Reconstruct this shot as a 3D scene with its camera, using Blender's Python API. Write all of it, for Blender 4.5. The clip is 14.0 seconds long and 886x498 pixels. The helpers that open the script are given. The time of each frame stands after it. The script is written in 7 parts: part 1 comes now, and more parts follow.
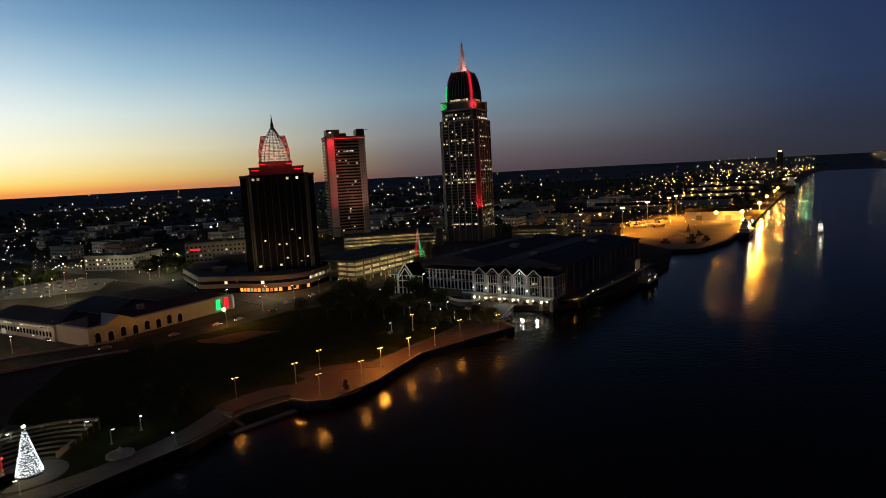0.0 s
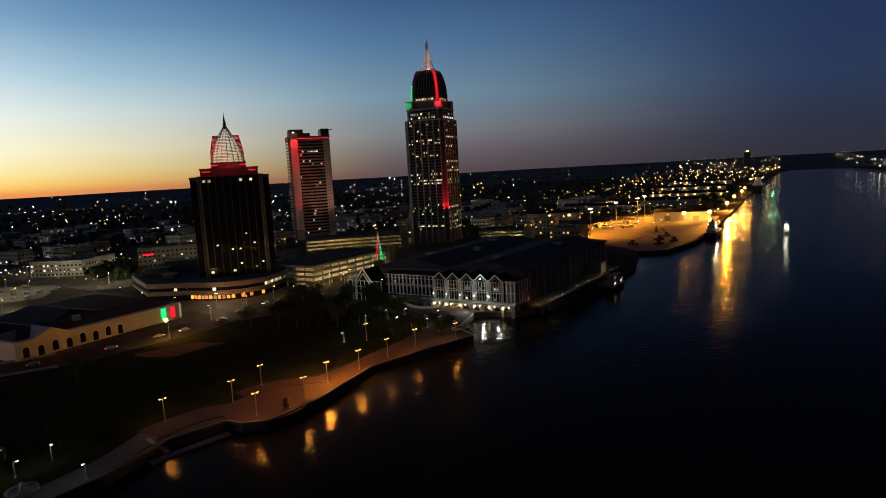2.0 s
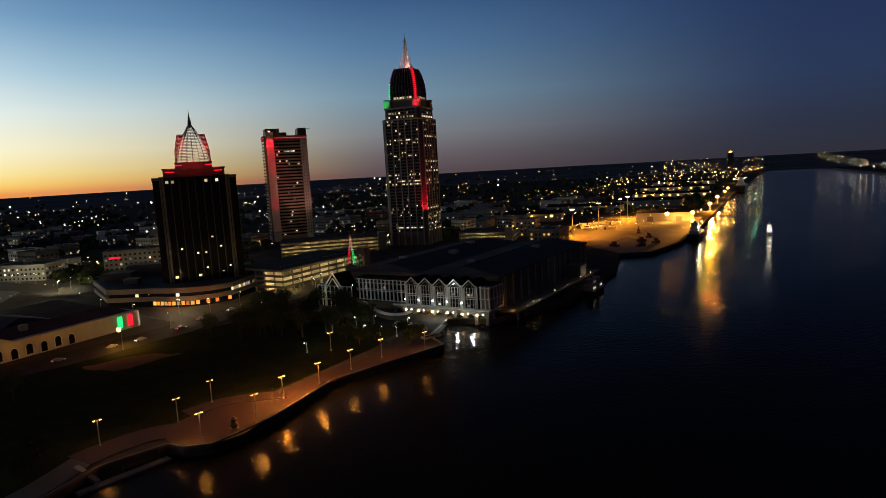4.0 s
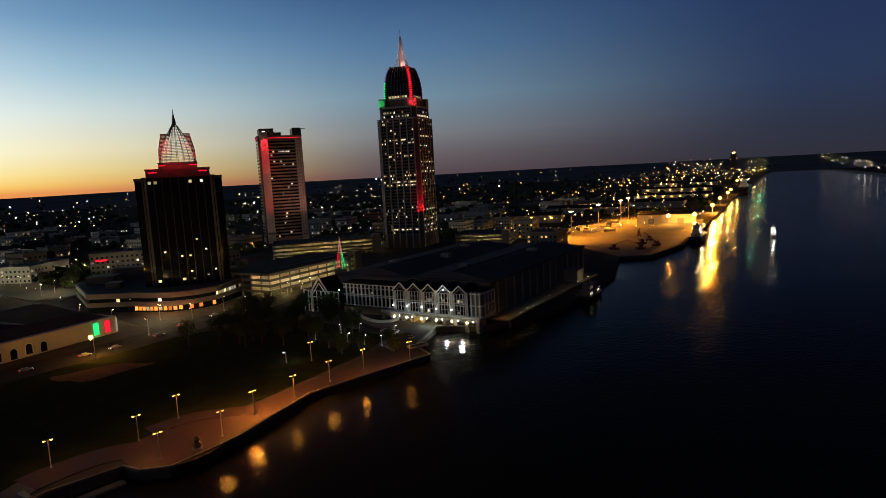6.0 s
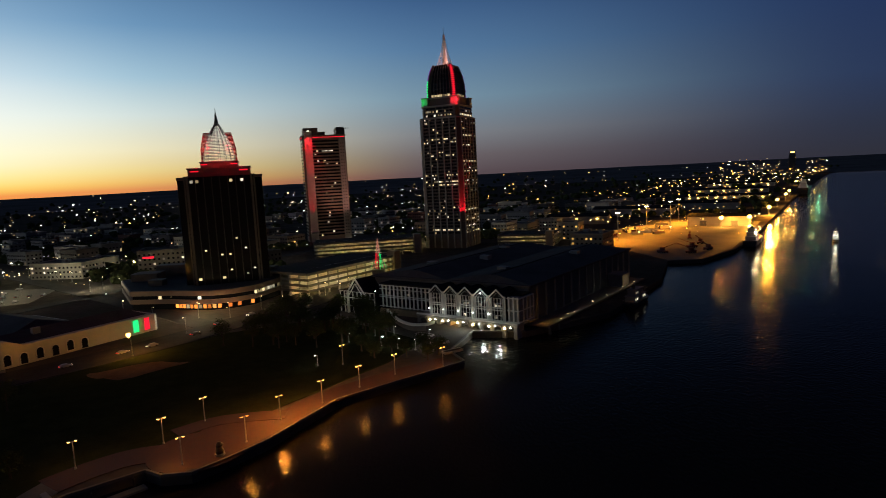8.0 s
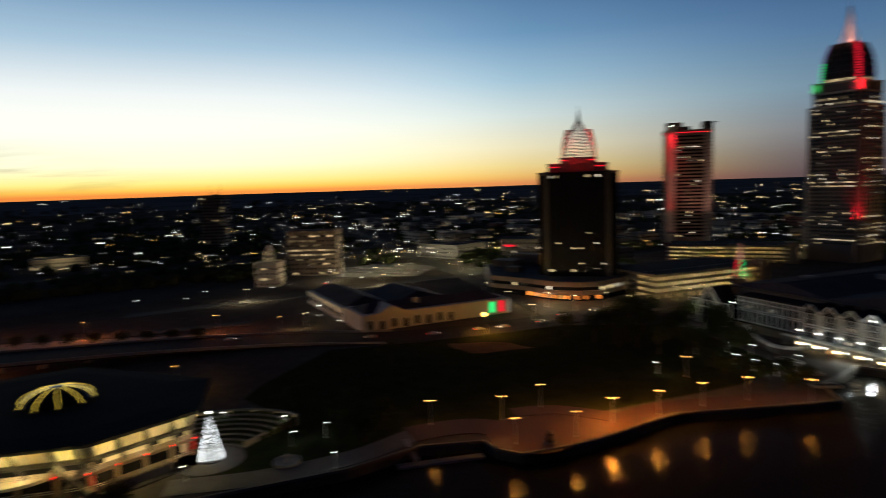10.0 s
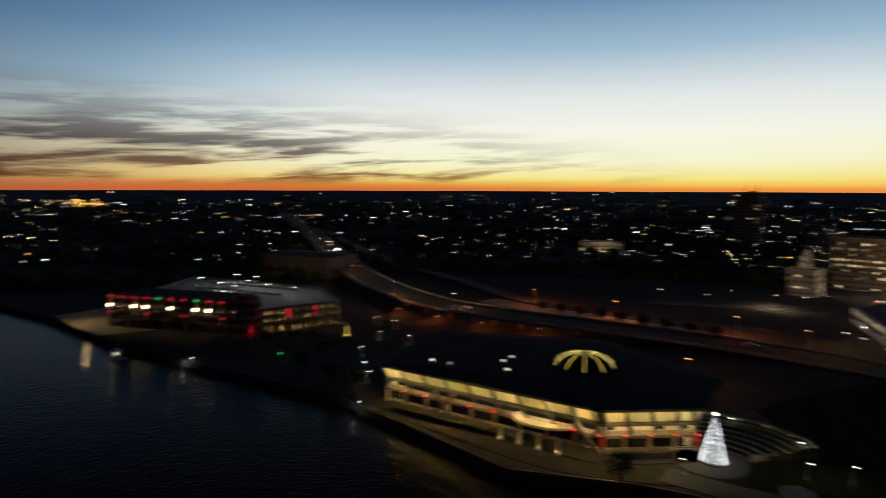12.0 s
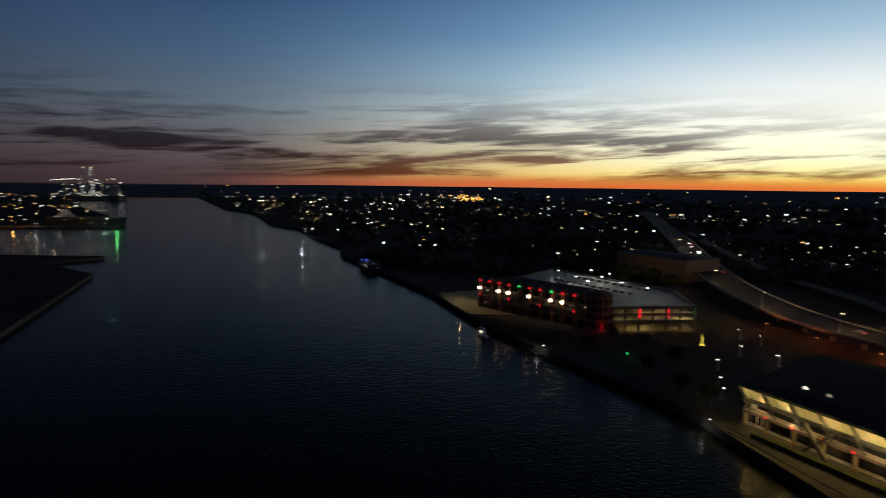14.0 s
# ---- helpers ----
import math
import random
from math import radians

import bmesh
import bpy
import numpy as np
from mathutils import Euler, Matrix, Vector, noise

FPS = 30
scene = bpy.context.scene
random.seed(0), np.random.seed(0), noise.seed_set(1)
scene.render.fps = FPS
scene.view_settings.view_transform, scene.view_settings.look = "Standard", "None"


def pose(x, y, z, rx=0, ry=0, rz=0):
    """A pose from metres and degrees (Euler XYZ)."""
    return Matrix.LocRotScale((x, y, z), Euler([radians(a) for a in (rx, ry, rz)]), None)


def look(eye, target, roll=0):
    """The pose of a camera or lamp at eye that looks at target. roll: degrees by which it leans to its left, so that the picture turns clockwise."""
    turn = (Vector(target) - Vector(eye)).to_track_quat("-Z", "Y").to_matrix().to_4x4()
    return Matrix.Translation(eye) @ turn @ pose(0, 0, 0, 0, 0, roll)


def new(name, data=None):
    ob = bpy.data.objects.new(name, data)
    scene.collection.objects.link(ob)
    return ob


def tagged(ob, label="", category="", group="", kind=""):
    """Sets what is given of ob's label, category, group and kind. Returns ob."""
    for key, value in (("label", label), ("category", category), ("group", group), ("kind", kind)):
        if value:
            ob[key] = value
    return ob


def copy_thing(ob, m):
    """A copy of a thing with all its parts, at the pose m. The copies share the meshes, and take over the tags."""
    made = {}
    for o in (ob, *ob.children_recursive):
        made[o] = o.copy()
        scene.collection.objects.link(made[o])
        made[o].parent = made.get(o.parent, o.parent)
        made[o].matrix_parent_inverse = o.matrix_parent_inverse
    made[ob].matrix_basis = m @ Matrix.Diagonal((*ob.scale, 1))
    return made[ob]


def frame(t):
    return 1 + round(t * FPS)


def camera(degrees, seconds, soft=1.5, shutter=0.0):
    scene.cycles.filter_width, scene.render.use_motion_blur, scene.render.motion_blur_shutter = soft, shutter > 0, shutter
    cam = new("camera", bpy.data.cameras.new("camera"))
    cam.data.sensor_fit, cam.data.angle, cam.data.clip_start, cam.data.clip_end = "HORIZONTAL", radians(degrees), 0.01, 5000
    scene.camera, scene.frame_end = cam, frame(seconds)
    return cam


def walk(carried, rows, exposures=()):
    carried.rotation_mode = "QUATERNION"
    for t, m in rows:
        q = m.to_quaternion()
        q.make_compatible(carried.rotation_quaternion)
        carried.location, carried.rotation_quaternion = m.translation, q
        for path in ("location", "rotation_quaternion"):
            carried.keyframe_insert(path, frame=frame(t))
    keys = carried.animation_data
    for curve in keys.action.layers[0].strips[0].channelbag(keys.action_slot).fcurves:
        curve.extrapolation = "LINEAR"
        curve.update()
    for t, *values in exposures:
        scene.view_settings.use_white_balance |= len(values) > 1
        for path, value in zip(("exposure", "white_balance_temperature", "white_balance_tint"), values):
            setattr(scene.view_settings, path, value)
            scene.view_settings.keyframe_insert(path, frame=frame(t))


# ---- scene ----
cam = camera(71.0, 14.0, 0.8, 0.9)
PATH = [
    (0, (-29.57, -2.606, 70.246), (-29.542, -0.621, 70.001), -3.1),
    (0.5, (-27.354, 0.669, 70.216), (-27.313, 2.654, 69.97), -3.1),
    (1, (-25.155, 3.961, 70.186), (-25.086, 5.945, 69.939), -3.2),
    (1.5, (-23.034, 7.254, 70.138), (-22.94, 9.237, 69.891), -3.2),
    (2, (-21.027, 10.541, 70.073), (-20.918, 12.523, 69.825), -3.2),
    (2.5, (-19.071, 13.837, 70.001), (-18.949, 15.818, 69.751), -3.3),
    (3, (-17.138, 17.062, 69.915), (-17.003, 19.042, 69.665), -3.2),
    (3.5, (-15.11, 20.287, 69.873), (-14.968, 22.266, 69.623), -3.3),
    (4, (-13.202, 23.341, 69.82), (-13.05, 25.32, 69.57), -3.2),
    (6.3, (-5.3, 36.7, 69.47), (-5.16, 38.68, 69.223), -3.1),
    (6.5, (-4.683, 37.624, 69.446), (-4.563, 39.605, 69.199), -3.1),
    (7, (-3.532, 39.829, 69.42), (-3.467, 41.813, 69.176), -3.0),
    (7.2, (-3.16, 40.65, 69.4), (-3.112, 42.635, 69.157), -3.0),
    (9.3, (-1.74, 46.4, 69.2), (-2.181, 48.338, 68.98), -2.4),
    (9.5, (-1.661, 46.859, 69.179), (-2.314, 48.737, 68.962), -2.2),
    (10, (-1.491, 47.888, 69.103), (-2.545, 49.575, 68.899), -1.8),
    (10.5, (-1.672, 48.45, 68.962), (-3.016, 49.918, 68.766), -1.4),
    (11, (-2.031, 48.69, 68.801), (-3.659, 49.837, 68.61), -0.7),
    (11.5, (-2.367, 48.977, 68.663), (-4.203, 49.746, 68.472), -0.2),
    (12, (-2.642, 49.384, 68.522), (-4.591, 49.788, 68.328), 0.2),
    (12.5, (-2.942, 49.765, 68.333), (-4.929, 49.882, 68.135), 0.4),
    (13, (-3.456, 50.031, 68.177), (-5.443, 49.927, 67.977), 0.4),
    (13.5, (-4.114, 50.278, 68.083), (-6.041, 49.783, 67.878), 0.6),
    (14, (-4.789, 50.566, 68.009), (-6.652, 49.866, 67.801), 0.7),
]
walk(cam, [(t, look(eye, target, roll)) for t, eye, target, roll in PATH], [(0, 0.07), (7.2, 0.06), (9.5, 0.12), (10.5, 0.03), (11, -0.08), (12, -0.12), (13, -0.06), (14, 0.05)])

# ---- world ----
def lin(r, g, b):
    """A display colour (0 to 255) as linear light."""
    return tuple((c / 255 / 12.92) if c < 10.3 else (((c / 255) + 0.055) / 1.055) ** 2.4 for c in (r, g, b))


GZ = 2.5          # quay and city level above the river
SUNSET = math.atan2(0.416, -0.909)


class Nodes:
    """Short hand for building a node tree."""

    def __init__(self, tree):
        self.tree = tree
        tree.nodes.clear()

    def add(self, kind, inputs=(), **props):
        n = self.tree.nodes.new(kind)
        for k, v in props.items():
            setattr(n, k, v)
        for k, v in dict(inputs).items():
            if isinstance(v, bpy.types.NodeSocket):
                self.tree.links.new(v, n.inputs[k])
            else:
                n.inputs[k].default_value = v
        return n

    def math(self, op, a, b=0.0, clamp=False):
        return self.add("ShaderNodeMath", {0: a, 1: b}, operation=op, use_clamp=clamp).outputs[0]

    def ramp(self, fac, stops):
        n = self.add("ShaderNodeValToRGB", {0: fac})
        el = n.color_ramp.elements
        el[0].position, el[0].color = stops[0][0], (*stops[0][1], 1)
        el[1].position, el[1].color = stops[-1][0], (*stops[-1][1], 1)
        for p, c in stops[1:-1]:
            e = el.new(p)
            e.color = (*c, 1)
        return n.outputs[0]

    def mix(self, fac, a, b, blend="MIX"):
        n = self.add("ShaderNodeMix", data_type="RGBA", blend_type=blend)
        for i, v in ((0, fac), (6, a), (7, b)):
            if isinstance(v, bpy.types.NodeSocket):
                self.tree.links.new(v, n.inputs[i])
            else:
                n.inputs[i].default_value = v if i == 0 else (*v, 1)
        return n.outputs[2]

    def span(self, v, a, b, c=0.0, d=1.0):
        return self.add("ShaderNodeMapRange", {0: v, 1: a, 2: b, 3: c, 4: d}, interpolation_type="SMOOTHSTEP").outputs[0]


# Dusk sky: the sun has set, a warm glow over its azimuth and thin streaks of cloud south of it
world = bpy.data.worlds.new("dusk_sky")
scene.world = world
world.use_nodes = True
N = Nodes(world.node_tree)
co = N.add("ShaderNodeTexCoord").outputs["Generated"]
sep = N.add("ShaderNodeSeparateXYZ", {0: co})
X, Y, Z = sep.outputs
elev = N.math("MULTIPLY", N.math("ARCSINE", Z), 180 / math.pi)
e01 = N.math("DIVIDE", elev, 45.0, True)
flat = N.add("ShaderNodeVectorMath", {0: N.add("ShaderNodeVectorMath", {0: co, 1: (1, 1, 0)}, operation="MULTIPLY").outputs[0]}, operation="NORMALIZE").outputs[0]
toward = N.add("ShaderNodeVectorMath", {0: flat, 1: (math.cos(SUNSET), math.sin(SUNSET), 0)}, operation="DOT_PRODUCT").outputs["Value"]


def sky_ramp(*stops):
    return N.ramp(e01, [(e / 45, lin(*c)) for e, c in stops])


r0 = sky_ramp((0, (246, 150, 68)), (0.35, (255, 204, 88)), (0.9, (255, 238, 140)), (2.3, (255, 254, 214)), (5.0, (255, 255, 240)), (8, (236, 241, 240)), (12, (166, 194, 214)), (17, (92, 134, 174)), (28, (23, 35, 56)), (45, (14, 19, 34)))
r1 = sky_ramp((0, (240, 154, 86)), (0.6, (255, 200, 106)), (1.5, (255, 228, 148)), (3.2, (253, 243, 200)), (6, (224, 236, 230)), (9, (172, 205, 222)), (13, (114, 156, 192)), (19, (64, 100, 142)), (28, (20, 30, 50)), (45, (14, 19, 34)))
r2 = sky_ramp((0, (90, 76, 80)), (1.6, (106, 97, 100)), (3.6, (124, 127, 132)), (6.8, (116, 144, 162)), (11, (84, 120, 156)), (16, (52, 84, 128)), (26, (17, 26, 46)), (45, (14, 19, 34)))
r3 = sky_ramp((0, (46, 47, 58)), (2.4, (44, 50, 68)), (6, (42, 56, 86)), (13, (34, 51, 88)), (24, (19, 27, 50)), (45, (14, 19, 34)))
r4 = sky_ramp((0, (26, 27, 38)), (6, (22, 28, 48)), (20, (17, 23, 44)), (45, (14, 19, 34)))
sky = N.mix(N.span(toward, -0.85, -0.14), r4, r3)
sky = N.mix(N.span(toward, -0.2, 0.53), sky, r2)
sky = N.mix(N.span(toward, 0.40, 0.93), sky, r1)
sky = N.mix(N.span(toward, 0.74, 1.0), sky, r0)
# clouds
turn = N.math("ARCTAN2", Y, X)
wrapped = N.add("ShaderNodeMath", {0: N.math("SUBTRACT", turn, SUNSET), 1: math.pi, 2: -math.pi}, operation="WRAP").outputs[0]
az = N.math("MULTIPLY", wrapped, 180 / math.pi)
cv = N.add("ShaderNodeCombineXYZ", {0: N.math("ADD", N.math("MULTIPLY", az, 0.034), N.math("MULTIPLY", elev, 0.03)), 1: N.math("ADD", N.math("MULTIPLY", elev, 0.36), N.math("MULTIPLY", az, 0.012)), 2: 3.1}).outputs[0]
n1 = N.add("ShaderNodeTexNoise", {"Vector": cv, "Scale": 2.6, "Detail": 12.0, "Roughness": 0.6, "Distortion": 0.35}).outputs[0]
cv2 = N.add("ShaderNodeCombineXYZ", {0: N.math("MULTIPLY", az, 0.03), 1: N.math("MULTIPLY", elev, 0.16), 2: 7.7}).outputs[0]
n2 = N.add("ShaderNodeTexNoise", {"Vector": cv2, "Scale": 1.0, "Detail": 3.0}).outputs[0]
south = N.span(N.math("SUBTRACT", az, N.math("MULTIPLY", elev, 4.0)), -22.0, 16.0)
veil = N.mix(N.math("MULTIPLY", N.span(az, 18.0, 78.0), N.span(elev, 6.0, 18.0, 1.0, 0.6)), (1.0, 1.0, 1.0), (0.60, 0.49, 0.48))
sky = N.mix(1.0, sky, veil, "MULTIPLY")
band = N.math("MULTIPLY", N.span(elev, 0.1, 1.0), N.math("SUBTRACT", 1.0, N.span(elev, 3.2, 10.0)))
cover = N.math("MULTIPLY", N.span(N.math("ADD", n1, N.math("MULTIPLY", N.math("SUBTRACT", n2, 0.5), 0.7)), 0.43, 0.63), N.math("MULTIPLY", south, band), True)
# a red line of light low under the clouds
sky = N.mix(N.math("MULTIPLY", N.math("MULTIPLY", N.span(az, -14.0, 30.0), N.span(az, 34.0, 70.0, 1.0, 0.0)), N.span(elev, 0.2, 1.1, 0.7, 0.0)), sky, lin(205, 88, 46))
shade = N.mix(N.span(elev, 0.5, 4.0), (0.30, 0.15, 0.15), (0.17, 0.16, 0.20))
sky = N.mix(cover, sky, N.mix(1.0, sky, shade, "MULTIPLY"))
sky = N.mix(N.span(elev, -0.35, -0.2), (0.004, 0.005, 0.008), sky)
bg = N.add("ShaderNodeBackground", {0: sky, 1: 1.0})
N.add("ShaderNodeOutputWorld", {0: bg.outputs[0]})


# ---- materials ----
def surface(name, col, rough=0.8, metal=0.0, scale=0.25, var=0.3, bump=0.25, spec=0.5, tone=0.25):
    """A weathered surface: stains a few metres wide, fine grain, a little relief; pieces differ in tone."""
    m = bpy.data.materials.new(name)
    m.use_nodes = True
    n = Nodes(m.node_tree)
    pos = n.add("ShaderNodeNewGeometry").outputs["Position"]
    big = n.add("ShaderNodeTexNoise", {"Vector": pos, "Scale": scale, "Detail": 5.0, "Roughness": 0.6}).outputs[0]
    fine = n.add("ShaderNodeTexNoise", {"Vector": pos, "Scale": scale * 14, "Detail": 3.0}).outputs[0]
    rnd = n.add("ShaderNodeObjectInfo").outputs["Random"]
    k = n.math("ADD", n.math("MULTIPLY", n.math("SUBTRACT", big, 0.5), 2.4 * var), n.math("MULTIPLY", n.math("SUBTRACT", fine, 0.5), 1.3 * var))
    k = n.math("ADD", n.math("ADD", k, 1.0), n.math("MULTIPLY", n.math("SUBTRACT", rnd, 0.5), tone))
    c = n.mix(1.0, col, n.add("ShaderNodeCombineColor", {0: k, 1: k, 2: k}).outputs[0], "MULTIPLY")
    b = n.add("ShaderNodeBump", {"Strength": bump, "Distance": 0.15, "Height": fine}).outputs[0]
    p = n.add("ShaderNodeBsdfPrincipled", {"Base Color": c, "Roughness": n.math("ADD", rough - 0.08, n.math("MULTIPLY", big, 0.16)), "Metallic": metal, "Specular IOR Level": spec, "Normal": b})
    n.add("ShaderNodeOutputMaterial", {0: p.outputs[0]})
    return m


def glow(name, col, strength, vary=0.0, island=False, lights=True):
    """A thing that gives off light: lamps, lit rooms behind glass, strings of bulbs."""
    m = bpy.data.materials.new(name)
    m.use_nodes = True
    n = Nodes(m.node_tree)
    s = strength
    if vary:
        rnd = n.add("ShaderNodeNewGeometry").outputs["Random Per Island"] if island else n.add("ShaderNodeObjectInfo").outputs["Random"]
        s = n.math("MULTIPLY", n.math("ADD", n.math("MULTIPLY", n.math("POWER", rnd, 2.0), 2 * vary), 1 - vary), strength)
    e = n.add("ShaderNodeEmission", {0: (*col, 1), 1: s})
    n.add("ShaderNodeOutputMaterial", {0: e.outputs[0]})
    m.cycles.emission_sampling = "AUTO" if lights else "NONE"
    return m


def dark_glass(name, col=(0.012, 0.013, 0.016), rough=0.07):
    m = bpy.data.materials.new(name)
    m.use_nodes = True
    n = Nodes(m.node_tree)
    pos = n.add("ShaderNodeNewGeometry").outputs["Position"]
    w = n.add("ShaderNodeTexNoise", {"Vector": pos, "Scale": 0.35, "Detail": 2.0}).outputs[0]
    b = n.add("ShaderNodeBump", {"Strength": 0.08, "Distance": 0.2, "Height": w}).outputs[0]
    p = n.add("ShaderNodeBsdfPrincipled", {"Base Color": (*col, 1), "Roughness": rough, "Specular IOR Level": 0.12, "Normal": b})
    n.add("ShaderNodeOutputMaterial", {0: p.outputs[0]})
    return m


def river_water():
    m = bpy.data.materials.new("river_water")
    m.use_nodes = True
    n = Nodes(m.node_tree)
    pos = n.add("ShaderNodeNewGeometry").outputs["Position"]
    st = n.add("ShaderNodeMapping", {0: pos, 2: (0, 0, radians(35)), 3: (1.0, 0.6, 1.0)}).outputs[0]
    small = n.add("ShaderNodeTexNoise", {"Vector": st, "Scale": 0.95, "Detail": 2.0, "Roughness": 0.5}).outputs[0]
    swell = n.add("ShaderNodeTexNoise", {"Vector": st, "Scale": 0.09, "Detail": 2.0}).outputs[0]
    calm = n.add("ShaderNodeTexNoise", {"Vector": pos, "Scale": 0.012, "Detail": 3.0}).outputs[0]
    h = n.math("ADD", n.math("MULTIPLY", small, n.math("ADD", 0.6, n.math("MULTIPLY", calm, 0.8))), n.math("MULTIPLY", swell, 0.55))
    b = n.add("ShaderNodeBump", {"Strength": 1.0, "Distance": 0.155, "Height": h}).outputs[0]
    p = n.add("ShaderNodeBsdfPrincipled", {"Base Color": (0.019, 0.018, 0.015, 1), "Roughness": 0.06, "IOR": 1.33, "Specular IOR Level": 0.019, "Specular Tint": (1.0, 0.76, 0.52, 1), "Normal": b})
    n.add("ShaderNodeOutputMaterial", {0: p.outputs[0]})
    return m


M = dict(
    water=river_water(),
    ground=surface("city_ground", (0.09, 0.082, 0.072), 0.95, scale=0.02, var=0.5, spec=0.0),
    grass=surface("grass", (0.036, 0.042, 0.018), 0.95, scale=0.15, var=0.4, spec=0.0),
    # distance haze put into the colour: paler and bluer than the near leaves
    hills=surface("hazed_woodland", (0.15, 0.145, 0.155), 1.0, scale=0.004, var=0.5, spec=0.0),
    asphalt=surface("asphalt", (0.062, 0.059, 0.056), 0.95, scale=0.2, var=0.35, spec=0.06),
    concrete=surface("concrete", (0.30, 0.285, 0.26), 0.85, scale=0.2, var=0.25),
    darkcon=surface("weathered_concrete", (0.13, 0.12, 0.11), 0.9, scale=0.15, var=0.35),
    brick=surface("brick_paving", (0.055, 0.018, 0.009), 0.85, scale=0.35, var=0.35),
    redbrick=surface("red_brick", (0.20, 0.085, 0.06), 0.9, scale=0.3, var=0.3),
    stone=surface("pale_stone", (0.36, 0.33, 0.29), 0.8, scale=0.15, var=0.2),
    brown=surface("brown_granite", (0.15, 0.11, 0.09), 0.6, scale=0.15, var=0.25),
    white=surface("white_painted_steel", (0.70, 0.70, 0.67), 0.55, scale=0.3, var=0.12),
    stucco=surface("cream_stucco", (0.62, 0.57, 0.48), 0.9, scale=0.2, var=0.15),
    tan=surface("tan_brick", (0.27, 0.21, 0.15), 0.9, scale=0.25, var=0.25),
    grey=surface("grey_cladding", (0.22, 0.22, 0.22), 0.7, scale=0.2, var=0.2),
    roof=surface("dark_roofing", (0.085, 0.085, 0.09), 0.95, scale=0.06, var=0.4, spec=0.04),
    metalroof=surface("slate_metal_roof", (0.03, 0.031, 0.035), 0.9, scale=0.08, var=0.4, spec=0.015),
    steel=surface("dark_steel", (0.06, 0.06, 0.06), 0.5, metal=0.6, scale=0.8, var=0.2),
    galv=surface("galvanised_steel", (0.38, 0.38, 0.37), 0.5, metal=0.5, scale=1.0, var=0.15),
    copper=surface("green_copper", (0.06, 0.13, 0.09), 0.6, metal=0.3, scale=0.5, var=0.2),
    bark=surface("bark", (0.07, 0.05, 0.035), 0.95, scale=1.5, var=0.35, spec=0.1),
    leaf=surface("leaves", (0.055, 0.068, 0.03), 1.0, scale=0.5, var=0.45, spec=0.0),
    glass=dark_glass("dark_glass"),
    hull=surface("black_hull_paint", (0.025, 0.028, 0.035), 0.5, scale=0.3, var=0.3),
    paint=surface("car_paint", (0.22, 0.22, 0.23), 0.35, metal=0.2, scale=1.0, var=0.1, tone=1.4),
    rubber=surface("tyre_rubber", (0.02, 0.02, 0.02), 0.9, scale=3.0, var=0.2),
    rust=surface("red_oxide_steel", (0.16, 0.05, 0.035), 0.7, scale=0.4, var=0.3),
    bronze=surface("dark_bronze", (0.05, 0.035, 0.02), 0.5, metal=0.7, scale=1.0, var=0.3),
    # saturated red; on the crown fins it carries the floodlight's colour
    deepred=surface("deep_red", (0.50, 0.03, 0.025), 0.5, scale=0.5, var=0.15),
    yard=surface("yard_concrete", (0.15, 0.14, 0.12), 0.9, scale=0.05, var=0.4, spec=0.1),
    dirt=surface("bare_dirt", (0.17, 0.11, 0.07), 0.95, scale=0.12, var=0.5, spec=0.0),
    win=glow("lit_window", (1.0, 0.76, 0.40), 0.75, 0.85, lights=False),
    winw=glow("lit_window_neutral", (1.0, 0.88, 0.66), 0.8, 0.8, lights=False),
    winy=glow("lit_window_amber", (1.0, 0.55, 0.14), 0.9, 0.5, lights=False),
    deck=glow("garage_tube_light", (1.0, 0.72, 0.28), 80.0, 0.75),
    sodium=glow("sodium_lamp", (1.0, 0.50, 0.10), 9.0, lights=False),
    warm=glow("warm_lamp", (1.0, 0.80, 0.45), 9.0, lights=False),
    cool=glow("white_lamp", (0.95, 1.0, 0.92), 8.0, lights=False),
    bulbs=glow("white_fairy_lights", (0.92, 0.97, 1.0), 3.0, 0.8, True),
    red=glow("red_light", (1.0, 0.015, 0.04), 1.0),
    green=glow("green_light", (0.02, 0.9, 0.22), 1.2),
    yellow=glow("yellow_tube_light", (1.0, 0.72, 0.10), 1.15),
    tail=glow("tail_lamp", (1.0, 0.03, 0.02), 4.0, lights=False),
    head=glow("head_lamp", (1.0, 0.9, 0.7), 8.0, lights=False),
    city_warm=glow("city_lamp_warm", (1.0, 0.74, 0.36), 4.2, 0.9, True, False),
    city_cool=glow("city_lamp_white", (0.95, 0.97, 0.88), 4.2, 0.9, True, False),
    city_amber=glow("city_lamp_amber", (1.0, 0.50, 0.10), 4.2, 0.9, True, False),
    redwhite=glow("dim_rose_bulbs", (1.0, 0.45, 0.32), 0.35, lights=False),
    resto=glow("restaurant_glow", (1.0, 0.30, 0.05), 1.3, 0.7, lights=False),
    purple=glow("violet_tube_light", (0.35, 0.05, 0.55), 0.5),
)


# ---- building blocks ----
def bx(bm, x0, x1, y0, y1, z0, z1, m=None):
    v = [bm.verts.new((x, y, z)) for z in (z0, z1) for x, y in ((x0, y0), (x1, y0), (x1, y1), (x0, y1))]
    if m:
        for q in v:
            q.co = m @ q.co
    for f in ((3, 2, 1, 0), (4, 5, 6, 7), (0, 1, 5, 4), (1, 2, 6, 5), (2, 3, 7, 6), (3, 0, 4, 7)):
        bm.faces.new([v[i] for i in f])
    return v


def boxes(*dims):
    bm = bmesh.new()
    for d in dims:
        bx(bm, *d)
    return bm


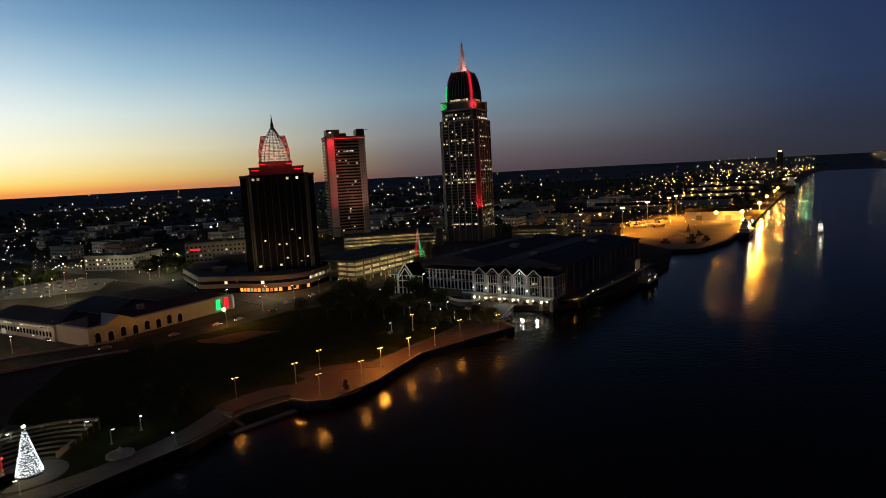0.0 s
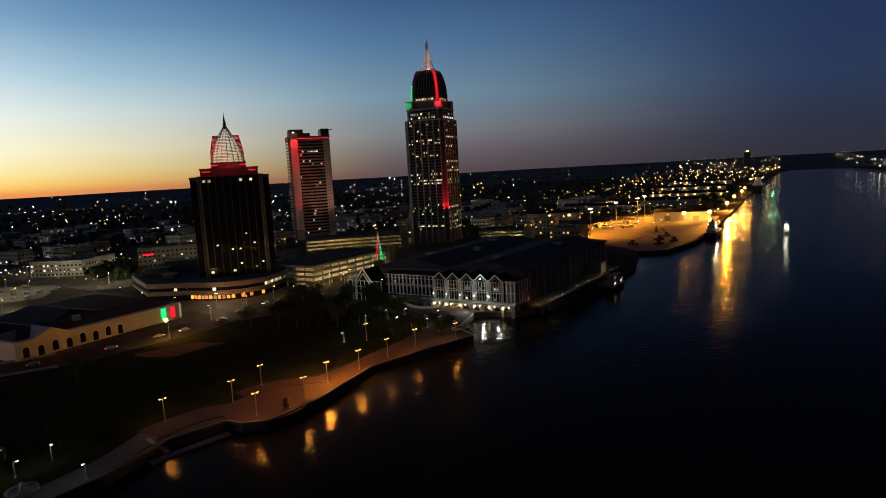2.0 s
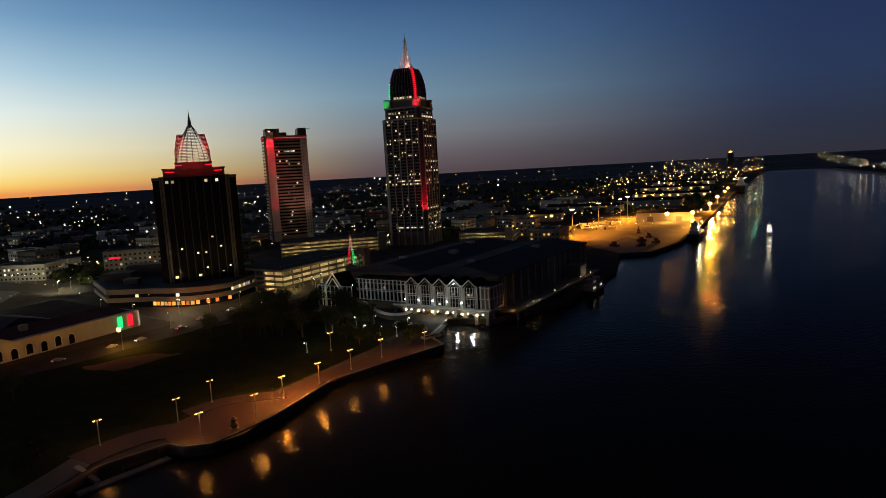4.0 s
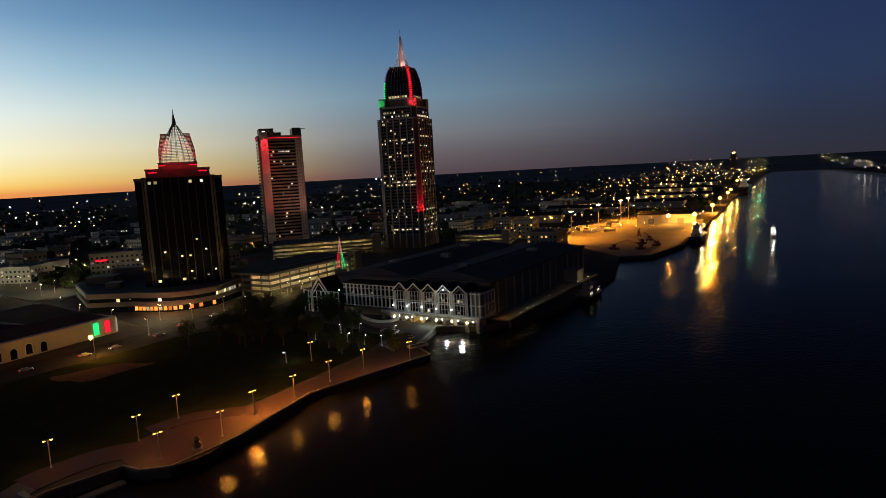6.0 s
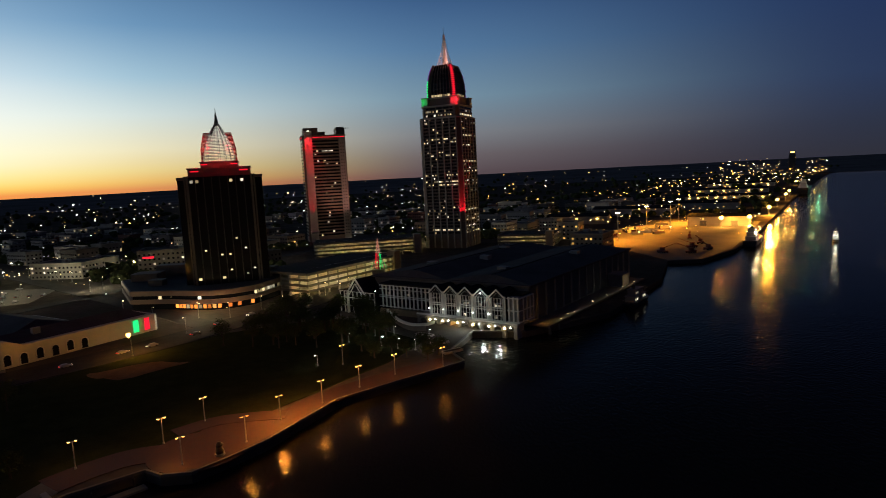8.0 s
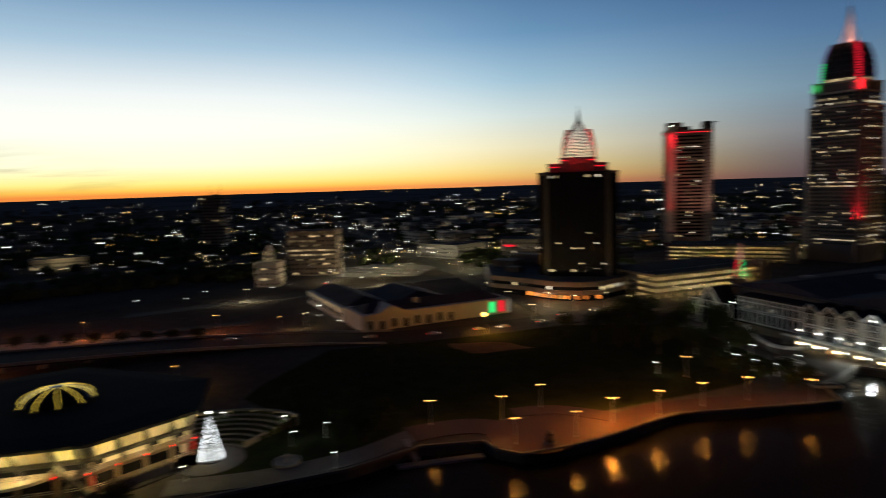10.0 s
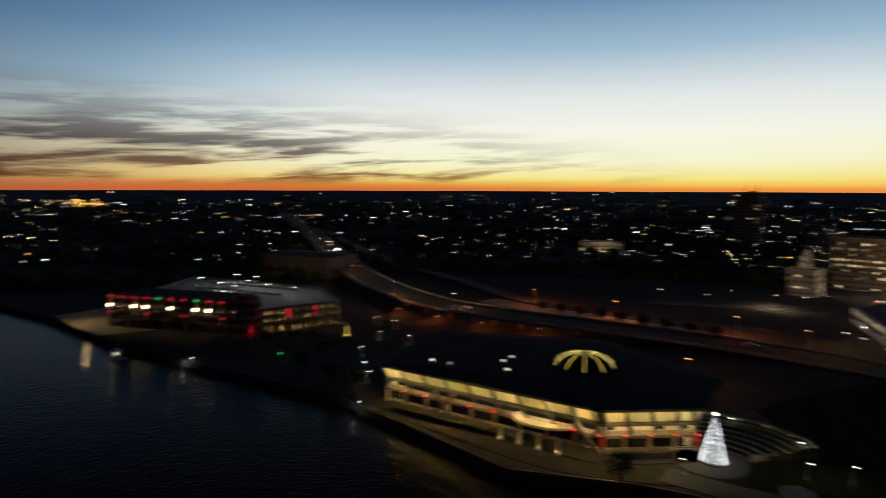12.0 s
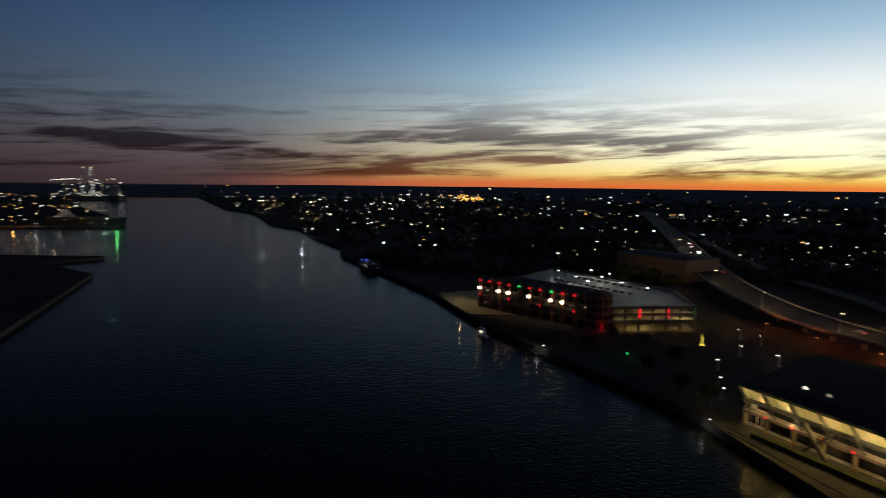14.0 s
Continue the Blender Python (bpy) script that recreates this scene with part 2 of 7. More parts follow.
def prism(pts, z0, z1, bm=None, top=None):
    """An upright solid on a ground plan; top: another plan of as many points for its upper face."""
    bm = bm or bmesh.new()
    lo = [bm.verts.new((x, y, z0)) for x, y in pts]
    hi = [bm.verts.new((x, y, z1)) for x, y in (top or pts)]
    n = len(lo)
    bm.faces.new(lo[::-1])
    bm.faces.new(hi)
    for i in range(n):
        bm.faces.new((lo[i], lo[(i + 1) % n], hi[(i + 1) % n], hi[i]))
    bmesh.ops.recalc_face_normals(bm, faces=bm.faces)
    return bm


def loft(rings, bm=None, cap=True):
    """Skin over rings of as many points each."""
    bm = bm or bmesh.new()
    vs = [[bm.verts.new(p) for p in r] for r in rings]
    n = len(vs[0])
    for a, b in zip(vs, vs[1:]):
        for i in range(n):
            bm.faces.new((a[i], a[(i + 1) % n], b[(i + 1) % n], b[i]))
    if cap:
        bm.faces.new(vs[0][::-1])
        bm.faces.new(vs[-1])
    return bm


def ring(r, z, n=10, cx=0.0, cy=0.0):
    return [(cx + r * math.cos(2 * math.pi * i / n), cy + r * math.sin(2 * math.pi * i / n), z) for i in range(n)]


def lathe(profile, n=10, cx=0.0, cy=0.0, bm=None):
    return loft([ring(r, z, n, cx, cy) for r, z in profile], bm)


def bar(bm, a, b, w=0.2):
    """A square bar from a to b."""
    a, b = Vector(a), Vector(b)
    m = Matrix.Translation(a) @ (b - a).to_track_quat("Z", "Y").to_matrix().to_4x4()
    return bx(bm, -w / 2, w / 2, -w / 2, w / 2, 0, (b - a).length, m)


def mesh_of(name, bm, material):
    me = bpy.data.meshes.new(name)
    bm.to_mesh(me)
    bm.free()
    me.materials.append(material)
    return me


def part(name, bm, material, parent, label=""):
    ob = new(name, mesh_of(name, bm, material))
    ob.parent = parent
    return tagged(ob, label)


def piece(name, mesh, parent, m):
    ob = new(name, mesh)
    ob.parent = parent
    ob.matrix_local = m
    return ob


def thing(name, x, y, z, rz, label, category, group="", kind=""):
    ob = new(name)
    ob.empty_display_size = 0.5
    ob.matrix_world = pose(x, y, z, 0, 0, rz)
    return tagged(ob, label, category, group, kind)


def single(name, bm, material, label, category, kind="", m=None):
    ob = new(name, mesh_of(name, bm, material))
    if m:
        ob.matrix_world = m
    return tagged(ob, label, category, "", kind)


def lamp(x, y, z, watts, col, radius=0.3, name="lamp_light"):
    d = bpy.data.lights.new(name, "POINT")
    d.energy, d.color, d.shadow_soft_size = watts, col, radius
    ob = new(name, d)
    ob.location = (x, y, z)
    return ob


def spot(eye, target, watts, col, angle=50, radius=0.3):
    d = bpy.data.lights.new("flood_light", "SPOT")
    d.energy, d.color, d.shadow_soft_size, d.spot_size, d.spot_blend = watts, col, radius, radians(angle), 0.6
    ob = new("flood_light", d)
    ob.matrix_world = look(eye, target)
    return ob


SODIUM, WARM, COOL, RED, GREEN = (1.0, 0.42, 0.06), (1.0, 0.76, 0.38), (0.92, 1.0, 0.95), (1.0, 0.01, 0.03), (0.03, 1.0, 0.2)

# ---- river and land ----
bm = bmesh.new()
ws = [bm.verts.new((4850 * math.cos(i * math.pi / 24), 4850 * math.sin(i * math.pi / 24), 0)) for i in range(48)]
bm.faces.new(ws)
single("water", bm, M["water"], "dark rippled river water reflecting the lamps of the quays", "river", "structure")

WEST = [(-3000, -2750), (-1206, -953), (-1073, -770), (-810, -537), (-754, -448), (-637, -347), (-566, -275), (-500, -235), (-406, -141), (-353, -88),
        (-280, -31), (-232, 20), (-196, 57), (-164, 77), (-137, 93), (-124, 119), (-97, 155), (-89, 174), (-76, 184.5), (-71, 181.5), (-64, 182), (-57, 190), (-51, 198), (-37, 226), (3, 258),
        (-2, 272), (8, 299), (30, 295), (72, 321), (124, 400), (150, 462), (173, 460), (214, 500), (274, 588), (572, 1052), (1304, 2147), (2170, 3343), (2700, 4000)]
EAST = [(-2100, -2600), (-1560, -1960), (-1440, -1770), (-1130, -1330), (-797, -836), (-659, -678), (-582, -812), (-480, -905), (-335, -640), (-371, -499), (-401, -411), (-393, -407), (-350, -420), (-322, -331), (-180, -216), (0, -75), (420, 160), (900, 800), (1230, 1500), (1640, 2280), (2300, 3280), (2800, 3950)]


def land(name, shore, outer, label):
    bm = prism(shore + outer, -3.0, GZ)
    bmesh.ops.triangulate(bm, faces=[f for f in bm.faces if len(f.verts) > 4])
    return single(name, bm, M["ground"], label, "ground", "structure")


land("ground", WEST, [(1500, 4550), (-600, 4780), (-2600, 4050), (-4200, 2400), (-4780, 300), (-4300, -2000), (-3700, -3000)], "dark flat city ground behind the river quay")
land("ground_east", EAST, [(4300, 2200), (4750, 0), (3800, -2900), (1500, -4500), (-1500, -4500)], "dark low marshy ground across the river")
# wooded rise that closes the horizon all round
bm = bmesh.new()
rows_ = []
for r, z in ((2700, 1.8), (3300, 9), (3900, 24), (4500, 41), (4800, 50), (4840, 30)):
    row = []
    for i in range(240):
        a = i * math.pi / 120
        dz = noise.noise((math.cos(a) * 9, math.sin(a) * 9, r * 0.004)) * (z * 0.055) + noise.noise((math.cos(a) * 60, math.sin(a) * 60, r * 0.02)) * (z * 0.02)
        wet = math.cos(a - math.radians(227))
        low = 1.0 - 0.25 * max(0.0, (wet - 0.97) / 0.03)
        row.append(bm.verts.new((r * math.cos(a), r * math.sin(a), (z + dz) * low)))
    rows_.append(row)
for a, b in zip(rows_, rows_[1:]):
    for i in range(240):
        bm.faces.new((a[i], a[(i + 1) % 240], b[(i + 1) % 240], b[i]))
single("backdrop_hills", bm, M["hills"], "far dark wooded horizon with haze in its colour", "hills", "structure")


def ribbon(pts, half, thick, bm=None, skip=0):
    """A road deck along points (x, y, z)."""
    bm = bm or bmesh.new()
    P = [Vector(p) for p in pts]
    fine = []
    for i in range(len(P) - 1):
        p0, p1, p2, p3 = P[max(i - 1, 0)], P[i], P[i + 1], P[min(i + 2, len(P) - 1)]
        for k in range(6):
            t = k / 6
            fine.append(0.5 * ((2 * p1) + (p2 - p0) * t + (2 * p0 - 5 * p1 + 4 * p2 - p3) * t * t + (3 * p1 - p0 - 3 * p2 + p3) * t ** 3))
    fine.append(P[-1])
    rings = []
    for i, p in enumerate(fine):
        d = (fine[min(i + 1, len(fine) - 1)] - fine[max(i - 1, 0)])
        s = Vector((d.y, -d.x, 0)).normalized()
        a, b = (half if isinstance(half, tuple) else (-half, half))
        rings.append([p + s * a, p + s * b, p + s * b - Vector((0, 0, thick)), p + s * a - Vector((0, 0, thick))])
    return loft(rings, bm), fine


HW = [(-1500, -20, 10), (-1000, 30, 10), (-742, 54, 10), (-510, 72, 9.5), (-400, 86, 9.2), (-325, 108, 9), (-288, 134, 8.8), (-262, 166, 7.6), (-236, 206, 5.2), (-202, 242, 3.2), (-166, 264, 2.75), (-130, 303, 2.75), (-99, 349, 2.75), (-76, 384, 2.75), (-30, 470, 2.75), (40, 590, 2.75)]
bm, fine = ribbon(HW, 11.0, 0.9)
single("road", bm, M["asphalt"], "worn dark asphalt highway that curves down from a viaduct", "road", "structure")
for s, side in ((-11.3, "near"), (10.9, "far")):
    bm, _ = ribbon([(x, y, z + 0.85) for x, y, z in HW[:11]], (s, s + 0.4), 1.2)
    single("viaduct_parapet", bm, M["concrete"], "pale concrete parapet of the highway viaduct", "parapet", "structure")
for k, p in enumerate(fine[8:50:2]):
    if p.z > 5:
        single("viaduct_pier", lathe([(0.9, 1.5), (0.9, p.z - 2.2), (2.6, p.z - 0.9), (2.6, p.z - 0.85)], 10, p.x, p.y), M["concrete"], "round flared concrete pier under the viaduct", "pier", "structure")
bm, _ = ribbon([(-1000, 62, 6), (-742, 84, 7), (-520, 118, 6), (-420, 150, 5), (-340, 170, 4), (-290, 210, 2.8), (-250, 260, 2.75)], 5, 0.5)
single("ramp_road", bm, M["asphalt"], "curved asphalt slip road beside the highway", "road", "structure")
STREETS = [[(-196, 262, 2.7), (-260, 330, 2.7), (-420, 480, 2.7), (-900, 900, 2.7)], [(-112, 330, 2.7), (-180, 395, 2.7), (-400, 590, 2.7), (-800, 950, 2.7)], [(-60, 405, 2.7), (-130, 470, 2.7), (-300, 640, 2.7)], [(-330, 240, 2.7), (-240, 420, 2.7), (-140, 620, 2.7), (20, 900, 2.7)], [(-560, 260, 2.7), (-420, 520, 2.7), (-250, 860, 2.7)]]
for pts in STREETS:
    bm, _ = ribbon(pts, 6, 0.3)
    single("street_road", bm, M["asphalt"], "dark asphalt downtown street lit by street lamps", "road", "structure")

bm, _ = ribbon([(-352, 150, GZ + 0.6), (-322, 166, GZ + 0.8), (-285, 193, GZ + 0.9), (-250, 218, GZ + 0.8), (-222, 238, GZ + 0.4)], 8.0, 1.2)
single("planted_bank", bm, M["tan"], "bare earth bank beside the highway under sodium light", "bank", "structure")
# park: lawn, brick promenade with a round plaza, quay edge
LAWN = [(-128, 120), (-98, 157), (-91, 178), (-84, 196), (-60, 214), (-46, 232), (-24, 262), (-12, 288), (-58, 340), (-104, 318), (-150, 262), (-176, 236), (-166, 190), (-160, 178), (-135, 172), (-128, 150)]
single("lawn", prism(LAWN, GZ - 0.5, GZ + 0.12), M["grass"], "dark park lawn beside the river promenade", "lawn", "structure")
bm, _ = ribbon([(-128, 128, GZ + 0.16), (-113, 142, GZ + 0.16), (-100, 162, GZ + 0.16), (-94, 182, GZ + 0.16), (-88, 188, GZ + 0.16)], 4.0, 0.5)
single("park_walk", bm, M["darkcon"], "dark worn concrete walk along the park shore", "pavement", "structure")
bm, _ = ribbon([(-96, 179, GZ + 0.2), (-90, 187, GZ + 0.2), (-82, 193, GZ + 0.2), (-66, 196, GZ + 0.2), (-52, 209, GZ + 0.2), (-40, 229, GZ + 0.2), (-20, 247, GZ + 0.2), (-2, 260, GZ + 0.2)], 5.2, 0.5)
single("promenade", bm, M["brick"], "red brick riverside promenade under sodium lamps", "pavement", "structure")
single("plaza", lathe([(12.5, GZ - 0.4), (12.5, GZ + 0.26)], 40, -67, 194.5), M["brick"], "round red brick plaza on the river", "pavement", "structure")
single("inner_plaza", lathe([(11.5, GZ - 0.4), (11.5, GZ + 0.23)], 40, -60, 205), M["brick"], "inner red brick plaza beside the lawn", "pavement", "structure")
single("gravel_lot", prism([(-119 + (14 + 3 * math.sin(3 * a)) * math.cos(a) * 1.1, 268 + (8 + 2 * math.cos(4 * a) + math.sin(7 * a)) * math.sin(a) + 0.35 * 14 * math.cos(a)) for a in np.linspace(0, 6.1, 26)], GZ - 0.3, GZ + 0.18), M["dirt"], "bare worn dirt lot beside the road", "pavement", "structure")
bm, _ = ribbon([(-78, 206, GZ + 0.3), (-68, 214, GZ + 0.3), (-50, 216, GZ + 0.3)], 3.5, 0.5)
single("garden_path", bm, M["brick"], "red brick path round the lawn", "pavement", "structure")
bm = bmesh.new()
for a, b in zip(WEST[14:27], WEST[15:28]):
    bar(bm, (*a, GZ + 0.2), (*b, GZ + 0.2), 0.7)
single("quay_edge", bm, M["darkcon"], "weathered concrete coping along the quay", "quay", "structure")
single("port_yard", prism([(151, 464), (173, 462), (213, 503), (271, 592), (330, 690), (250, 740), (120, 640)], GZ - 0.5, GZ + 0.1), M["yard"], "wide stained concrete container yard flooded with sodium light", "yard", "structure")

# ---- lights of the streets and quays ----
def street_lamp(name, label, head, height=8.0, twin=False):
    ob = thing(name, 0, 0, GZ, 0, label, "street lamp", "street lamps")
    part("pole", lathe([(0.28, 0), (0.28, 0.5), (0.13, 0.6), (0.08, height)], 8), M["galv"], ob)
    bm = bmesh.new()
    for s in ((-1, 1) if twin else (1,)):
        bar(bm, (0, 0, height - 0.4), (0.75 * s, 0, height), 0.09)
    part("arm", bm, M["galv"], ob)
    for s in ((-1, 1) if twin else (1,)):
        h = part("lamp_head", lathe([(0.08, height + 0.2), (0.3, height + 0.08), (0.34, height - 0.05)][::-1], 10, 0.75 * s), M["steel"], ob)
        part("lens", lathe([(0.1, height - 0.36), (0.32, height - 0.2), (0.32, height - 0.06)], 10, 0.75 * s), head, h, "glowing lens")
    return ob


park = street_lamp("park_lamp", "tall twin-headed sodium lamp post on the river promenade", M["sodium"], 7.3, True)
PARK = [(-94.4, 187.3), (-78.3, 199.5), (-68, 186.5), (-72.8, 213.8), (-56, 197.8), (-50.7, 212), (-41, 223.5), (-40.8, 262), (-31.4, 236), (-20.8, 247), (-4.5, 252.5)]
WATT = [500, 350, 1000, 250, 1300, 14000, 5500, 300, 1100, 1200, 1500]
for i, ((x, y), w) in enumerate(zip(PARK, WATT)):
    m = pose(x, y, GZ + 0.1, 0, 0, 40)
    if i:
        copy_thing(park, m)
    else:
        park.matrix_world = m
    lamp(x, y, GZ + 6.7, w, (1.0, 0.37, 0.045), 0.35)
    # extra riverward beam, added only to strengthen the lamp's streak
    if i not in (3, 7):
        spot((x, y, GZ + 6.8), (x + 30, y - 60, GZ + 5.0), 4600, (1.0, 0.44, 0.07), 60, 0.4)
path_lamp = street_lamp("path_lamp", "short white globe lamp beside the park path", M["cool"], 4.2)
PATHL = [(-130, 166), (-119, 158.5), (-115, 167), (-100, 154), (-146.5, 160), (-126.5, 132.5), (-43, 292), (-29, 284), (-22, 279), (-15, 276), (-33, 300), (-50, 262), (-56, 336), (-62, 344),
         (-244, 67), (-222, 66), (-210, 66), (-268, 76), (-289, 86), (-258, 88.5), (-299, 79), (-25, 300), (-10, 291)]
for i, (x, y) in enumerate(PATHL):
    if i:
        copy_thing(path_lamp, pose(x, y, GZ, 0, 0, i * 50))
    else:
        path_lamp.matrix_world = pose(x, y, GZ)
    if i < 14 or i > 20:
        lamp(x, y, GZ + 3.5, 40 if i < 6 else 160, COOL, 0.3)
road_lamp = street_lamp("road_lamp", "tall sodium street lamp beside the highway", M["sodium"], 9.0)
ROADL = [(-130, 288), (-187, 173), (-246, 236), (-292, 200), (-335, 172), (-215, 246)]
for i, (x, y) in enumerate(ROADL):
    if i:
        copy_thing(road_lamp, pose(x, y, GZ, 0, 0, 200))
    else:
        road_lamp.matrix_world = pose(x, y, GZ, 0, 0, 200)
    lamp(x, y, GZ + 8.3, (9000, 2000, 3400, 5000, 5000, 1500)[i], SODIUM if i < 2 else (1.0, 0.24, 0.05), 0.35)

# first road lamp: lens enlarged to stand for its glare
for c in road_lamp.children_recursive:
    if c.name.startswith("lens"):
        c.matrix_local = pose(0.75, 0, 8.8) @ Matrix.Diagonal((2.6, 2.6, 5.5, 1)) @ pose(-0.75, 0, -8.8)


town_lamp = street_lamp("town_lamp", "street lamp with a warm white head beside the hotel road", M["warm"], 8.0)
for i, (x, y) in enumerate(((-100, 366), (-88, 362), (-72, 398), (-62, 392), (-112, 352), (-122, 322), (-60, 412), (-46, 424), (-214, 262), (-240, 305), (-150, 350), (-176, 372))):
    if i:
        copy_thing(town_lamp, pose(x, y, GZ, 0, 0, 40 * i))
    else:
        town_lamp.matrix_world = pose(x, y, GZ)
    lamp(x, y, GZ + 7.2, 700 if i in (2, 3, 6) else 1400, (1.0, 0.72, 0.34), 0.35)


# ---- the pointed skyscraper ----
def square(h, z, cut=0.0):
    return [(h - cut, -h, z), (h, -h + cut, z), (h, h - cut, z), (h - cut, h, z), (-h + cut, h, z), (-h, h - cut, z), (-h, -h + cut, z), (-h + cut, -h, z)]


def face_pose(k, half, u, z):
    """On face k of a square tower: u along it, outward -y."""
    return pose(0, 0, 0, 0, 0, 90 * k) @ pose(u, -half, z)


def lit_panes(parent, mesh, dark, half, faces, us, zs, chance, seed, name="window", most=300):
    """Lit panes as parts, dark ones joined."""
    rnd = random.Random(seed)
    bm = bmesh.new()
    count = 0
    for k in faces:
        for z in zs:
            row = chance * rnd.choice((0.08, 0.15, 0.3, 0.6, 1.2, 3.4))
            for u in us:
                if rnd.random() < row and count < most:
                    piece(name, rnd.choice(mesh), parent, face_pose(k, half[k % 2] if isinstance(half, tuple) else half, u, z))
                    count += 1
                else:
                    bx(bm, dark[0], dark[1], -0.06, 0.1, dark[2], dark[3], face_pose(k, half[k % 2] if isinstance(half, tuple) else half, u, z))
    ob = part("dark_window", bm, M["glass"], parent)
    ob["kind"] = "stuff"
    return ob


def pane_meshes(w, h, mats, name="window"):
    return [mesh_of(name, boxes((-w / 2, w / 2, -0.09, 0.1, 0, h)), M[m]) for m in mats]


def skyscraper():
    t = thing("skyscraper", 7.6, 617, 11.3, -25, "dark stone skyscraper with lit windows and red-lit crown", "skyscraper")
    t.scale = (0.87, 0.87, 0.87)
    bpy.context.view_layer.update()
    tiers = ((22.2, -10.2, 123), (20.4, 123, 135), (17.0, 135, 143.5))
    for h, a, b in tiers:
        part("wall", loft([square(h, a, 3.0), square(h, b, 3.0)]), M["brown"], t)
        part("cornice", loft([square(h + 0.5, b - 1.2, 3.0), square(h + 0.7, b - 0.2, 3.0), square(h + 0.2, b + 0.5, 3.0)]), M["stone"], t)
    pil = mesh_of("pilaster", boxes((-0.55, 0.55, -0.9, 0.2, -10, 122)), M["stone"])
    for k in range(4):
        for u in (-18.6, -11.2, -3.7, 3.7, 11.2, 18.6):
            piece("pilaster", pil, t, face_pose(k, 22.2, u, 0))
    us = [b + d for b in (-14.9, -7.45, 0, 7.45, 14.9) for d in (-2.4, -0.8, 0.8, 2.4)]
    lit_panes(t, pane_meshes(1.25, 1.35, ("win", "winw", "win")), (-0.65, 0.65, 0, 1.9), 22.25, (0, 1), us, [5 + 3.3 * i for i in range(36)], 0.17, 4, most=300)
    lit_panes(t, pane_meshes(1.7, 1.9, ("win", "winw")), (-0.85, 0.85, 0, 1.9), 20.45, (0, 1), us[2:-2], (124.5, 128.5, 131.5), 0.35, 5, most=40)
    # crown: a truncated ogive with four ribbed corner fins
    prof = ((14.6, 143.5), (14.9, 150), (14.4, 158), (13.2, 166), (11.4, 172.5), (9.6, 176.5))
    part("crown", loft([square(h, z, 3.4) for h, z in prof]), M["glass"], t, "dark glazed tapering crown")
    for z in (147, 152, 157, 162, 167, 171.5):
        h = np.interp(z, [p[1] for p in prof], [p[0] for p in prof])
        part("crown_band", loft([square(h + 0.25, z, 3.4), square(h + 0.25, z + 0.5, 3.4)]), M["steel"], t)
    for k in range(4):
        m = pose(0, 0, 0, 0, 0, 90 * k)
        for u in (-0.72, -0.48, -0.24, 0.0, 0.24, 0.48, 0.72):
            rib = bmesh.new()
            for (h0, z0), (h1, z1) in zip(prof, prof[1:]):
                bar(rib, m @ Vector((u * h0, -h0 - 0.2, z0)), m @ Vector((u * h1, -h1 - 0.2, z1)), 0.5)
            part("crown_rib", rib, M["brown"], t)
    hub = mesh_of("crown_window", boxes((-1.2, 1.2, -0.15, 0.1, 0, 2.2)), M["win"])
    for k in (0, 1):
        for u in (-9, -6, -3, 0, 3, 6, 9):
            piece("crown_window", hub, t, face_pose(k, 14.75, u, 144.4))
    for k, glowmat in ((0, "red"), (1, "steel"), (2, "steel"), (3, "green")):
        m = pose(0, 0, 0, 0, 0, 90 * k)
        bm = bmesh.new()
        pts = [(np.interp(z, [p[1] for p in prof], [p[0] for p in prof]) * 0.98, z) for z in np.linspace(143.5, 176.5, 12)]
        for (h0, z0), (h1, z1) in zip(pts, pts[1:]):
            bar(bm, m @ Vector((h0 - 0.6, -h0 + 0.6, z0)), m @ Vector((h1 - 0.6, -h1 + 0.6, z1)), 2.5)
        fin = part("crown_fin", bm, M["brown"], t, "curved corner rib of the crown")
        if glowmat != "steel":
            bulb = mesh_of("light_strip", boxes((-1.0, 1.0, -0.3, 0.3, -0.7, 0.7), (-1.9, -1.3, -0.2, 0.4, -0.3, 0.3), (1.3, 1.9, -0.2, 0.4, -0.3, 0.3)), M[glowmat])
            zs = np.linspace(145, 175 if k == 0 else 160, 15 if k == 0 else 7)
            for z in zs:
                h = np.interp(z, [p[1] for p in prof], [p[0] for p in prof]) * 0.98 + 0.45
                piece("light_strip", bulb, fin, m @ pose(h - 0.1, -h + 0.1, z, 0, 0, 45))
            if k:
                dim = mesh_of("light_strip", boxes((-0.8, 0.8, -0.3, 0.3, -0.6, 0.6)), M["purple"])
                for z in np.linspace(162.5, 174, 6):
                    h = np.interp(z, [p[1] for p in prof], [p[0] for p in prof]) * 0.98 + 0.45
                    piece("light_strip", dim, fin, m @ pose(h - 0.1, -h + 0.1, z, 0, 0, 45))
        else:
            bulb = mesh_of("light_strip", boxes((-0.6, 0.6, -0.3, 0.3, -1.0, 1.0)), M["purple"])
            for z in np.linspace(146, 170, 6):
                h = np.interp(z, [p[1] for p in prof], [p[0] for p in prof]) * 0.98 + 0.5
                piece("light_strip", bulb, fin, m @ pose(h, -h, z, 0, 0, 45))
        c = m @ Vector((16.2, -16.2, 0))
        bm = boxes((-3.6, 3.6, -3.6, 3.6, 135, 143.3), (-4.0, 4.0, -4.0, 4.0, 143.3, 144.0))
        bmesh.ops.transform(bm, matrix=Matrix.Translation(c), verts=bm.verts)
        part("corner_block", bm, M["stone"], t, "floodlit stone corner block of the crown")
    # spire: open lattice of four curved legs and rings
    sp = ((6.4, 176.5), (4.7, 181), (3.2, 187), (2.0, 193), (1.1, 201), (0.5, 208))
    bm = bmesh.new()
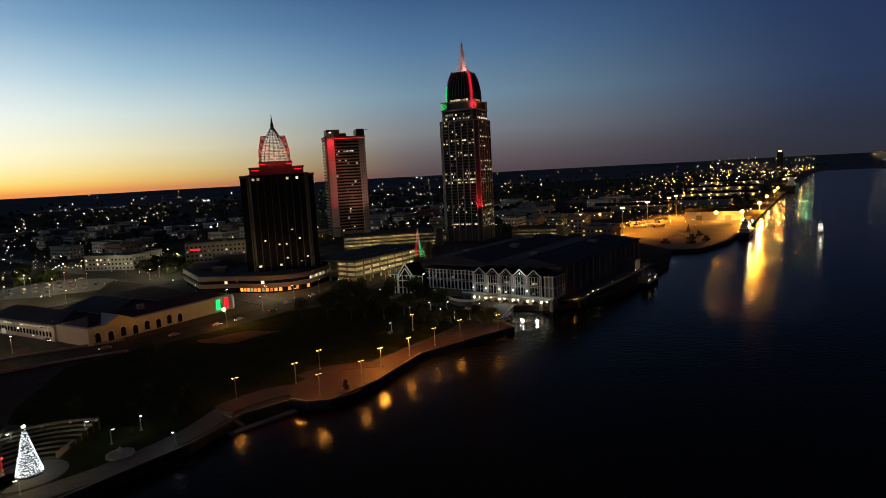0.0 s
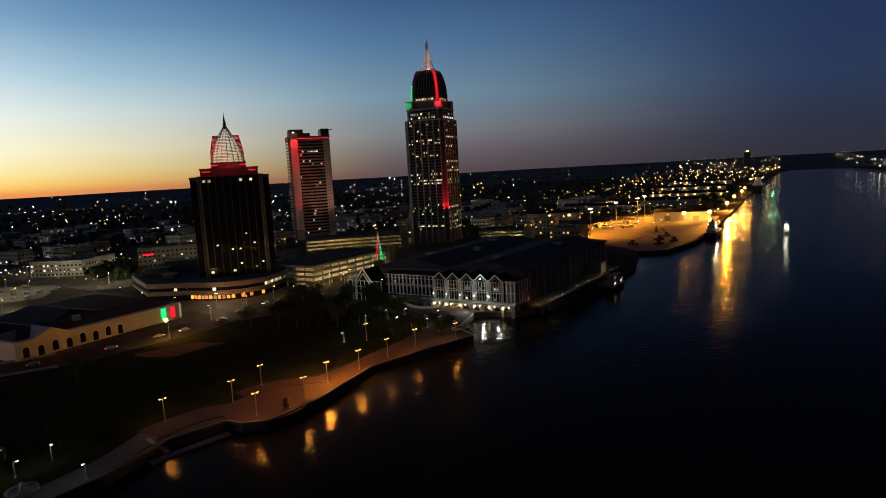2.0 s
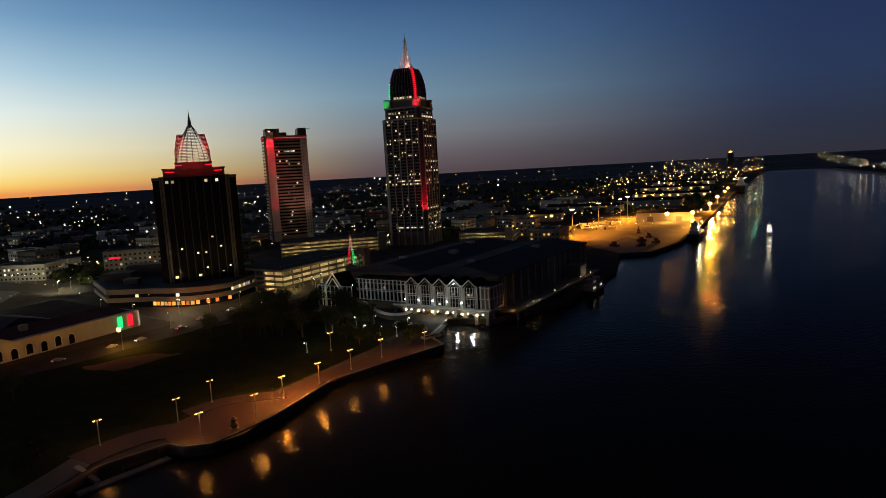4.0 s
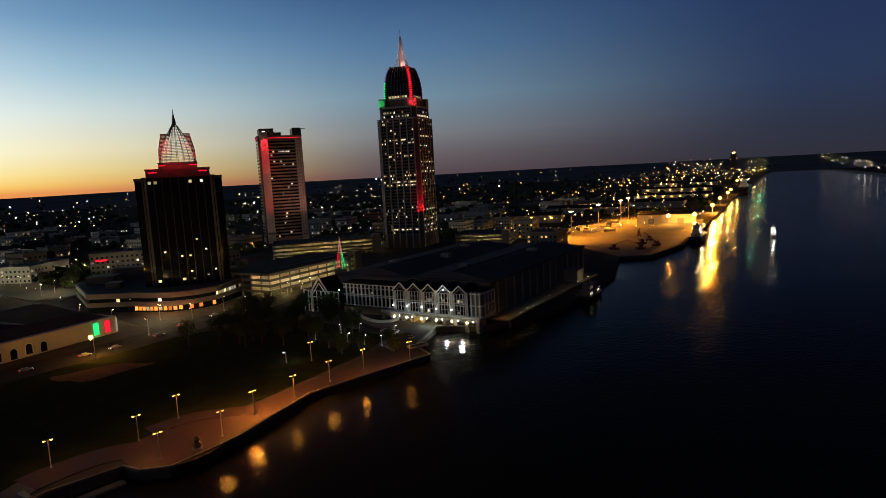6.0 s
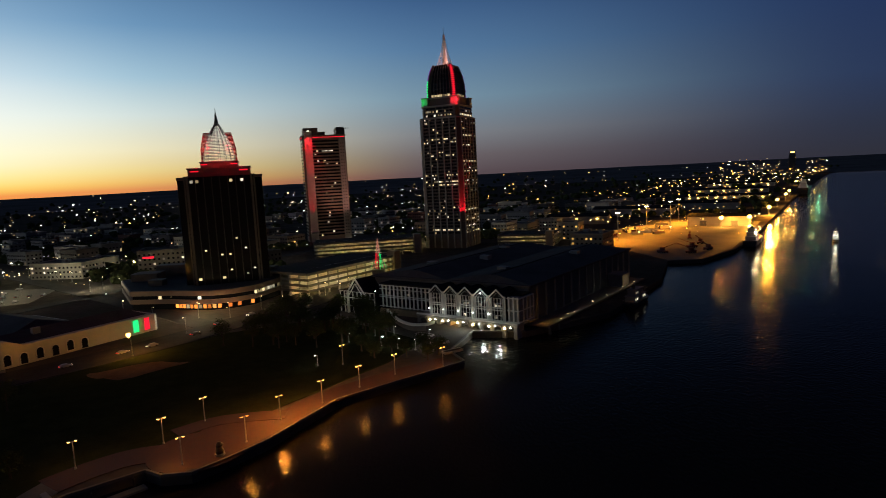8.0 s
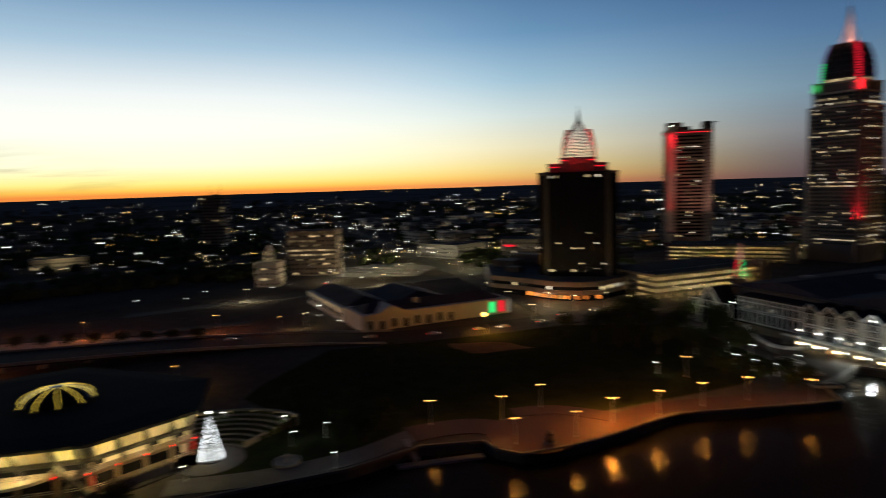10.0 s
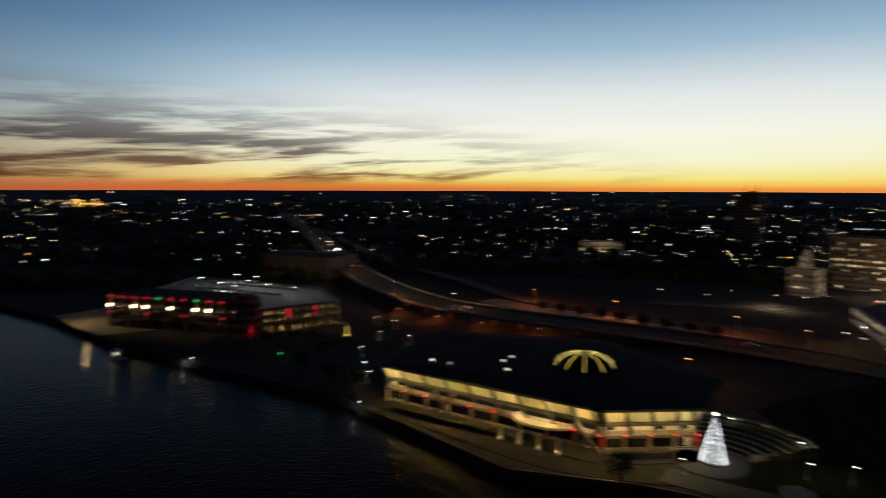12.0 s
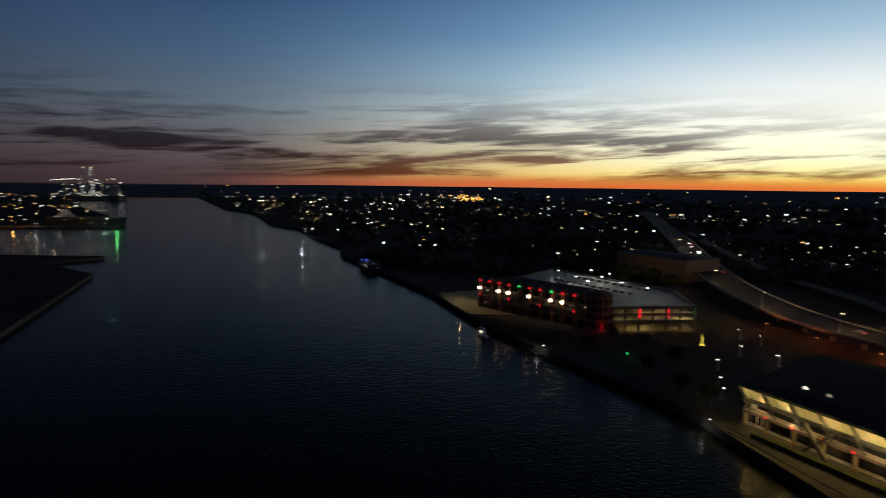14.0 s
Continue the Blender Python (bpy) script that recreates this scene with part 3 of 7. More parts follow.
    for (h0, z0), (h1, z1) in zip(sp, sp[1:]):
        c0 = [(h0 * a, h0 * b, z0) for a, b in ((1, 1), (1, -1), (-1, -1), (-1, 1))]
        c1 = [(h1 * a, h1 * b, z1) for a, b in ((1, 1), (1, -1), (-1, -1), (-1, 1))]
        for i in range(4):
            bar(bm, c0[i], c1[i], 0.5)
            bar(bm, c0[i], c0[(i + 1) % 4], 0.3)
            bar(bm, c0[i], c1[(i + 1) % 4], 0.22)
            bar(bm, c0[(i + 1) % 4], c1[i], 0.22)
    part("spire", bm, M["white"], t, "pale open lattice spire")
    part("spire_core", lathe([(2.6, 176), (1.4, 188), (0.5, 204), (0.1, 215)], 8), M["white"], t)
    part("beacon", lathe([(0.1, 199.6), (0.5, 200), (0.1, 200.4)], 8), M["cool"], t)
    W = t.matrix_world
    for p, w, c in (((5, -9, 179), 2600, (1.0, 0.35, 0.25)), ((7, -7, 190), 1200, (1.0, 0.55, 0.45))):
        lamp(*(W @ Vector(p)), w, c)
    # floods: red on the near corner, green on the next
    for k, c, w in ((0, RED, 75000), (3, GREEN, 26000)):
        m = W @ pose(0, 0, 0, 0, 0, 90 * k)
        spot(m @ Vector((34, -34, 137.5)), m @ Vector((19, -19, 139.3)), w, c, 26)
    for dx, dy in ((0.0, -3.0), (3.0, 0.0)):
        spot(W @ Vector((22.0 + dx * 1.4, -22.0 + dy * 1.4, 19)), W @ Vector((20.5 + dx * 0.2, -20.5 + dy * 0.2, 54)), 34000, RED, 50)
    part("flood_bracket", boxes((20.5, 24, -24, -20.5, 16.5, 17.2)), M["steel"], t)
    return t


skyscraper()


# ---- the hotel tower with a lattice crown ----
def hotel():
    t = thing("hotel_tower", -131.5, 414, GZ, 16, "dark hotel tower with pale piers and a red-lit lattice crown", "hotel")
    part("wall", loft([square(18.3, 0, 0.6), square(18.3, 72, 0.6)]), M["glass"], t)
    part("wing", boxes((-23, -18, -13, 13, 0, 71)), M["glass"], t, "slim dark side wing")
    part("wing", boxes((18, 23, -13, 13, 0, 71)), M["glass"], t, "slim dark side wing")
    part("wing_cornice", boxes((-23.3, -17.8, -13.3, 13.3, 70.4, 72.2)), M["brown"], t)
    part("wing_cornice", boxes((17.8, 23.3, -13.3, 13.3, 70.4, 72.2)), M["brown"], t)
    pier = mesh_of("pier", boxes((-0.22, 0.22, -0.5, 0.1, 0, 72.4)), M["steel"])
    wide = mesh_of("corner_pier", boxes((-0.6, 0.6, -0.8, 0.2, 0, 72.6)), M["darkcon"])
    for k in range(4):
        for u in (-13, -8.6, -4.3, 0, 4.3, 8.6, 13):
            piece("pier", pier, t, face_pose(k, 18.3, u, 0))
        for u in (-17.2, 17.2):
            piece("corner_pier", wide, t, face_pose(k, 18.3, u, 0))
    us = [-15, -10.8, -6.4, -2.2, 2.2, 6.4, 10.8, 15]
    lit_panes(t, pane_meshes(1.1, 0.9, ("win", "winw", "win")), (-1.6, 1.6, 0, 2.2), 18.35, (0, 1, 3), us, [12 + 3.0 * i for i in range(20)], 0.05, 11, most=34)
    lit_panes(t, pane_meshes(1.7, 1.3, ("win", "winw")), (-1.2, 1.2, 0, 1.6), 18.4, (0, 1), us, (13.6,), 0.6, 15, most=12)
    lit_panes(t, pane_meshes(1.6, 1.6, ("win", "winw")), (-1.2, 1.2, 0, 1.6), 18.4, (0,), [-15, -12, -9, -6, -3, 0, 3, 6, 9, 12, 15], (68.6,), 0.45, 12, most=10)
    part("roof_tier", boxes((-16.8, 16.8, -15, 15, 72, 76.3), (-17.2, 17.2, -15.4, 15.4, 76.3, 77.1)), M["brown"], t, "stepped red-lit attic")
    part("roof_tier", boxes((-10.2, 10.2, -10, 10, 77, 80), (-10.6, 10.6, -10.4, 10.4, 80, 80.6)), M["brown"], t, "stepped red-lit attic")
    for y in (-15.25, -10.3):
        for x0, x1 in ((-15.5, -11), (11, 15.5)) if y < -12 else ((-10, -6.5), (6.5, 10)):
            part("neon_strip", boxes((x0, x1, y - 0.12, y, 74.8 if y < -12 else 78.6, 75.3 if y < -12 else 79.1)), M["red"], t, "red neon strip")
    # open truss storey and ogive of steel ribs
    bm = bmesh.new()
    for s in (-1, 1):
        for x in range(-9, 9, 3):
            bar(bm, (x, 9.2 * s, 75), (x, 9.2 * s, 80.5), 0.3)
            bar(bm, (x, 9.2 * s, 75), (x + 3, 9.2 * s, 80.5), 0.22)
            bar(bm, (x + 3, 9.2 * s, 75), (x, 9.2 * s, 80.5), 0.22)
    part("truss", bm, M["white"], t, "white open truss under the crown")

    def rad(z):
        return 9.3 * (1 - max(0.0, (z - 80.5) / 23.8) ** 1.75) if z < 103.8 else 0.25
    bm = bmesh.new()
    zs = list(np.linspace(80.5, 103.2, 14))
    for k in range(16):
        a = k * math.pi / 8
        for z0, z1 in zip(zs, zs[1:]):
            bar(bm, (rad(z0) * math.cos(a), rad(z0) * math.sin(a), z0), (rad(z1) * math.cos(a), rad(z1) * math.sin(a), z1), 0.22)
    part("ogive_rib", bm, M["galv"], t, "thin steel ribs of the open lattice crown")
    for z in zs[:-2]:
        q = rad(z)
        part("ogive_ring", loft([ring(q - 0.13, z, 16), ring(q + 0.13, z, 16), ring(q + 0.13, z + 0.26, 16), ring(q - 0.13, z + 0.26, 16), ring(q - 0.13, z, 16)], cap=False), M["galv"], t)
    # louvred fins at both sides, the red of their floodlight put into the colour
    for s in (-1, 1):
        edge = [(s * np.interp(z, (80, 88, 97.2), (10.0, 9.7, 7.7)), z) for z in np.linspace(80.5, 97.2, 12)]
        fin = part("fin_frame", boxes(), M["deepred"], t, "curved louvred crown fin with floodlight red in its colour")
        bmf = bmesh.new()
        for (x0, z0), (x1, z1) in zip(edge, edge[1:]):
            bar(bmf, (x0, 0, z0), (x1, 0, z1), 0.4)
        bar(bmf, (edge[-1][0], 0, 97.2), (s * rad(97.2), 0, 97.2), 0.4)
        bmf.to_mesh(fin.data)
        bmf.free()
        for z in np.linspace(81, 96.8, 22):
            x1 = s * np.interp(z, (80, 88, 97.2), (10.0, 9.7, 7.7))
            x0 = s * (rad(z) - 0.3)
            if abs(x1) - abs(x0) > 0.3:
                part("louvre", boxes((min(x0, x1), max(x0, x1), -0.5, 0.5, z, z + 0.6)), M["deepred"], fin)
    part("spire", lathe([(0.4, 101), (1.15, 103.5), (0.9, 105), (0.25, 109), (0.05, 111.8)], 8), M["copper"], t, "green copper needle spire")
    bm = bmesh.new()
    for k in range(4):
        a = math.pi / 4 + k * math.pi / 2
        bar(bm, (rad(96) * math.cos(a), rad(96) * math.sin(a), 96), (0.5 * math.cos(a), 0.5 * math.sin(a), 104), 0.4)
    part("spire_leg", bm, M["steel"], t)
    W = t.matrix_world
    for p, w, c in (((0, -16.8, 79), 900, RED), ((-13, -16.5, 78.6), 700, RED), ((13, -16.5, 78.6), 700, RED), ((0, -11.5, 83), 900, (1.0, 0.25, 0.15)), ((-9.2, -7, 90), 2200, RED), ((9.2, -7, 90), 2200, RED)):
        lamp(*(W @ Vector(p)), w, c)
    # podium with a lit restaurant front
    p = thing("hotel_podium", 0, 0, 0, 0, "low concrete hotel podium with an amber-lit restaurant front", "podium")
    plan = [(-205, 428), (-178, 384), (-152, 380), (-140, 375.5), (-129, 373.5), (-118, 376), (-108, 384), (-100, 409), (-105, 442), (-190, 458)]
    inner = [(x + 0.03 * (-140 - x), y + 0.03 * (412 - y)) for x, y in plan]
    part("wall", prism(inner, GZ, 12.5), M["glass"], p, "dark glazed recess")
    for z0, z1 in ((5.9, 8.3), (10.4, 13.2)):
        part("fascia", prism(plan, z0, z1), M["brown"], p, "weathered brown concrete fascia band")
    part("roof", prism([(x + 0.02 * (-140 - x), y + 0.02 * (412 - y)) for x, y in plan], 13.2, 13.35), M["roof"], p, "dark gravelled podium roof")
    for x, y, w, d, h in ((-186, 425, 16, 12, 4.2), (-170, 402, 8, 7, 3.0), (-112, 432, 7, 9, 3.4), (-176, 442, 22, 9, 6.5)):
        part("plant_room", boxes((x - w / 2, x + w / 2, y - d / 2, y + d / 2, 13.35, 13.35 + h), (x - w / 2 - 0.2, x + w / 2 + 0.2, y - d / 2 - 0.2, y + d / 2 + 0.2, 13.35 + h, 13.7 + h)), M["darkcon"], p)
    panes = pane_meshes(1.9, 2.1, ("resto", "resto", "winy", "resto", "win"))
    strip = pane_meshes(1.9, 1.7, ("win", "winw"))
    rnd = random.Random(8)
    for (a, b), z, c in ((((-152, 380), (-140, 375.5)), 3.4, 0.9), (((-140, 375.5), (-129, 373.5)), 3.4, 1.0), (((-129, 373.5), (-118, 376)), 3.4, 0.9), (((-118, 376), (-108, 384)), 3.4, 0.3), (((-108, 384), (-100, 409)), 8.4, 0.8), (((-140, 375.5), (-129, 373.5)), 8.4, 0.15), (((-178, 384), (-152, 380)), 8.4, 0.15)):
        a, b = Vector((*a, 0)), Vector((*b, 0))
        d = (b - a)
        n = int(d.length / 2.4)
        for i in range(n):
            if rnd.random() < c:
                q = a + d * ((i + 0.5) / n)
                q += (Vector((-140, 412, 0)) - q) * 0.028
                piece("window", rnd.choice(panes if z < 5 else strip), p, pose(q.x, q.y, z, 0, 0, math.degrees(math.atan2(d.y, d.x))))
    for x, y in ((-140, 371), (-128, 369.5), (-117, 372)):
        lamp(x, y, 5.0, 520, (1.0, 0.22, 0.05))


hotel()


# ---- the slab tower with a red-lit pier ----
def slab_tower():
    t = thing("office_tower", -129, 736, GZ, 17, "tan office tower with banded windows and a red floodlit pier", "office tower")
    part("wall", boxes((-23, 23, -13, 13, 0, 113), (-23.4, 23.4, -13.4, 13.4, 113, 115)), M["tan"], t)
    band = mesh_of("window_band", boxes((-13.5, 15.5, -13.12, -12.9, 0, 1.7)), M["glass"])
    side = mesh_of("window_band", boxes((-23.12, -22.9, -11, 11, 0, 1.7)), M["glass"])
    sill = mesh_of("spandrel", boxes((-13.5, 15.5, -13.3, -12.9, 0, 1.1)), M["tan"])
    for i in range(30):
        piece("window_band", band, t, pose(0, 0, 6 + 3.5 * i))
        piece("window_band", side, t, pose(0, 0, 6 + 3.5 * i))
        piece("spandrel", sill, t, pose(0, 0, 8.05 + 3.5 * i))
    part("pier", boxes((-21, -13, -15.4, -12.8, 0, 119)), M["stucco"], t, "broad pier floodlit in red")
    part("pier", boxes((15.6, 22, -14.6, -12.8, 0, 112)), M["stone"], t, "stone corner pier with small windows")
    part("penthouse", boxes((-21, -6, -13.5, 6, 115, 122.5), (-5.8, 2, -10, 4, 115, 118.5)), M["brown"], t)
    part("penthouse", boxes((13.5, 23, -13, 4, 115, 122), (14.2, 22.2, -12.3, 3.2, 122, 122.8)), M["steel"], t)
    bm = bmesh.new()
    bar(bm, (22, -12, 121.5), (27.5, -12, 121.5), 0.5)
    bar(bm, (24.5, -12, 120.5), (24.5, -12, 122.5), 0.5)
    part("roof_boom", bm, M["steel"], t, "short maintenance boom on the roof")
    part("neon_strip", boxes((-12, 22, -13.75, -13.55, 112.2, 112.8)), M["red"], t, "thin red neon line under the roof")
    part("neon_strip", boxes((-23.6, -23.4, -12, 12, 112.2, 112.8)), M["red"], t)
    part("sign", boxes((-17.8, -15.6, -13.8, -13.55, 117.6, 119.6)), M["cool"], t, "small lit white sign")
    lit = pane_meshes(1.8, 1.3, ("win", "winw"))
    rnd = random.Random(21)
    for i in range(16):
        piece("window", rnd.choice(lit), t, pose(rnd.uniform(-12, 14), -13.15, 6.2 + 3.5 * rnd.randrange(29)))
    for x in (-2, 0, 2, 4, 6, 8):
        piece("window", lit[1], t, pose(x, -13.15, 97.2))
    small = mesh_of("small_window", boxes((-0.4, 0.4, -0.06, 0.1, 0, 1.1)), M["glass"])
    for i in range(29):
        for x in (17.5, 20):
            piece("small_window", small, t, pose(x, -14.62, 7 + 3.5 * i))
    W = t.matrix_world
    spot(W @ Vector((-17, -24, 124)), W @ Vector((-17, -15.2, 92)), 62000, RED, 46)
    spot(W @ Vector((-17, -21, 60)), W @ Vector((-17, -15.2, 100)), 15000, RED, 30)
    for x, y in ((-17, -19.5),):
        spot(W @ Vector((x, y - 2, 14)), W @ Vector((-17, -15.2, 70)), 30000, RED, 26)
    spot(W @ Vector((8, -60, 10)), W @ Vector((8, -14, 55)), 52000, (1.0, 0.42, 0.36), 48)
    part("flood_shelf", boxes((-21, -13, -24, -15.4, 10, 12)), M["concrete"], t)
    return t


slab_tower()


# ---- parking structures ----
def garage(name, label, x, y, rz, w, d, levels, step=3.1, tubes=9, power=0.0):
    """Open decks on columns; front faces local -y and +x."""
    t = thing(name, x, y, GZ, rz, label, "parking garage")
    for i in range(1, levels + 1):
        z = i * step
        part("deck", boxes((0, w, 0, d, z - 0.35, z)), M["concrete"] if i < levels else M["asphalt"], t)
        part("parapet", boxes((-0.15, w + 0.15, -0.15, 0.1, z - 0.6, z + 0.85), (-0.15, 0.1, 0.1, d, z - 0.6, z + 0.85), (w - 0.1, w + 0.15, 0.1, d, z - 0.6, z + 0.85)), M["darkcon"], t, "weathered concrete spandrel")
        tube = mesh_of("tube_light", boxes((-1.4, 1.4, -0.12, 0.12, -0.12, 0)), M["deck"])
        for k in range(tubes):
            for yy in (3.5, 12.5):
                piece("tube_light", tube, t, pose((k + 0.5) * w / tubes, yy, z - 0.37))
    part("core_wall", boxes((2, w - 2, 17, 17.4, 0, levels * step)), M["stucco"], t)
    col = mesh_of("column", boxes((-0.35, 0.35, -0.35, 0.35, 0, levels * step)), M["concrete"])
    n = max(3, int(w / 8))
    for k in range(n + 1):
        for yy in (0.6, 16.0):
            piece("column", col, t, pose(0.5 + (w - 1) * k / n, yy, 0))
    for k in range(1, int(d / 8) + 1):
        piece("column", col, t, pose(0.5, k * 8 - 0.5, 0))
        piece("column", col, t, pose(w - 0.5, k * 8 - 0.5, 0))
    part("stair_tower", boxes((w - 7, w - 0.5, -1.6, 5, 0, levels * step + 3.5)), M["tan"], t)
    return t


garage("parking_garage", "five-deck concrete parking garage with amber tube lights", -81, 395, 55, 84, 48, 4, 3.3, 12)
garage("parking_garage", "far multi-deck garage with warm lights", -112, 566, 8, 92, 40, 4, 3.2, 10)
garage("parking_garage", "small lit parking deck beside the towers", 46, 592, -20, 50, 40, 3, 3.2, 4)

# ---- the convention hall on the river ----
def convention_hall():
    t = thing("convention_hall", 29.5, 296.5, 0, -36, "convention hall with white steel gables, dark roof and lamplit arcade", "convention hall")
    bm = boxes((-90, -2, 9, 134, 1, 19))
    part("wall", bm, M["darkcon"], t)
    bm = prism([(-91, 8), (-1, 8), (-1, 135), (-91, 135)], 19.0, 19.9)
    part("roof", bm, M["roof"], t, "broad dark flat-pitched roof")
    for x0, x1 in ((-91, -46), (-46, -1)):
        part("roof_slope", prism([(x0, 10), (x1, 10), (x1, 133), (x0, 133)], 19.904, 22.6, None, [((x0 + x1) / 2 - 3, 14), ((x0 + x1) / 2 + 3, 14), ((x0 + x1) / 2 + 3, 129), ((x0 + x1) / 2 - 3, 129)]), M["roof"], t)
    seam = mesh_of("roof_seam", boxes((-0.2, 0.2, 14, 129, 22.6, 22.85)), M["metalroof"])
    for i in range(2):
        piece("roof_seam", seam, t, pose(-68.5 + 45 * i, 0, 0))
    for x, y, z in ((-80, 40, 20), (-60, 62, 21), (-30, 30, 21), (-20, 90, 21), (-70, 100, 21)):
        part("roof_unit", boxes((x, x + 5, y, y + 4, z, z + 2.6)), M["grey"], t)
    # front gallery: glass behind white frames
    part("gallery", boxes((-79.5, -1, 1.0, 9, 6.2, 17.4)), M["glass"], t, "dark glazed gallery behind white steel frames")
    part("terrace", boxes((-52, 0.5, -6.0, 9.0, 5.4, 6.2)), M["concrete"], t, "pale concrete terrace over the arcade")
    part("gallery_roof", boxes((-79.5, -46, 0, 9.5, 17.2, 17.8)), M["metalroof"], t)
    # arcade below the terrace
    pier = mesh_of("arcade_pier", boxes((-0.8, 0.8, -5.6, 0.0, -2.0, 5.4)), M["concrete"])
    for k in range(10):
        piece("arcade_pier", pier, t, pose(-0.8 - 5.6 * k, 0, 0))
    part("arcade_back", boxes((-84, -0.4, 0.4, 1.0, -1, 5.4)), M["tan"], t)
    for k in range(9):
        x0, x1 = -0.8 - 5.6 * k, -0.8 - 5.6 * (k + 1)
        xm = (x0 + x1) / 2
        arch = loft([[(xm + r * math.cos(a), y, 3.2 + (r - 0.1) * math.sin(a)) for r, y in ((1.8, -5.9), (2.2, -5.9), (2.2, -5.5), (1.8, -5.5))] for a in np.linspace(0, math.pi, 9)])
        part("arch", arch, M["concrete"], t)
    part("balustrade", boxes((-52, 0.4, -6.1, -5.8, 6.2, 7.0)), M["white"], t)
    # five gabled bays
    post = mesh_of("post", boxes((-0.27, 0.27, -0.27, 0.27, 6.2, 17.2)), M["white"])
    mull = mesh_of("mullion", boxes((-0.12, 0.12, -0.15, 0.15, 6.2, 16.8)), M["white"])
    for k in range(5):
        xc = -10.4 - 7.9 * k
        bm = prism([(xc - 3.3, -3.2), (xc + 3.3, -3.2), (xc + 3.3, 2), (xc - 3.3, 2)], 6.2, 16.4)
        part("bay_glass", bm, M["glass"], t)
        bm = bmesh.new()
        va = [bm.verts.new(p) for p in ((xc - 3.9, -3.9, 16.3), (xc, -3.9, 19.6), (xc, 10, 19.6), (xc - 3.9, 10, 16.3), (xc + 3.9, -3.9, 16.3), (xc + 3.9, 10, 16.3))]
        bm.faces.new((va[0], va[1], va[2], va[3]))
        bm.faces.new((va[1], va[4], va[5], va[2]))
        bm.faces.new((va[0], va[4], va[1]))
        part("bay_roof", bm, M["metalroof"], t)
        bm = bmesh.new()
        for s in (-1, 1):
            bar(bm, (xc + s * 4.1, -4.0, 16.2), (xc, -4.0, 19.9), 0.5)
            bar(bm, (xc + s * 2.6, -3.8, 16.2), (xc, -3.8, 18.4), 0.2)
        for z in (6.6, 11.0, 11.9, 16.3):
            bar(bm, (xc - 3.6, -3.5, z), (xc + 3.6, -3.5, z), 0.36)
        for z in (8.8, 14.0):
            bar(bm, (xc - 3.0, -3.35, z), (xc + 3.0, -3.35, z), 0.14)
        part("gable_frame", bm, M["white"], t, "white steel gable frame")
        for s in (-1, 1):
            for dx in (3.75, 2.85):
                piece("post", post, t, pose(xc + s * dx, -3.6, 0))
        for dx in (-1.6, 0, 1.6):
            piece("mullion", mull, t, pose(xc + dx, -3.35, 0))
    # long colonnade
    for k in range(14):
        piece("post", post, t, pose(-46.5 - 2.4 * k, 0.4, 0))
    bm = bmesh.new()
    for z in (6.6, 11.2, 12.0, 15.2, 16.9):
        bar(bm, (-79.5, 0.3, z), (-45, 0.3, z), 0.3)
    part("rail", bm, M["white"], t)
    # end pier block and river side
    for x in (-0.6, -2.6, -4.8):
        piece("post", post, t, pose(x, -3.4, 0))
    part("end_block", boxes((-5.6, 0, -3.0, 9, 5.4, 16.8)), M["grey"], t)
    bm = bmesh.new()
    for z in (6.6, 11.4, 16.6):
        bar(bm, (-5.6, -3.5, z), (0.2, -3.5, z), 0.4)
        bar(bm, (0.1, -3.4, z), (0.1, 9, z), 0.4)
    for y in (0, 3, 6, 9):
        bar(bm, (0.1, y, 5.4), (0.1, y, 16.8), 0.5)
    part("end_frame", bm, M["white"], t)
    rib = mesh_of("side_rib", boxes((-2.0, -1.4, -0.4, 0.4, 1, 19)), M["concrete"])
    for k in range(14):
        piece("side_rib", rib, t, pose(0, 16 + 9 * k, 0))
    part("side_deck", boxes((-2, 9, 6, 128, 3.2, 3.9)), M["darkcon"], t, "dark concrete side terrace over the water")
    pile = mesh_of("support_post", boxes((-0.5, 0.5, -0.5, 0.5, -2.5, 3.2)), M["darkcon"])
    for k in range(15):
        piece("support_post", pile, t, pose(8, 8 + 8 * k, 0))
    # entrance pavilion with a big gable
    part("pavilion", boxes((-103, -80, -3, 22, GZ, 13.5)), M["glass"], t, "glazed entrance pavilion with white frames")
    bm = bmesh.new()
    xc = -91.5
    va = [bm.verts.new(p) for p in ((-104, -4, 13.4), (xc - 5, -4, 13.4), (xc, -4, 19.5), (xc + 5, -4, 13.4), (-79, -4, 13.4), (-104, 23, 13.4), (xc - 5, 23, 13.4), (xc, 23, 19.5), (xc + 5, 23, 13.4), (-79, 23, 13.4))]
    for a, b in ((0, 1), (1, 2), (2, 3), (3, 4)):
        bm.faces.new((va[a], va[b], va[b + 5], va[a + 5]))
    bm.faces.new((va[1], va[3], va[2]))
    part("pavilion_roof", bm, M["metalroof"], t)
    bm = bmesh.new()
    for y in (-4.3,):
        for s in (-1, 1):
            bar(bm, (xc + s * 6.2, y, 12.0), (xc, y, 19.9), 0.6)
            bar(bm, (xc + s * 4.4, y, 11.8), (xc, y, 17.4), 0.4)
            bar(bm, (xc + s * 5.6, y, GZ), (xc + s * 5.6, y, 12.8), 0.7)
        for x in np.linspace(-103, -80, 9):
            bar(bm, (x, -3.3, GZ), (x, -3.3, 13.4), 0.4)
        for z in (6, 10, 13.2):
            bar(bm, (-103, -3.4, z), (-80, -3.4, z), 0.4)
    part("pavilion_frame", bm, M["white"], t)
    win = pane_meshes(0.9, 1.1, ("winw", "winw"))
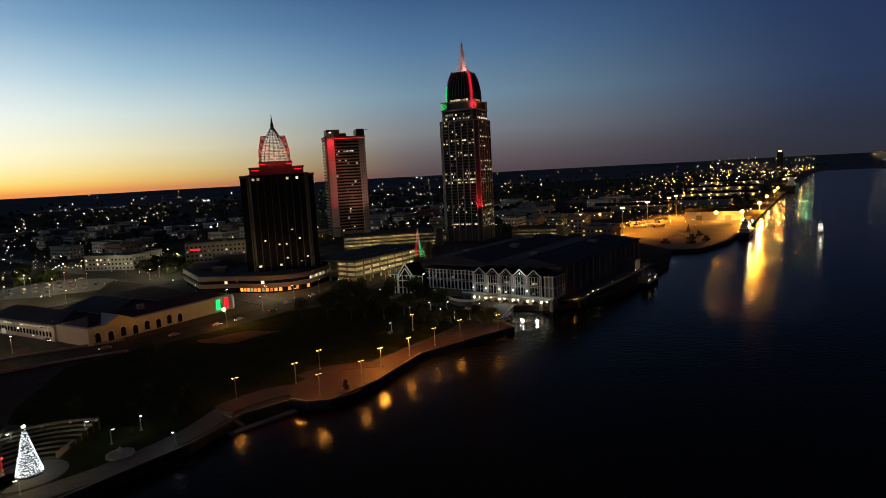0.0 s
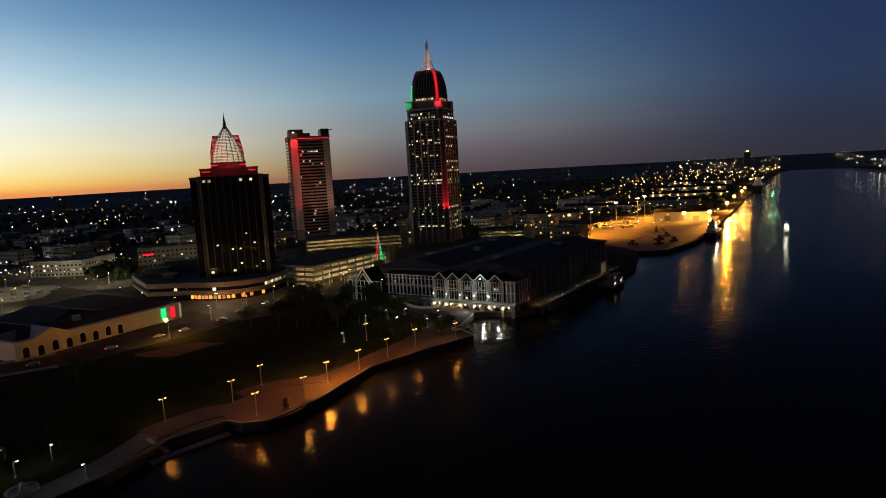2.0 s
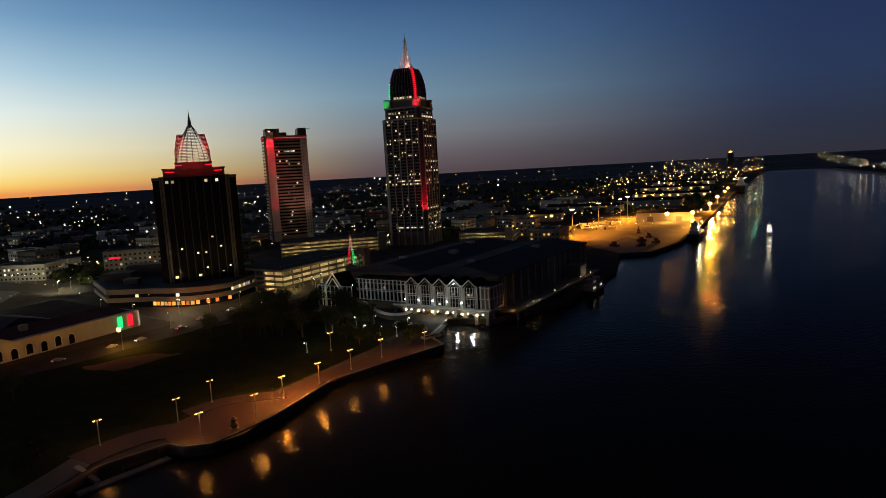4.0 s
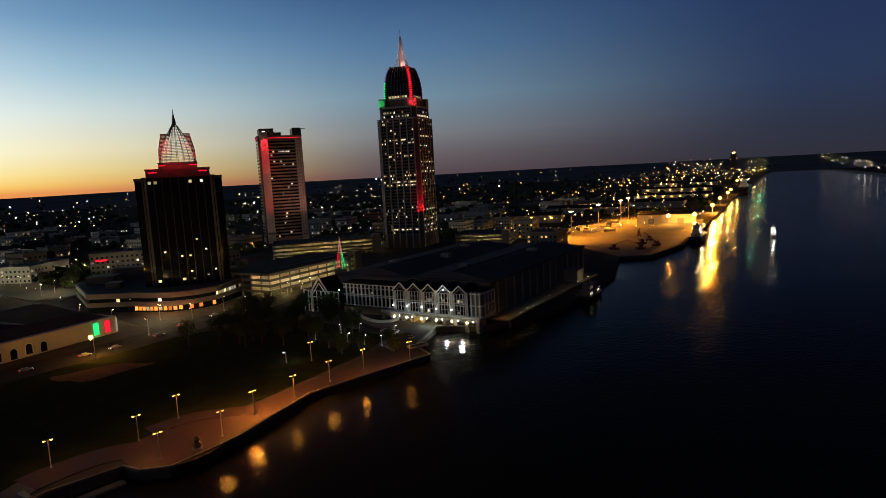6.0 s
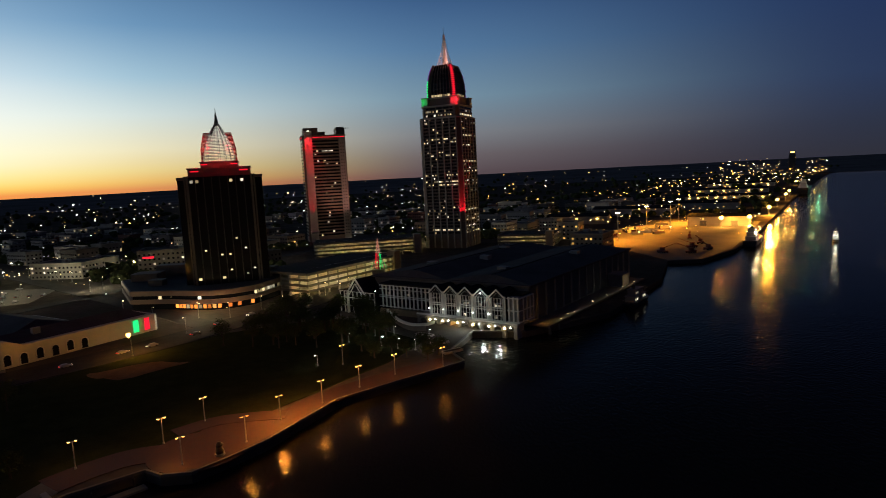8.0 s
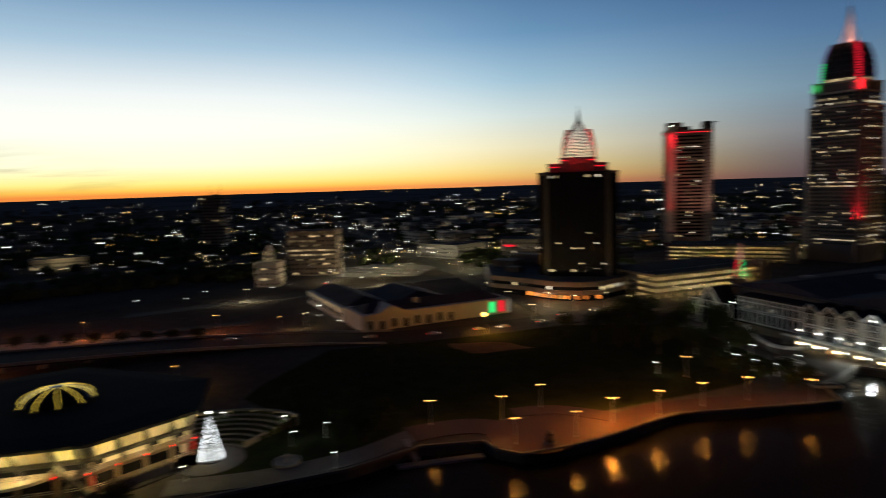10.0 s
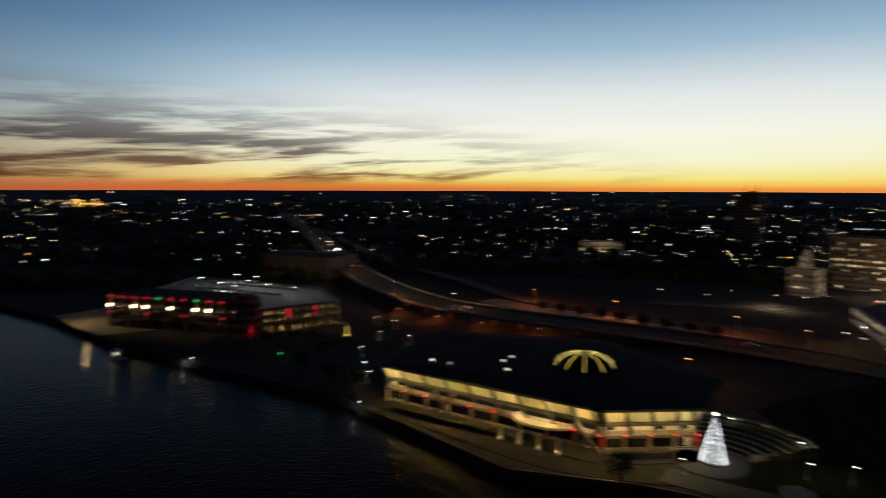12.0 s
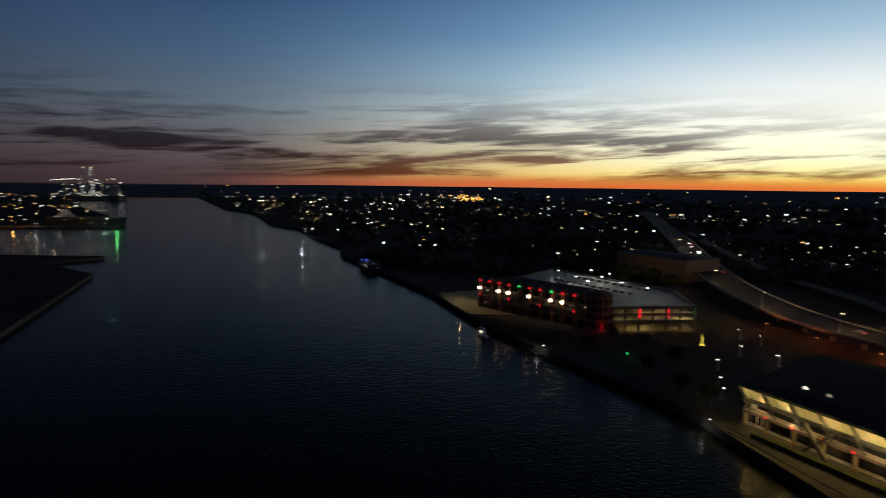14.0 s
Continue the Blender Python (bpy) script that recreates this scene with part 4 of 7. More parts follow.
    rnd = random.Random(31)
    for k in range(5):
        for z, c in ((7.2, 0.15), (12.3, 0.25)):
            for dx in (-0.8, 0.8):
                if rnd.random() < c:
                    piece("window", rnd.choice(win), t, pose(-10.4 - 7.9 * k + dx, -3.23, z))
    for x in (-47, -62, -74):
        piece("window", win[0], t, pose(x, 0.95, 12.4))
    W = t.matrix_world
    globe = mesh_of("globe_lamp", lathe([(0.1, -0.3), (0.28, -0.15), (0.28, 0.12), (0.1, 0.3)], 10), M["cool"])
    wglobe = mesh_of("arcade_lamp", lathe([(0.15, -0.5), (0.5, -0.25), (0.5, 0.2), (0.15, 0.5)], 10), M["warm"])
    # unseen outward beams, added to draw white streaks on the water
    for x in (-8, -16, -24):
        spot(W @ Vector((x, -6.8, 5.2)), W @ Vector((x, -60, 1)), 5200, COOL, 110, 0.3)
    for x in (-2.5, -10, -18, -26, -34, -41):
        piece("globe_lamp", globe, t, pose(x, -6.6, 5.0))
        # facade fill: added light without a fixture, out in front
        lamp(*(W @ Vector((x, -10.0, 9.0))), 50, (0.88, 1.0, 0.70))
        lamp(*(W @ Vector((x - 3, -6.9, 4.0))), 70, (1.0, 0.66, 0.2), 0.25)
        piece("globe_lamp", wglobe, t, pose(x - 3, -6.6, 4.6))
    for k in range(5):
        piece("globe_lamp", globe, t, pose(-14.3 - 7.9 * k, -4.4, 9.2))
    piece("globe_lamp", globe, t, pose(-18, -4.6, 17.9))
    piece("globe_lamp", globe, t, pose(-78.5, -3.9, 14.6))
    lamp(*(W @ Vector((-18, -6.2, 17.9))), 170, COOL)
    # two more added fills, for the colonnade and the pavilion
    lamp(*(W @ Vector((-70, -9, 10))), 240, (0.95, 1.0, 0.8))
    lamp(*(W @ Vector((-91, -12, 12))), 480, (0.95, 1.0, 0.8))
    for x in (-31.6, 3.0):
        lamp(*(W @ Vector((x, -3 if x < 0 else 8, 3.6))), 260, SODIUM)
    for k, y in enumerate((17, 24, 31, 52, 70, 92, 110)):
        piece("globe_lamp", mesh_of("deck_lamp", lathe([(0.05, -0.18), (0.18, 0), (0.05, 0.18)], 8), M["warm"]), t, pose(9, y, 5.0 + 0.5 * (k % 2)))
    lamp(*(W @ Vector((5.0, 10, 4.6))), 150, SODIUM)
    lamp(*(W @ Vector((10.0, 103, 6.6))), 160, WARM)
    part("river_kiosk", boxes((-1, 7, 98, 108, 3.9, 10), (-1.5, 7.5, 97.5, 108.5, 10, 10.6)), M["grey"], t, "small grey kiosk on the side terrace")


convention_hall()
bm, _ = ribbon([(-31, 338, 6.0), (-25, 318, 6.0), (-18.5, 306.5, 6.0), (-11.5, 304.5, 6.0), (-8, 308, 6.0)], 0.45, 1.1)
single("terrace_wall", bm, M["white"], "curved white rim of the hall terrace", "wall", "structure")
bm, _ = ribbon([(-30.4, 338.4, 4.9), (-24.4, 318.6, 4.9), (-18.2, 307.3, 4.9), (-11.6, 305.3, 4.9)], 0.3, 3.0)
single("terrace_base", bm, M["darkcon"], "dark curved base wall of the hall terrace", "wall", "structure")
for x, y, rz in ((-1, 271, 30), (-6, 283, 30), (-12, 297, -36)):
    p = thing("planter", x, y, GZ, rz, "raised concrete planter with dark shrubs", "planter", "planters")
    part("rim", boxes((-4, 4, -1.5, -1.2, 0, 0.8), (-4, 4, 1.2, 1.5, 0, 0.8), (-4, -3.7, -1.2, 1.2, 0, 0.8), (3.7, 4, -1.2, 1.2, 0, 0.8)), M["concrete"], p)
    part("soil", boxes((-3.7, 3.7, -1.2, 1.2, 0, 0.65)), M["ground"], p)


# ---- tall cone of red and green light strings ----
def light_cone():
    t = thing("light_tree", -40, 396, GZ, 0, "slim cone of red and green light strings on a mast", "light tree")
    part("mast", lathe([(0.3, 0), (0.15, 33)], 8), M["steel"], t)
    for k in range(12):
        a = 2 * math.pi * k / 12
        bm = bmesh.new()
        bot, top = Vector((2.5 * math.cos(a), 2.5 * math.sin(a), 15)), Vector((0.2, 0, 32.5))
        pale = bmesh.new()
        bar(bm, bot, bot.lerp(top, 0.5), 0.08)
        bar(pale, bot.lerp(top, 0.5), top, 0.12)
        part("pale_string", pale, M["redwhite"], t, "pale upper end of the light string")
        part("light_string", bm, M["red"] if math.cos(a) < 0.2 else M["green"], t)
    for k in range(8):
        a = 2 * math.pi * k / 8 + 0.3
        bm = bmesh.new()
        pts = [((2.4 + 2.0 * f) * math.cos(a), (2.4 + 2.0 * f) * math.sin(a), 16.5 + 2.4 * math.sin(math.pi * (0.15 + 0.85 * f)) - 2.0 * f) for f in np.linspace(0, 1, 7)]
        for p, q in zip(pts, pts[1:]):
            bar(bm, p, q, 0.1)
        part("light_arch", bm, M["redwhite"] if k % 2 else M["green"], t, "small arched light string at the foot")
    part("hoop", loft([ring(2.6, 14.7, 20), ring(2.6, 15.0, 20)], cap=False), M["steel"], t)
    part("platform", boxes((-3.4, 3.4, -3.4, 3.4, 0, 14.6)), M["darkcon"], t)


light_cone()


# ---- arcaded museum building with dark roofs ----
def museum():
    t = thing("museum_hall", -183, 266, GZ, 58.5, "cream stucco museum hall with arched doors and low dark roofs", "museum")
    # local x runs along the road, +y away from the river
    part("wall", boxes((0, 80, 0, 26, 0, 7.2), (0, 80, -0.25, 26.25, 7.2, 7.9)), M["stucco"], t)
    part("wall", boxes((-1, 24, 26, 92, 0, 6.6), (-1.3, 24.3, 26, 92.3, 6.6, 7.2)), M["stucco"], t)
    for x0, x1, y0, y1, z, h in ((1, 24, 28, 91, 7.2, 4.0), (2, 78, 3, 24, 7.9, 3.0), (26, 60, 27, 72, 6, 5.0)):
        if y1 - y0 > x1 - x0:
            top = [((x0 + x1) / 2 - 0.3, y0 + 5), ((x0 + x1) / 2 + 0.3, y0 + 5), ((x0 + x1) / 2 + 0.3, y1 - 5), ((x0 + x1) / 2 - 0.3, y1 - 5)]
        else:
            top = [(x0 + 6, (y0 + y1) / 2 - 0.3), (x1 - 6, (y0 + y1) / 2 - 0.3), (x1 - 6, (y0 + y1) / 2 + 0.3), (x0 + 6, (y0 + y1) / 2 + 0.3)]
        part("roof", prism([(x0, y0), (x1, y0), (x1, y1), (x0, y1)], z, z + h, None, top), M["roof"], t, "low dark hipped roof")
    part("back_wing", boxes((26, 60, 27, 72, 0, 6.2)), M["grey"], t)
    # gable over the door and arched openings
    bm = bmesh.new()
    v = [bm.verts.new(p) for p in ((6, -0.3, 7.2), (24, -0.3, 7.2), (15, -0.3, 11.2), (6, 14, 7.2), (24, 14, 7.2), (15, 14, 11.2))]
    for f in ((0, 1, 2), (0, 2, 5, 3), (1, 4, 5, 2)):
        bm.faces.new([v[i] for i in f])
    part("gable", bm, M["stucco"], t)
    pts = [(-1.3, 0.0), (1.3, 0.0)] + [(1.3 * math.cos(a), 3.0 + 1.3 * math.sin(a)) for a in np.linspace(0, math.pi, 9)]
    bm = bmesh.new()
    fr = [bm.verts.new((x, -0.12, z)) for x, z in pts]
    bk = [bm.verts.new((x, 0.1, z)) for x, z in pts]
    bm.faces.new(fr)
    for i in range(len(fr)):
        bm.faces.new((fr[i - 1], fr[i], bk[i], bk[i - 1]))
    arch = mesh_of("arched_door", bm, M["glass"])
    trim = bmesh.new()
    for (x0, z0), (x1, z1) in zip(pts[1:], pts[2:] + [pts[0]]):
        bar(trim, (x0 * 1.15, -0.18, z0 * 1.05), (x1 * 1.15, -0.18, z1 * 1.05), 0.28)
    trim = mesh_of("arch_trim", trim, M["white"])
    for k, x in enumerate((4, 10, 16, 22, 28, 34, 40, 46)):
        piece("arched_door", arch, t, pose(x, -0.02, 0.4 if k % 2 else 1.0))
        piece("arch_trim", trim, t, pose(x, -0.02, 0.4 if k % 2 else 1.0))
    # the banners are no lamps; emission stands in for their floodlighting
    part("banner", boxes((68.5, 71.0, -0.35, -0.05, 1.2, 6.8)), M["green"], t, "green banner panel with its floodlight given as own glow")
    part("banner", boxes((74.0, 76.5, -0.35, -0.05, 1.2, 6.8)), M["red"], t, "red banner panel with its floodlight given as own glow")
    part("banner", boxes((79.6, 80.2, -0.4, -0.05, 0.5, 7.0)), M["winw"], t, "white lit corner strip")
    w = mesh_of("window", boxes((-1.22, -0.96, -0.6, 0.6, 2.2, 4.4)), M["glass"])
    bulb = mesh_of("eave_light", boxes((-1.75, -1.35, -0.7, 0.7, 6.2, 6.5)), M["win"])
    for k in range(22):
        piece("window", w, t, pose(0, 29 + 2.9 * k, 0))
        if k < 18:
            piece("eave_light", bulb, t, pose(0, 28 + 3.6 * k, 0))
    part("entrance_light", boxes((-1.3, -1.0, 70, 74, 0.4, 2.8)), M["winw"], t, "bright lit entrance")
    W = t.matrix_world
    for x, wt, c in ((8, 130, SODIUM), (20, 170, SODIUM), (34, 80, SODIUM)):
        lamp(*(W @ Vector((x, -4.5, 6.8))), wt, c)
    for y in (34, 52, 70, 86):
        lamp(*(W @ Vector((-4.0, y, 6.2))), 90, (1.0, 0.86, 0.6))
    lamp(*(W @ Vector((70, -2.5, 4))), 60, GREEN)
    lamp(*(W @ Vector((75, -2.5, 4))), 60, RED)
    part("roof_unit", boxes((30, 33, 8, 10, 9, 12)), M["grey"], t)


museum()


# ---- the prow-shaped maritime museum ----
def maritime_museum():
    t = thing("maritime_museum", 0, 0, 0, 0, "maritime museum with a dark prow roof and cream-lit open galleries", "museum")
    P = [(-189.5, 69), (-139.8, 118.0), (-136, 143.5), (-156, 163), (-205, 152), (-233, 96)]
    cx, cy = -178, 128

    def inset(k):
        return [(x + k * (cx - x), y + k * (cy - y)) for x, y in P]
    part("roof", loft([[(x, y, 13.6) for x, y in P], [(x, y, 14.4) for x, y in P], [(x, y, 14.9) for x, y in inset(0.22)], [(x, y, 15.1) for x, y in inset(0.6)]]), M["metalroof"], t, "dark prow-shaped metal roof")
    part("core", prism(inset(0.12), GZ, 10.3), M["glass"], t, "dark glazed inner wall")
    part("upper_core", prism(inset(0.07), 10.3, 13.5), M["darkcon"], t)
    seg = ((Vector((-189.5, 69, 0)), Vector((-139.8, 118, 0)), 9), (Vector((-139.8, 118, 0)), Vector((-136, 143.5, 0)), 4))
    for a, b, n in seg:
        d = b - a
        L = d.length
        F = Matrix.Translation(a) @ Matrix.Rotation(math.atan2(d.y, d.x), 4, "Z")

        def fb(bm, *dims):
            bx(bm, *dims, F)
        # tall flared cream panels under the eaves, parted by dark raking struts
        for i in range(n):
            x0, x1 = L * i / n + 0.35, L * (i + 1) / n - 0.35
            bm = bmesh.new()
            q = [F @ Vector(p) for p in ((x0, 0.2, 13.5), (x1, 0.2, 13.5), (x1 + 0.3, 2.5, 10.3), (x0 + 0.3, 2.5, 10.3), (x0, 0.5, 13.5), (x1, 0.5, 13.5), (x1 + 0.3, 2.8, 10.3), (x0 + 0.3, 2.8, 10.3))]
            vs = [bm.verts.new(p) for p in q]
            for f in ((0, 1, 2, 3), (7, 6, 5, 4), (0, 4, 5, 1), (1, 5, 6, 2), (2, 6, 7, 3), (3, 7, 4, 0)):
                bm.faces.new([vs[j] for j in f])
            part("eave_panel", bm, M["stucco"], t, "cream flared eave panel")
            bm = bmesh.new()
            for e in (0.0, 0.33, 0.66, 1.0):
                xx = x0 + (x1 - x0) * e
                bar(bm, F @ Vector((xx, 0.12, 13.45)), F @ Vector((xx + 0.3, 2.4, 10.4)), 0.08)
            part("panel_batten", bm, M["tan"], t, "thin joint battens of the eave panel")
        for i in range(n + 1):
            x = min(max(L * i / n, 0.4), L - 2.4)
            bm = bmesh.new()
            bar(bm, F @ Vector((x - 0.3, -0.1, 13.7)), F @ Vector((x + 2.0, 2.1, 7.0)), 0.75)
            part("strut", bm, M["steel"], t, "dark raking steel strut")
        bm = bmesh.new()
        fb(bm, 0.3, L - 0.3, 1.0, 6.5, 9.7, 10.25)
        part("gallery_roof", bm, M["steel"], t, "dark beam over the gallery")
        bm = bmesh.new()
        fb(bm, 0.5, L - 0.3, 4.6, 4.9, 7.2, 9.7)
        part("gallery_wall", bm, M["stucco"], t, "cream gallery wall lit from above")
        for i in range(n):
            if i % 3 != 1:
                bm = bmesh.new()
                fb(bm, L * (i + 0.3) / n, L * (i + 0.75) / n, 4.5, 4.6, 7.4, 9.0)
                part("gallery_window", bm, M["glass"], t, "dark gallery window")
        bm = bmesh.new()
        fb(bm, 0.5, L - 0.3, 1.2, 7.0, 6.5, 7.2)
        part("gallery_floor", bm, M["brown"], t, "dark gallery slab")
        bm = bmesh.new()
        for z in (7.55, 7.95, 8.3):
            bar(bm, F @ Vector((0.6, 1.3, z)), F @ Vector((L - 0.4, 1.3, z)), 0.07)
        part("gallery_rail", bm, M["galv"], t, "thin steel gallery rail")
        bm = bmesh.new()
        fb(bm, -0.5, L + 0.5, -5.0, 8.0, GZ - 0.4, GZ + 0.25)
        part("forecourt", bm, M["asphalt"], t, "worn paved forecourt")
        col = mesh_of("column", lathe([(0.75, GZ), (0.75, GZ + 0.8), (0.55, GZ + 1.0), (0.55, 6.5)], 10), M["tan"])
        lampred = mesh_of("red_lamp", lathe([(0.08, 7.0), (0.2, 7.1), (0.2, 7.35), (0.08, 7.45)], 8), M["tail"])
        # red light on the corner columns, painted as a red band
        glowband = mesh_of("lit_column_band", lathe([(0.58, 4.2), (0.58, 6.4)], 10), M["deepred"])
        bay = mesh_of("window_frame", boxes((-0.06, 0.06, -0.08, 0.08, GZ + 0.3, 6.2)), M["white"])
        for i in range(n + 1):
            x = min(max(L * i / n, 0.8), L - 0.8)
            m = F @ pose(x, 1.9, 0)
            piece("column", col, t, m)
            if i:
                piece("red_lamp", lampred, t, F @ pose(x, 1.0, 0))
            if n < 5 and i in (0, n):
                piece("lit_column_band", glowband, t, m)
                q = m @ Vector((0, -1.6, 5.6))
                lamp(*q, 14, RED, 0.2)
        for i in range(n):
            bm = bmesh.new()
            fb(bm, L * i / n + 0.8, L * (i + 1) / n - 0.8, 4.9, 5.05, GZ + 0.3, 6.2)
            part("shopfront", bm, M["glass"] if n > 5 and i < 6 else M["stucco"], t, "ground floor glazing" if n > 5 and i < 6 else "cream ground floor wall")
            for f in (0.3, 0.5, 0.7):
                piece("window_frame", bay, t, F @ pose(L * (i + f) / n, 4.8, 0))
            bm = bmesh.new()
            for z in (GZ + 0.8, GZ + 1.3):
                bar(bm, F @ Vector((L * i / n + 0.9, 1.9, z)), F @ Vector((L * (i + 1) / n - 0.9, 1.9, z)), 0.1)
            part("terrace_rail", bm, M["white"], t, "white rail between the columns")
        k = max(3, n - 2)
        for i in range(k):
            p = F @ Vector((L * (i + 0.5) / k, -1.3, 10.9))
            lamp(*p, 720, (1.0, 0.72, 0.24), 0.25)
            p = F @ Vector((L * (i + 0.5) / k, 2.6, 9.3))
            lamp(*p, 420, (1.0, 0.72, 0.30), 0.25)
            p = F @ Vector((L * (i + 0.5) / k, 3.4, 5.6))
            lamp(*p, 260 if n > 5 else 320, (1.0, 0.62, 0.2), 0.25)
        if n > 5:
            bm = bmesh.new()
            fb(bm, 8, 52, -4.5, -2.8, GZ + 0.2, GZ + 1.4)
            part("hedge_bed", bm, M["leaf"], t, "dark clipped hedge in front")
            # curved balcony on four lit columns
            bal = lathe([(7.2, 6.9), (8.4, 7.2), (8.4, 7.9), (8.2, 7.9), (8.1, 7.3)], 28)
            bmesh.ops.transform(bal, matrix=F @ Matrix.Translation((L * 0.76, 1.8, 0)) @ Matrix.Diagonal((1, 0.62, 1, 1)), verts=bal.verts)
            part("balcony", bal, M["stucco"], t, "cream curved balcony")
            for dx in (-9, -3.5, 2, 7.5):
                m = F @ pose(L * 0.76 + dx, -4.6, 0)
                piece("column", col, t, m)
                piece("foot_light", mesh_of("foot_light", boxes((-0.45, 0.45, -0.3, 0.3, GZ + 0.3, GZ + 0.55)), M["win"]), t, m)
                lamp(*(m @ Vector((0, -0.9, GZ + 0.9))), 34, (1.0, 0.85, 0.4), 0.2)
            for x in (20, 63):
                bm = bmesh.new()
                bar(bm, F @ Vector((x, -0.6, 10.2)), F @ Vector((x + 7, -2.4, GZ + 1.5)), 0.9)
                bar(bm, F @ Vector((x + 7, -0.6, 10.2)), F @ Vector((x + 1, -2.4, GZ + 1.5)), 0.7)
                part("outer_stair", bm, M["darkcon"], t, "crossing flights of outside stairs")
                for s in (0, 1):
                    rail = bmesh.new()
                    bar(rail, F @ Vector((x + 7 * s, -1.6, 11.3)), F @ Vector((x + 7 - 6 * s, -3.2, GZ + 2.4)), 0.12)
                    part("stair_rail", rail, M["steel"], t)
    # low dome of yellow light ribs
    dome = part("dome", loft([ring(8.9 * math.cos(a), 14.6 + 4.25 * math.sin(a), 32, -175.5, 129.5) for a in np.linspace(0, 1.45, 8)]), M["glass"], t, "low dark glass dome ribbed with yellow light")
    for k in range(10):
        a = 2 * math.pi * k / 10 + 0.2
        bm = bmesh.new()
        pts = [(-175.5 + 9.1 * math.cos(e) * math.cos(a), 129.5 + 9.1 * math.cos(e) * math.sin(a), 14.7 + 4.4 * math.sin(e)) for e in np.linspace(0.1, 1.36, 9)]
        for p, q in zip(pts, pts[1:]):
            bar(bm, p, q, 0.14)
        part("light_rib", bm, M["yellow"], dome, "yellow tube light")
    part("dome_curb", loft([ring(9.6, 14.3, 32, -175.5, 129.5), ring(9.6, 15.2, 32, -175.5, 129.5), ring(8.8, 15.3, 32, -175.5, 129.5)]), M["metalroof"], t)
    for x, y in ((-185, 84), (-180.5, 88.5), (-180, 105), (-184, 109), (-171, 103.5), (-177, 131)):
        part("roof_light", boxes((x - 0.55, x + 0.55, y - 0.4, y + 0.4, 16.2, 16.7)), M["winw"], t, "small lit roof vent")
        part("roof_vent", boxes((x - 0.7, x + 0.7, y - 0.7, y + 0.7, 15.2, 16.2)), M["grey"], t)


maritime_museum()
bm, _ = ribbon([(-260, 15, GZ + 0.15), (-222, 42, GZ + 0.15), (-190, 66, GZ + 0.15), (-160, 88, GZ + 0.15), (-138, 106, GZ + 0.15), (-126, 128, GZ + 0.15)], 4.0, 0.4)
single("river_walk", bm, M["ground"], "worn paved river walk before the maritime museum", "pavement", "structure")


pb = thing("planter_box", -137.2, 128, GZ, 81, "dark planted box with shrubs before the museum", "planter")
part("box", boxes((-7, 7, -1.6, 1.6, 0, 2.0)), M["darkcon"], pb)
part("soil", boxes((-6.7, 6.7, -1.3, 1.3, 2.0, 2.15)), M["ground"], pb)
# ---- amphitheatre and the tree of white lights ----
def amphitheatre():
    t = thing("amphitheatre", -131, 142.5, GZ, 0, "terraced grass amphitheatre with softly lit rims", "amphitheatre")
    angs = np.linspace(radians(84), radians(172), 18)
    for k in range(7):
        r0, r1, h = 9.5 + 2.5 * k, 12.0 + 2.5 * k, 0.35 + 0.42 * k
        pts = [(r1 * math.cos(a), r1 * math.sin(a)) for a in angs] + [(r0 * math.cos(a), r0 * math.sin(a)) for a in angs[::-1]]
        part("terrace", prism(pts, 0, h), M["grass"], t)
        pts = [((r0 + 0.35) * math.cos(a), (r0 + 0.35) * math.sin(a)) for a in angs] + [((r0 - 0.05) * math.cos(a), (r0 - 0.05) * math.sin(a)) for a in angs[::-1]]
        part("seat_wall", prism(pts, 0, h + 0.06), M["darkcon"], t)
    pts = [(27.7 * math.cos(a), 27.7 * math.sin(a)) for a in angs] + [(27.0 * math.cos(a), 27.0 * math.sin(a)) for a in angs[::-1]]
    part("rim_wall", prism(pts, 0, 3.5), M["darkcon"], t, "pale curved rim wall")
    part("end_wall", prism([(1.0, 9.5), (1.5, 9.5), (1.5, 27.2), (1.0, 27.2)], 0, 1.6), M["tan"], t, "pale sloping end wall lit from below")
    bm = bmesh.new()
    for a in angs[::3]:
        bx(bm, 26.2 * math.cos(a) - 0.2, 26.2 * math.cos(a) + 0.2, 26.2 * math.sin(a) - 0.2, 26.2 * math.sin(a) + 0.2, 3.0, 3.4)
    part("rim_light", bm, M["win"], t, "small warm lights under the rim")
    for a in angs[1::4]:
        lamp(-131 + 25.6 * math.cos(a), 142.5 + 25.6 * math.sin(a), GZ + 4.4, 26, (1.0, 0.86, 0.45), 0.2)
    lamp(-128.6, 154, GZ + 1.5, 14, (1.0, 0.86, 0.45), 0.2)
    lamp(-128.6, 162, GZ + 2.0, 14, (1.0, 0.86, 0.45), 0.2)
    part("stage", lathe([(8.5, 0), (8.5, 0.25)], 36), M["darkcon"], t)


amphitheatre()


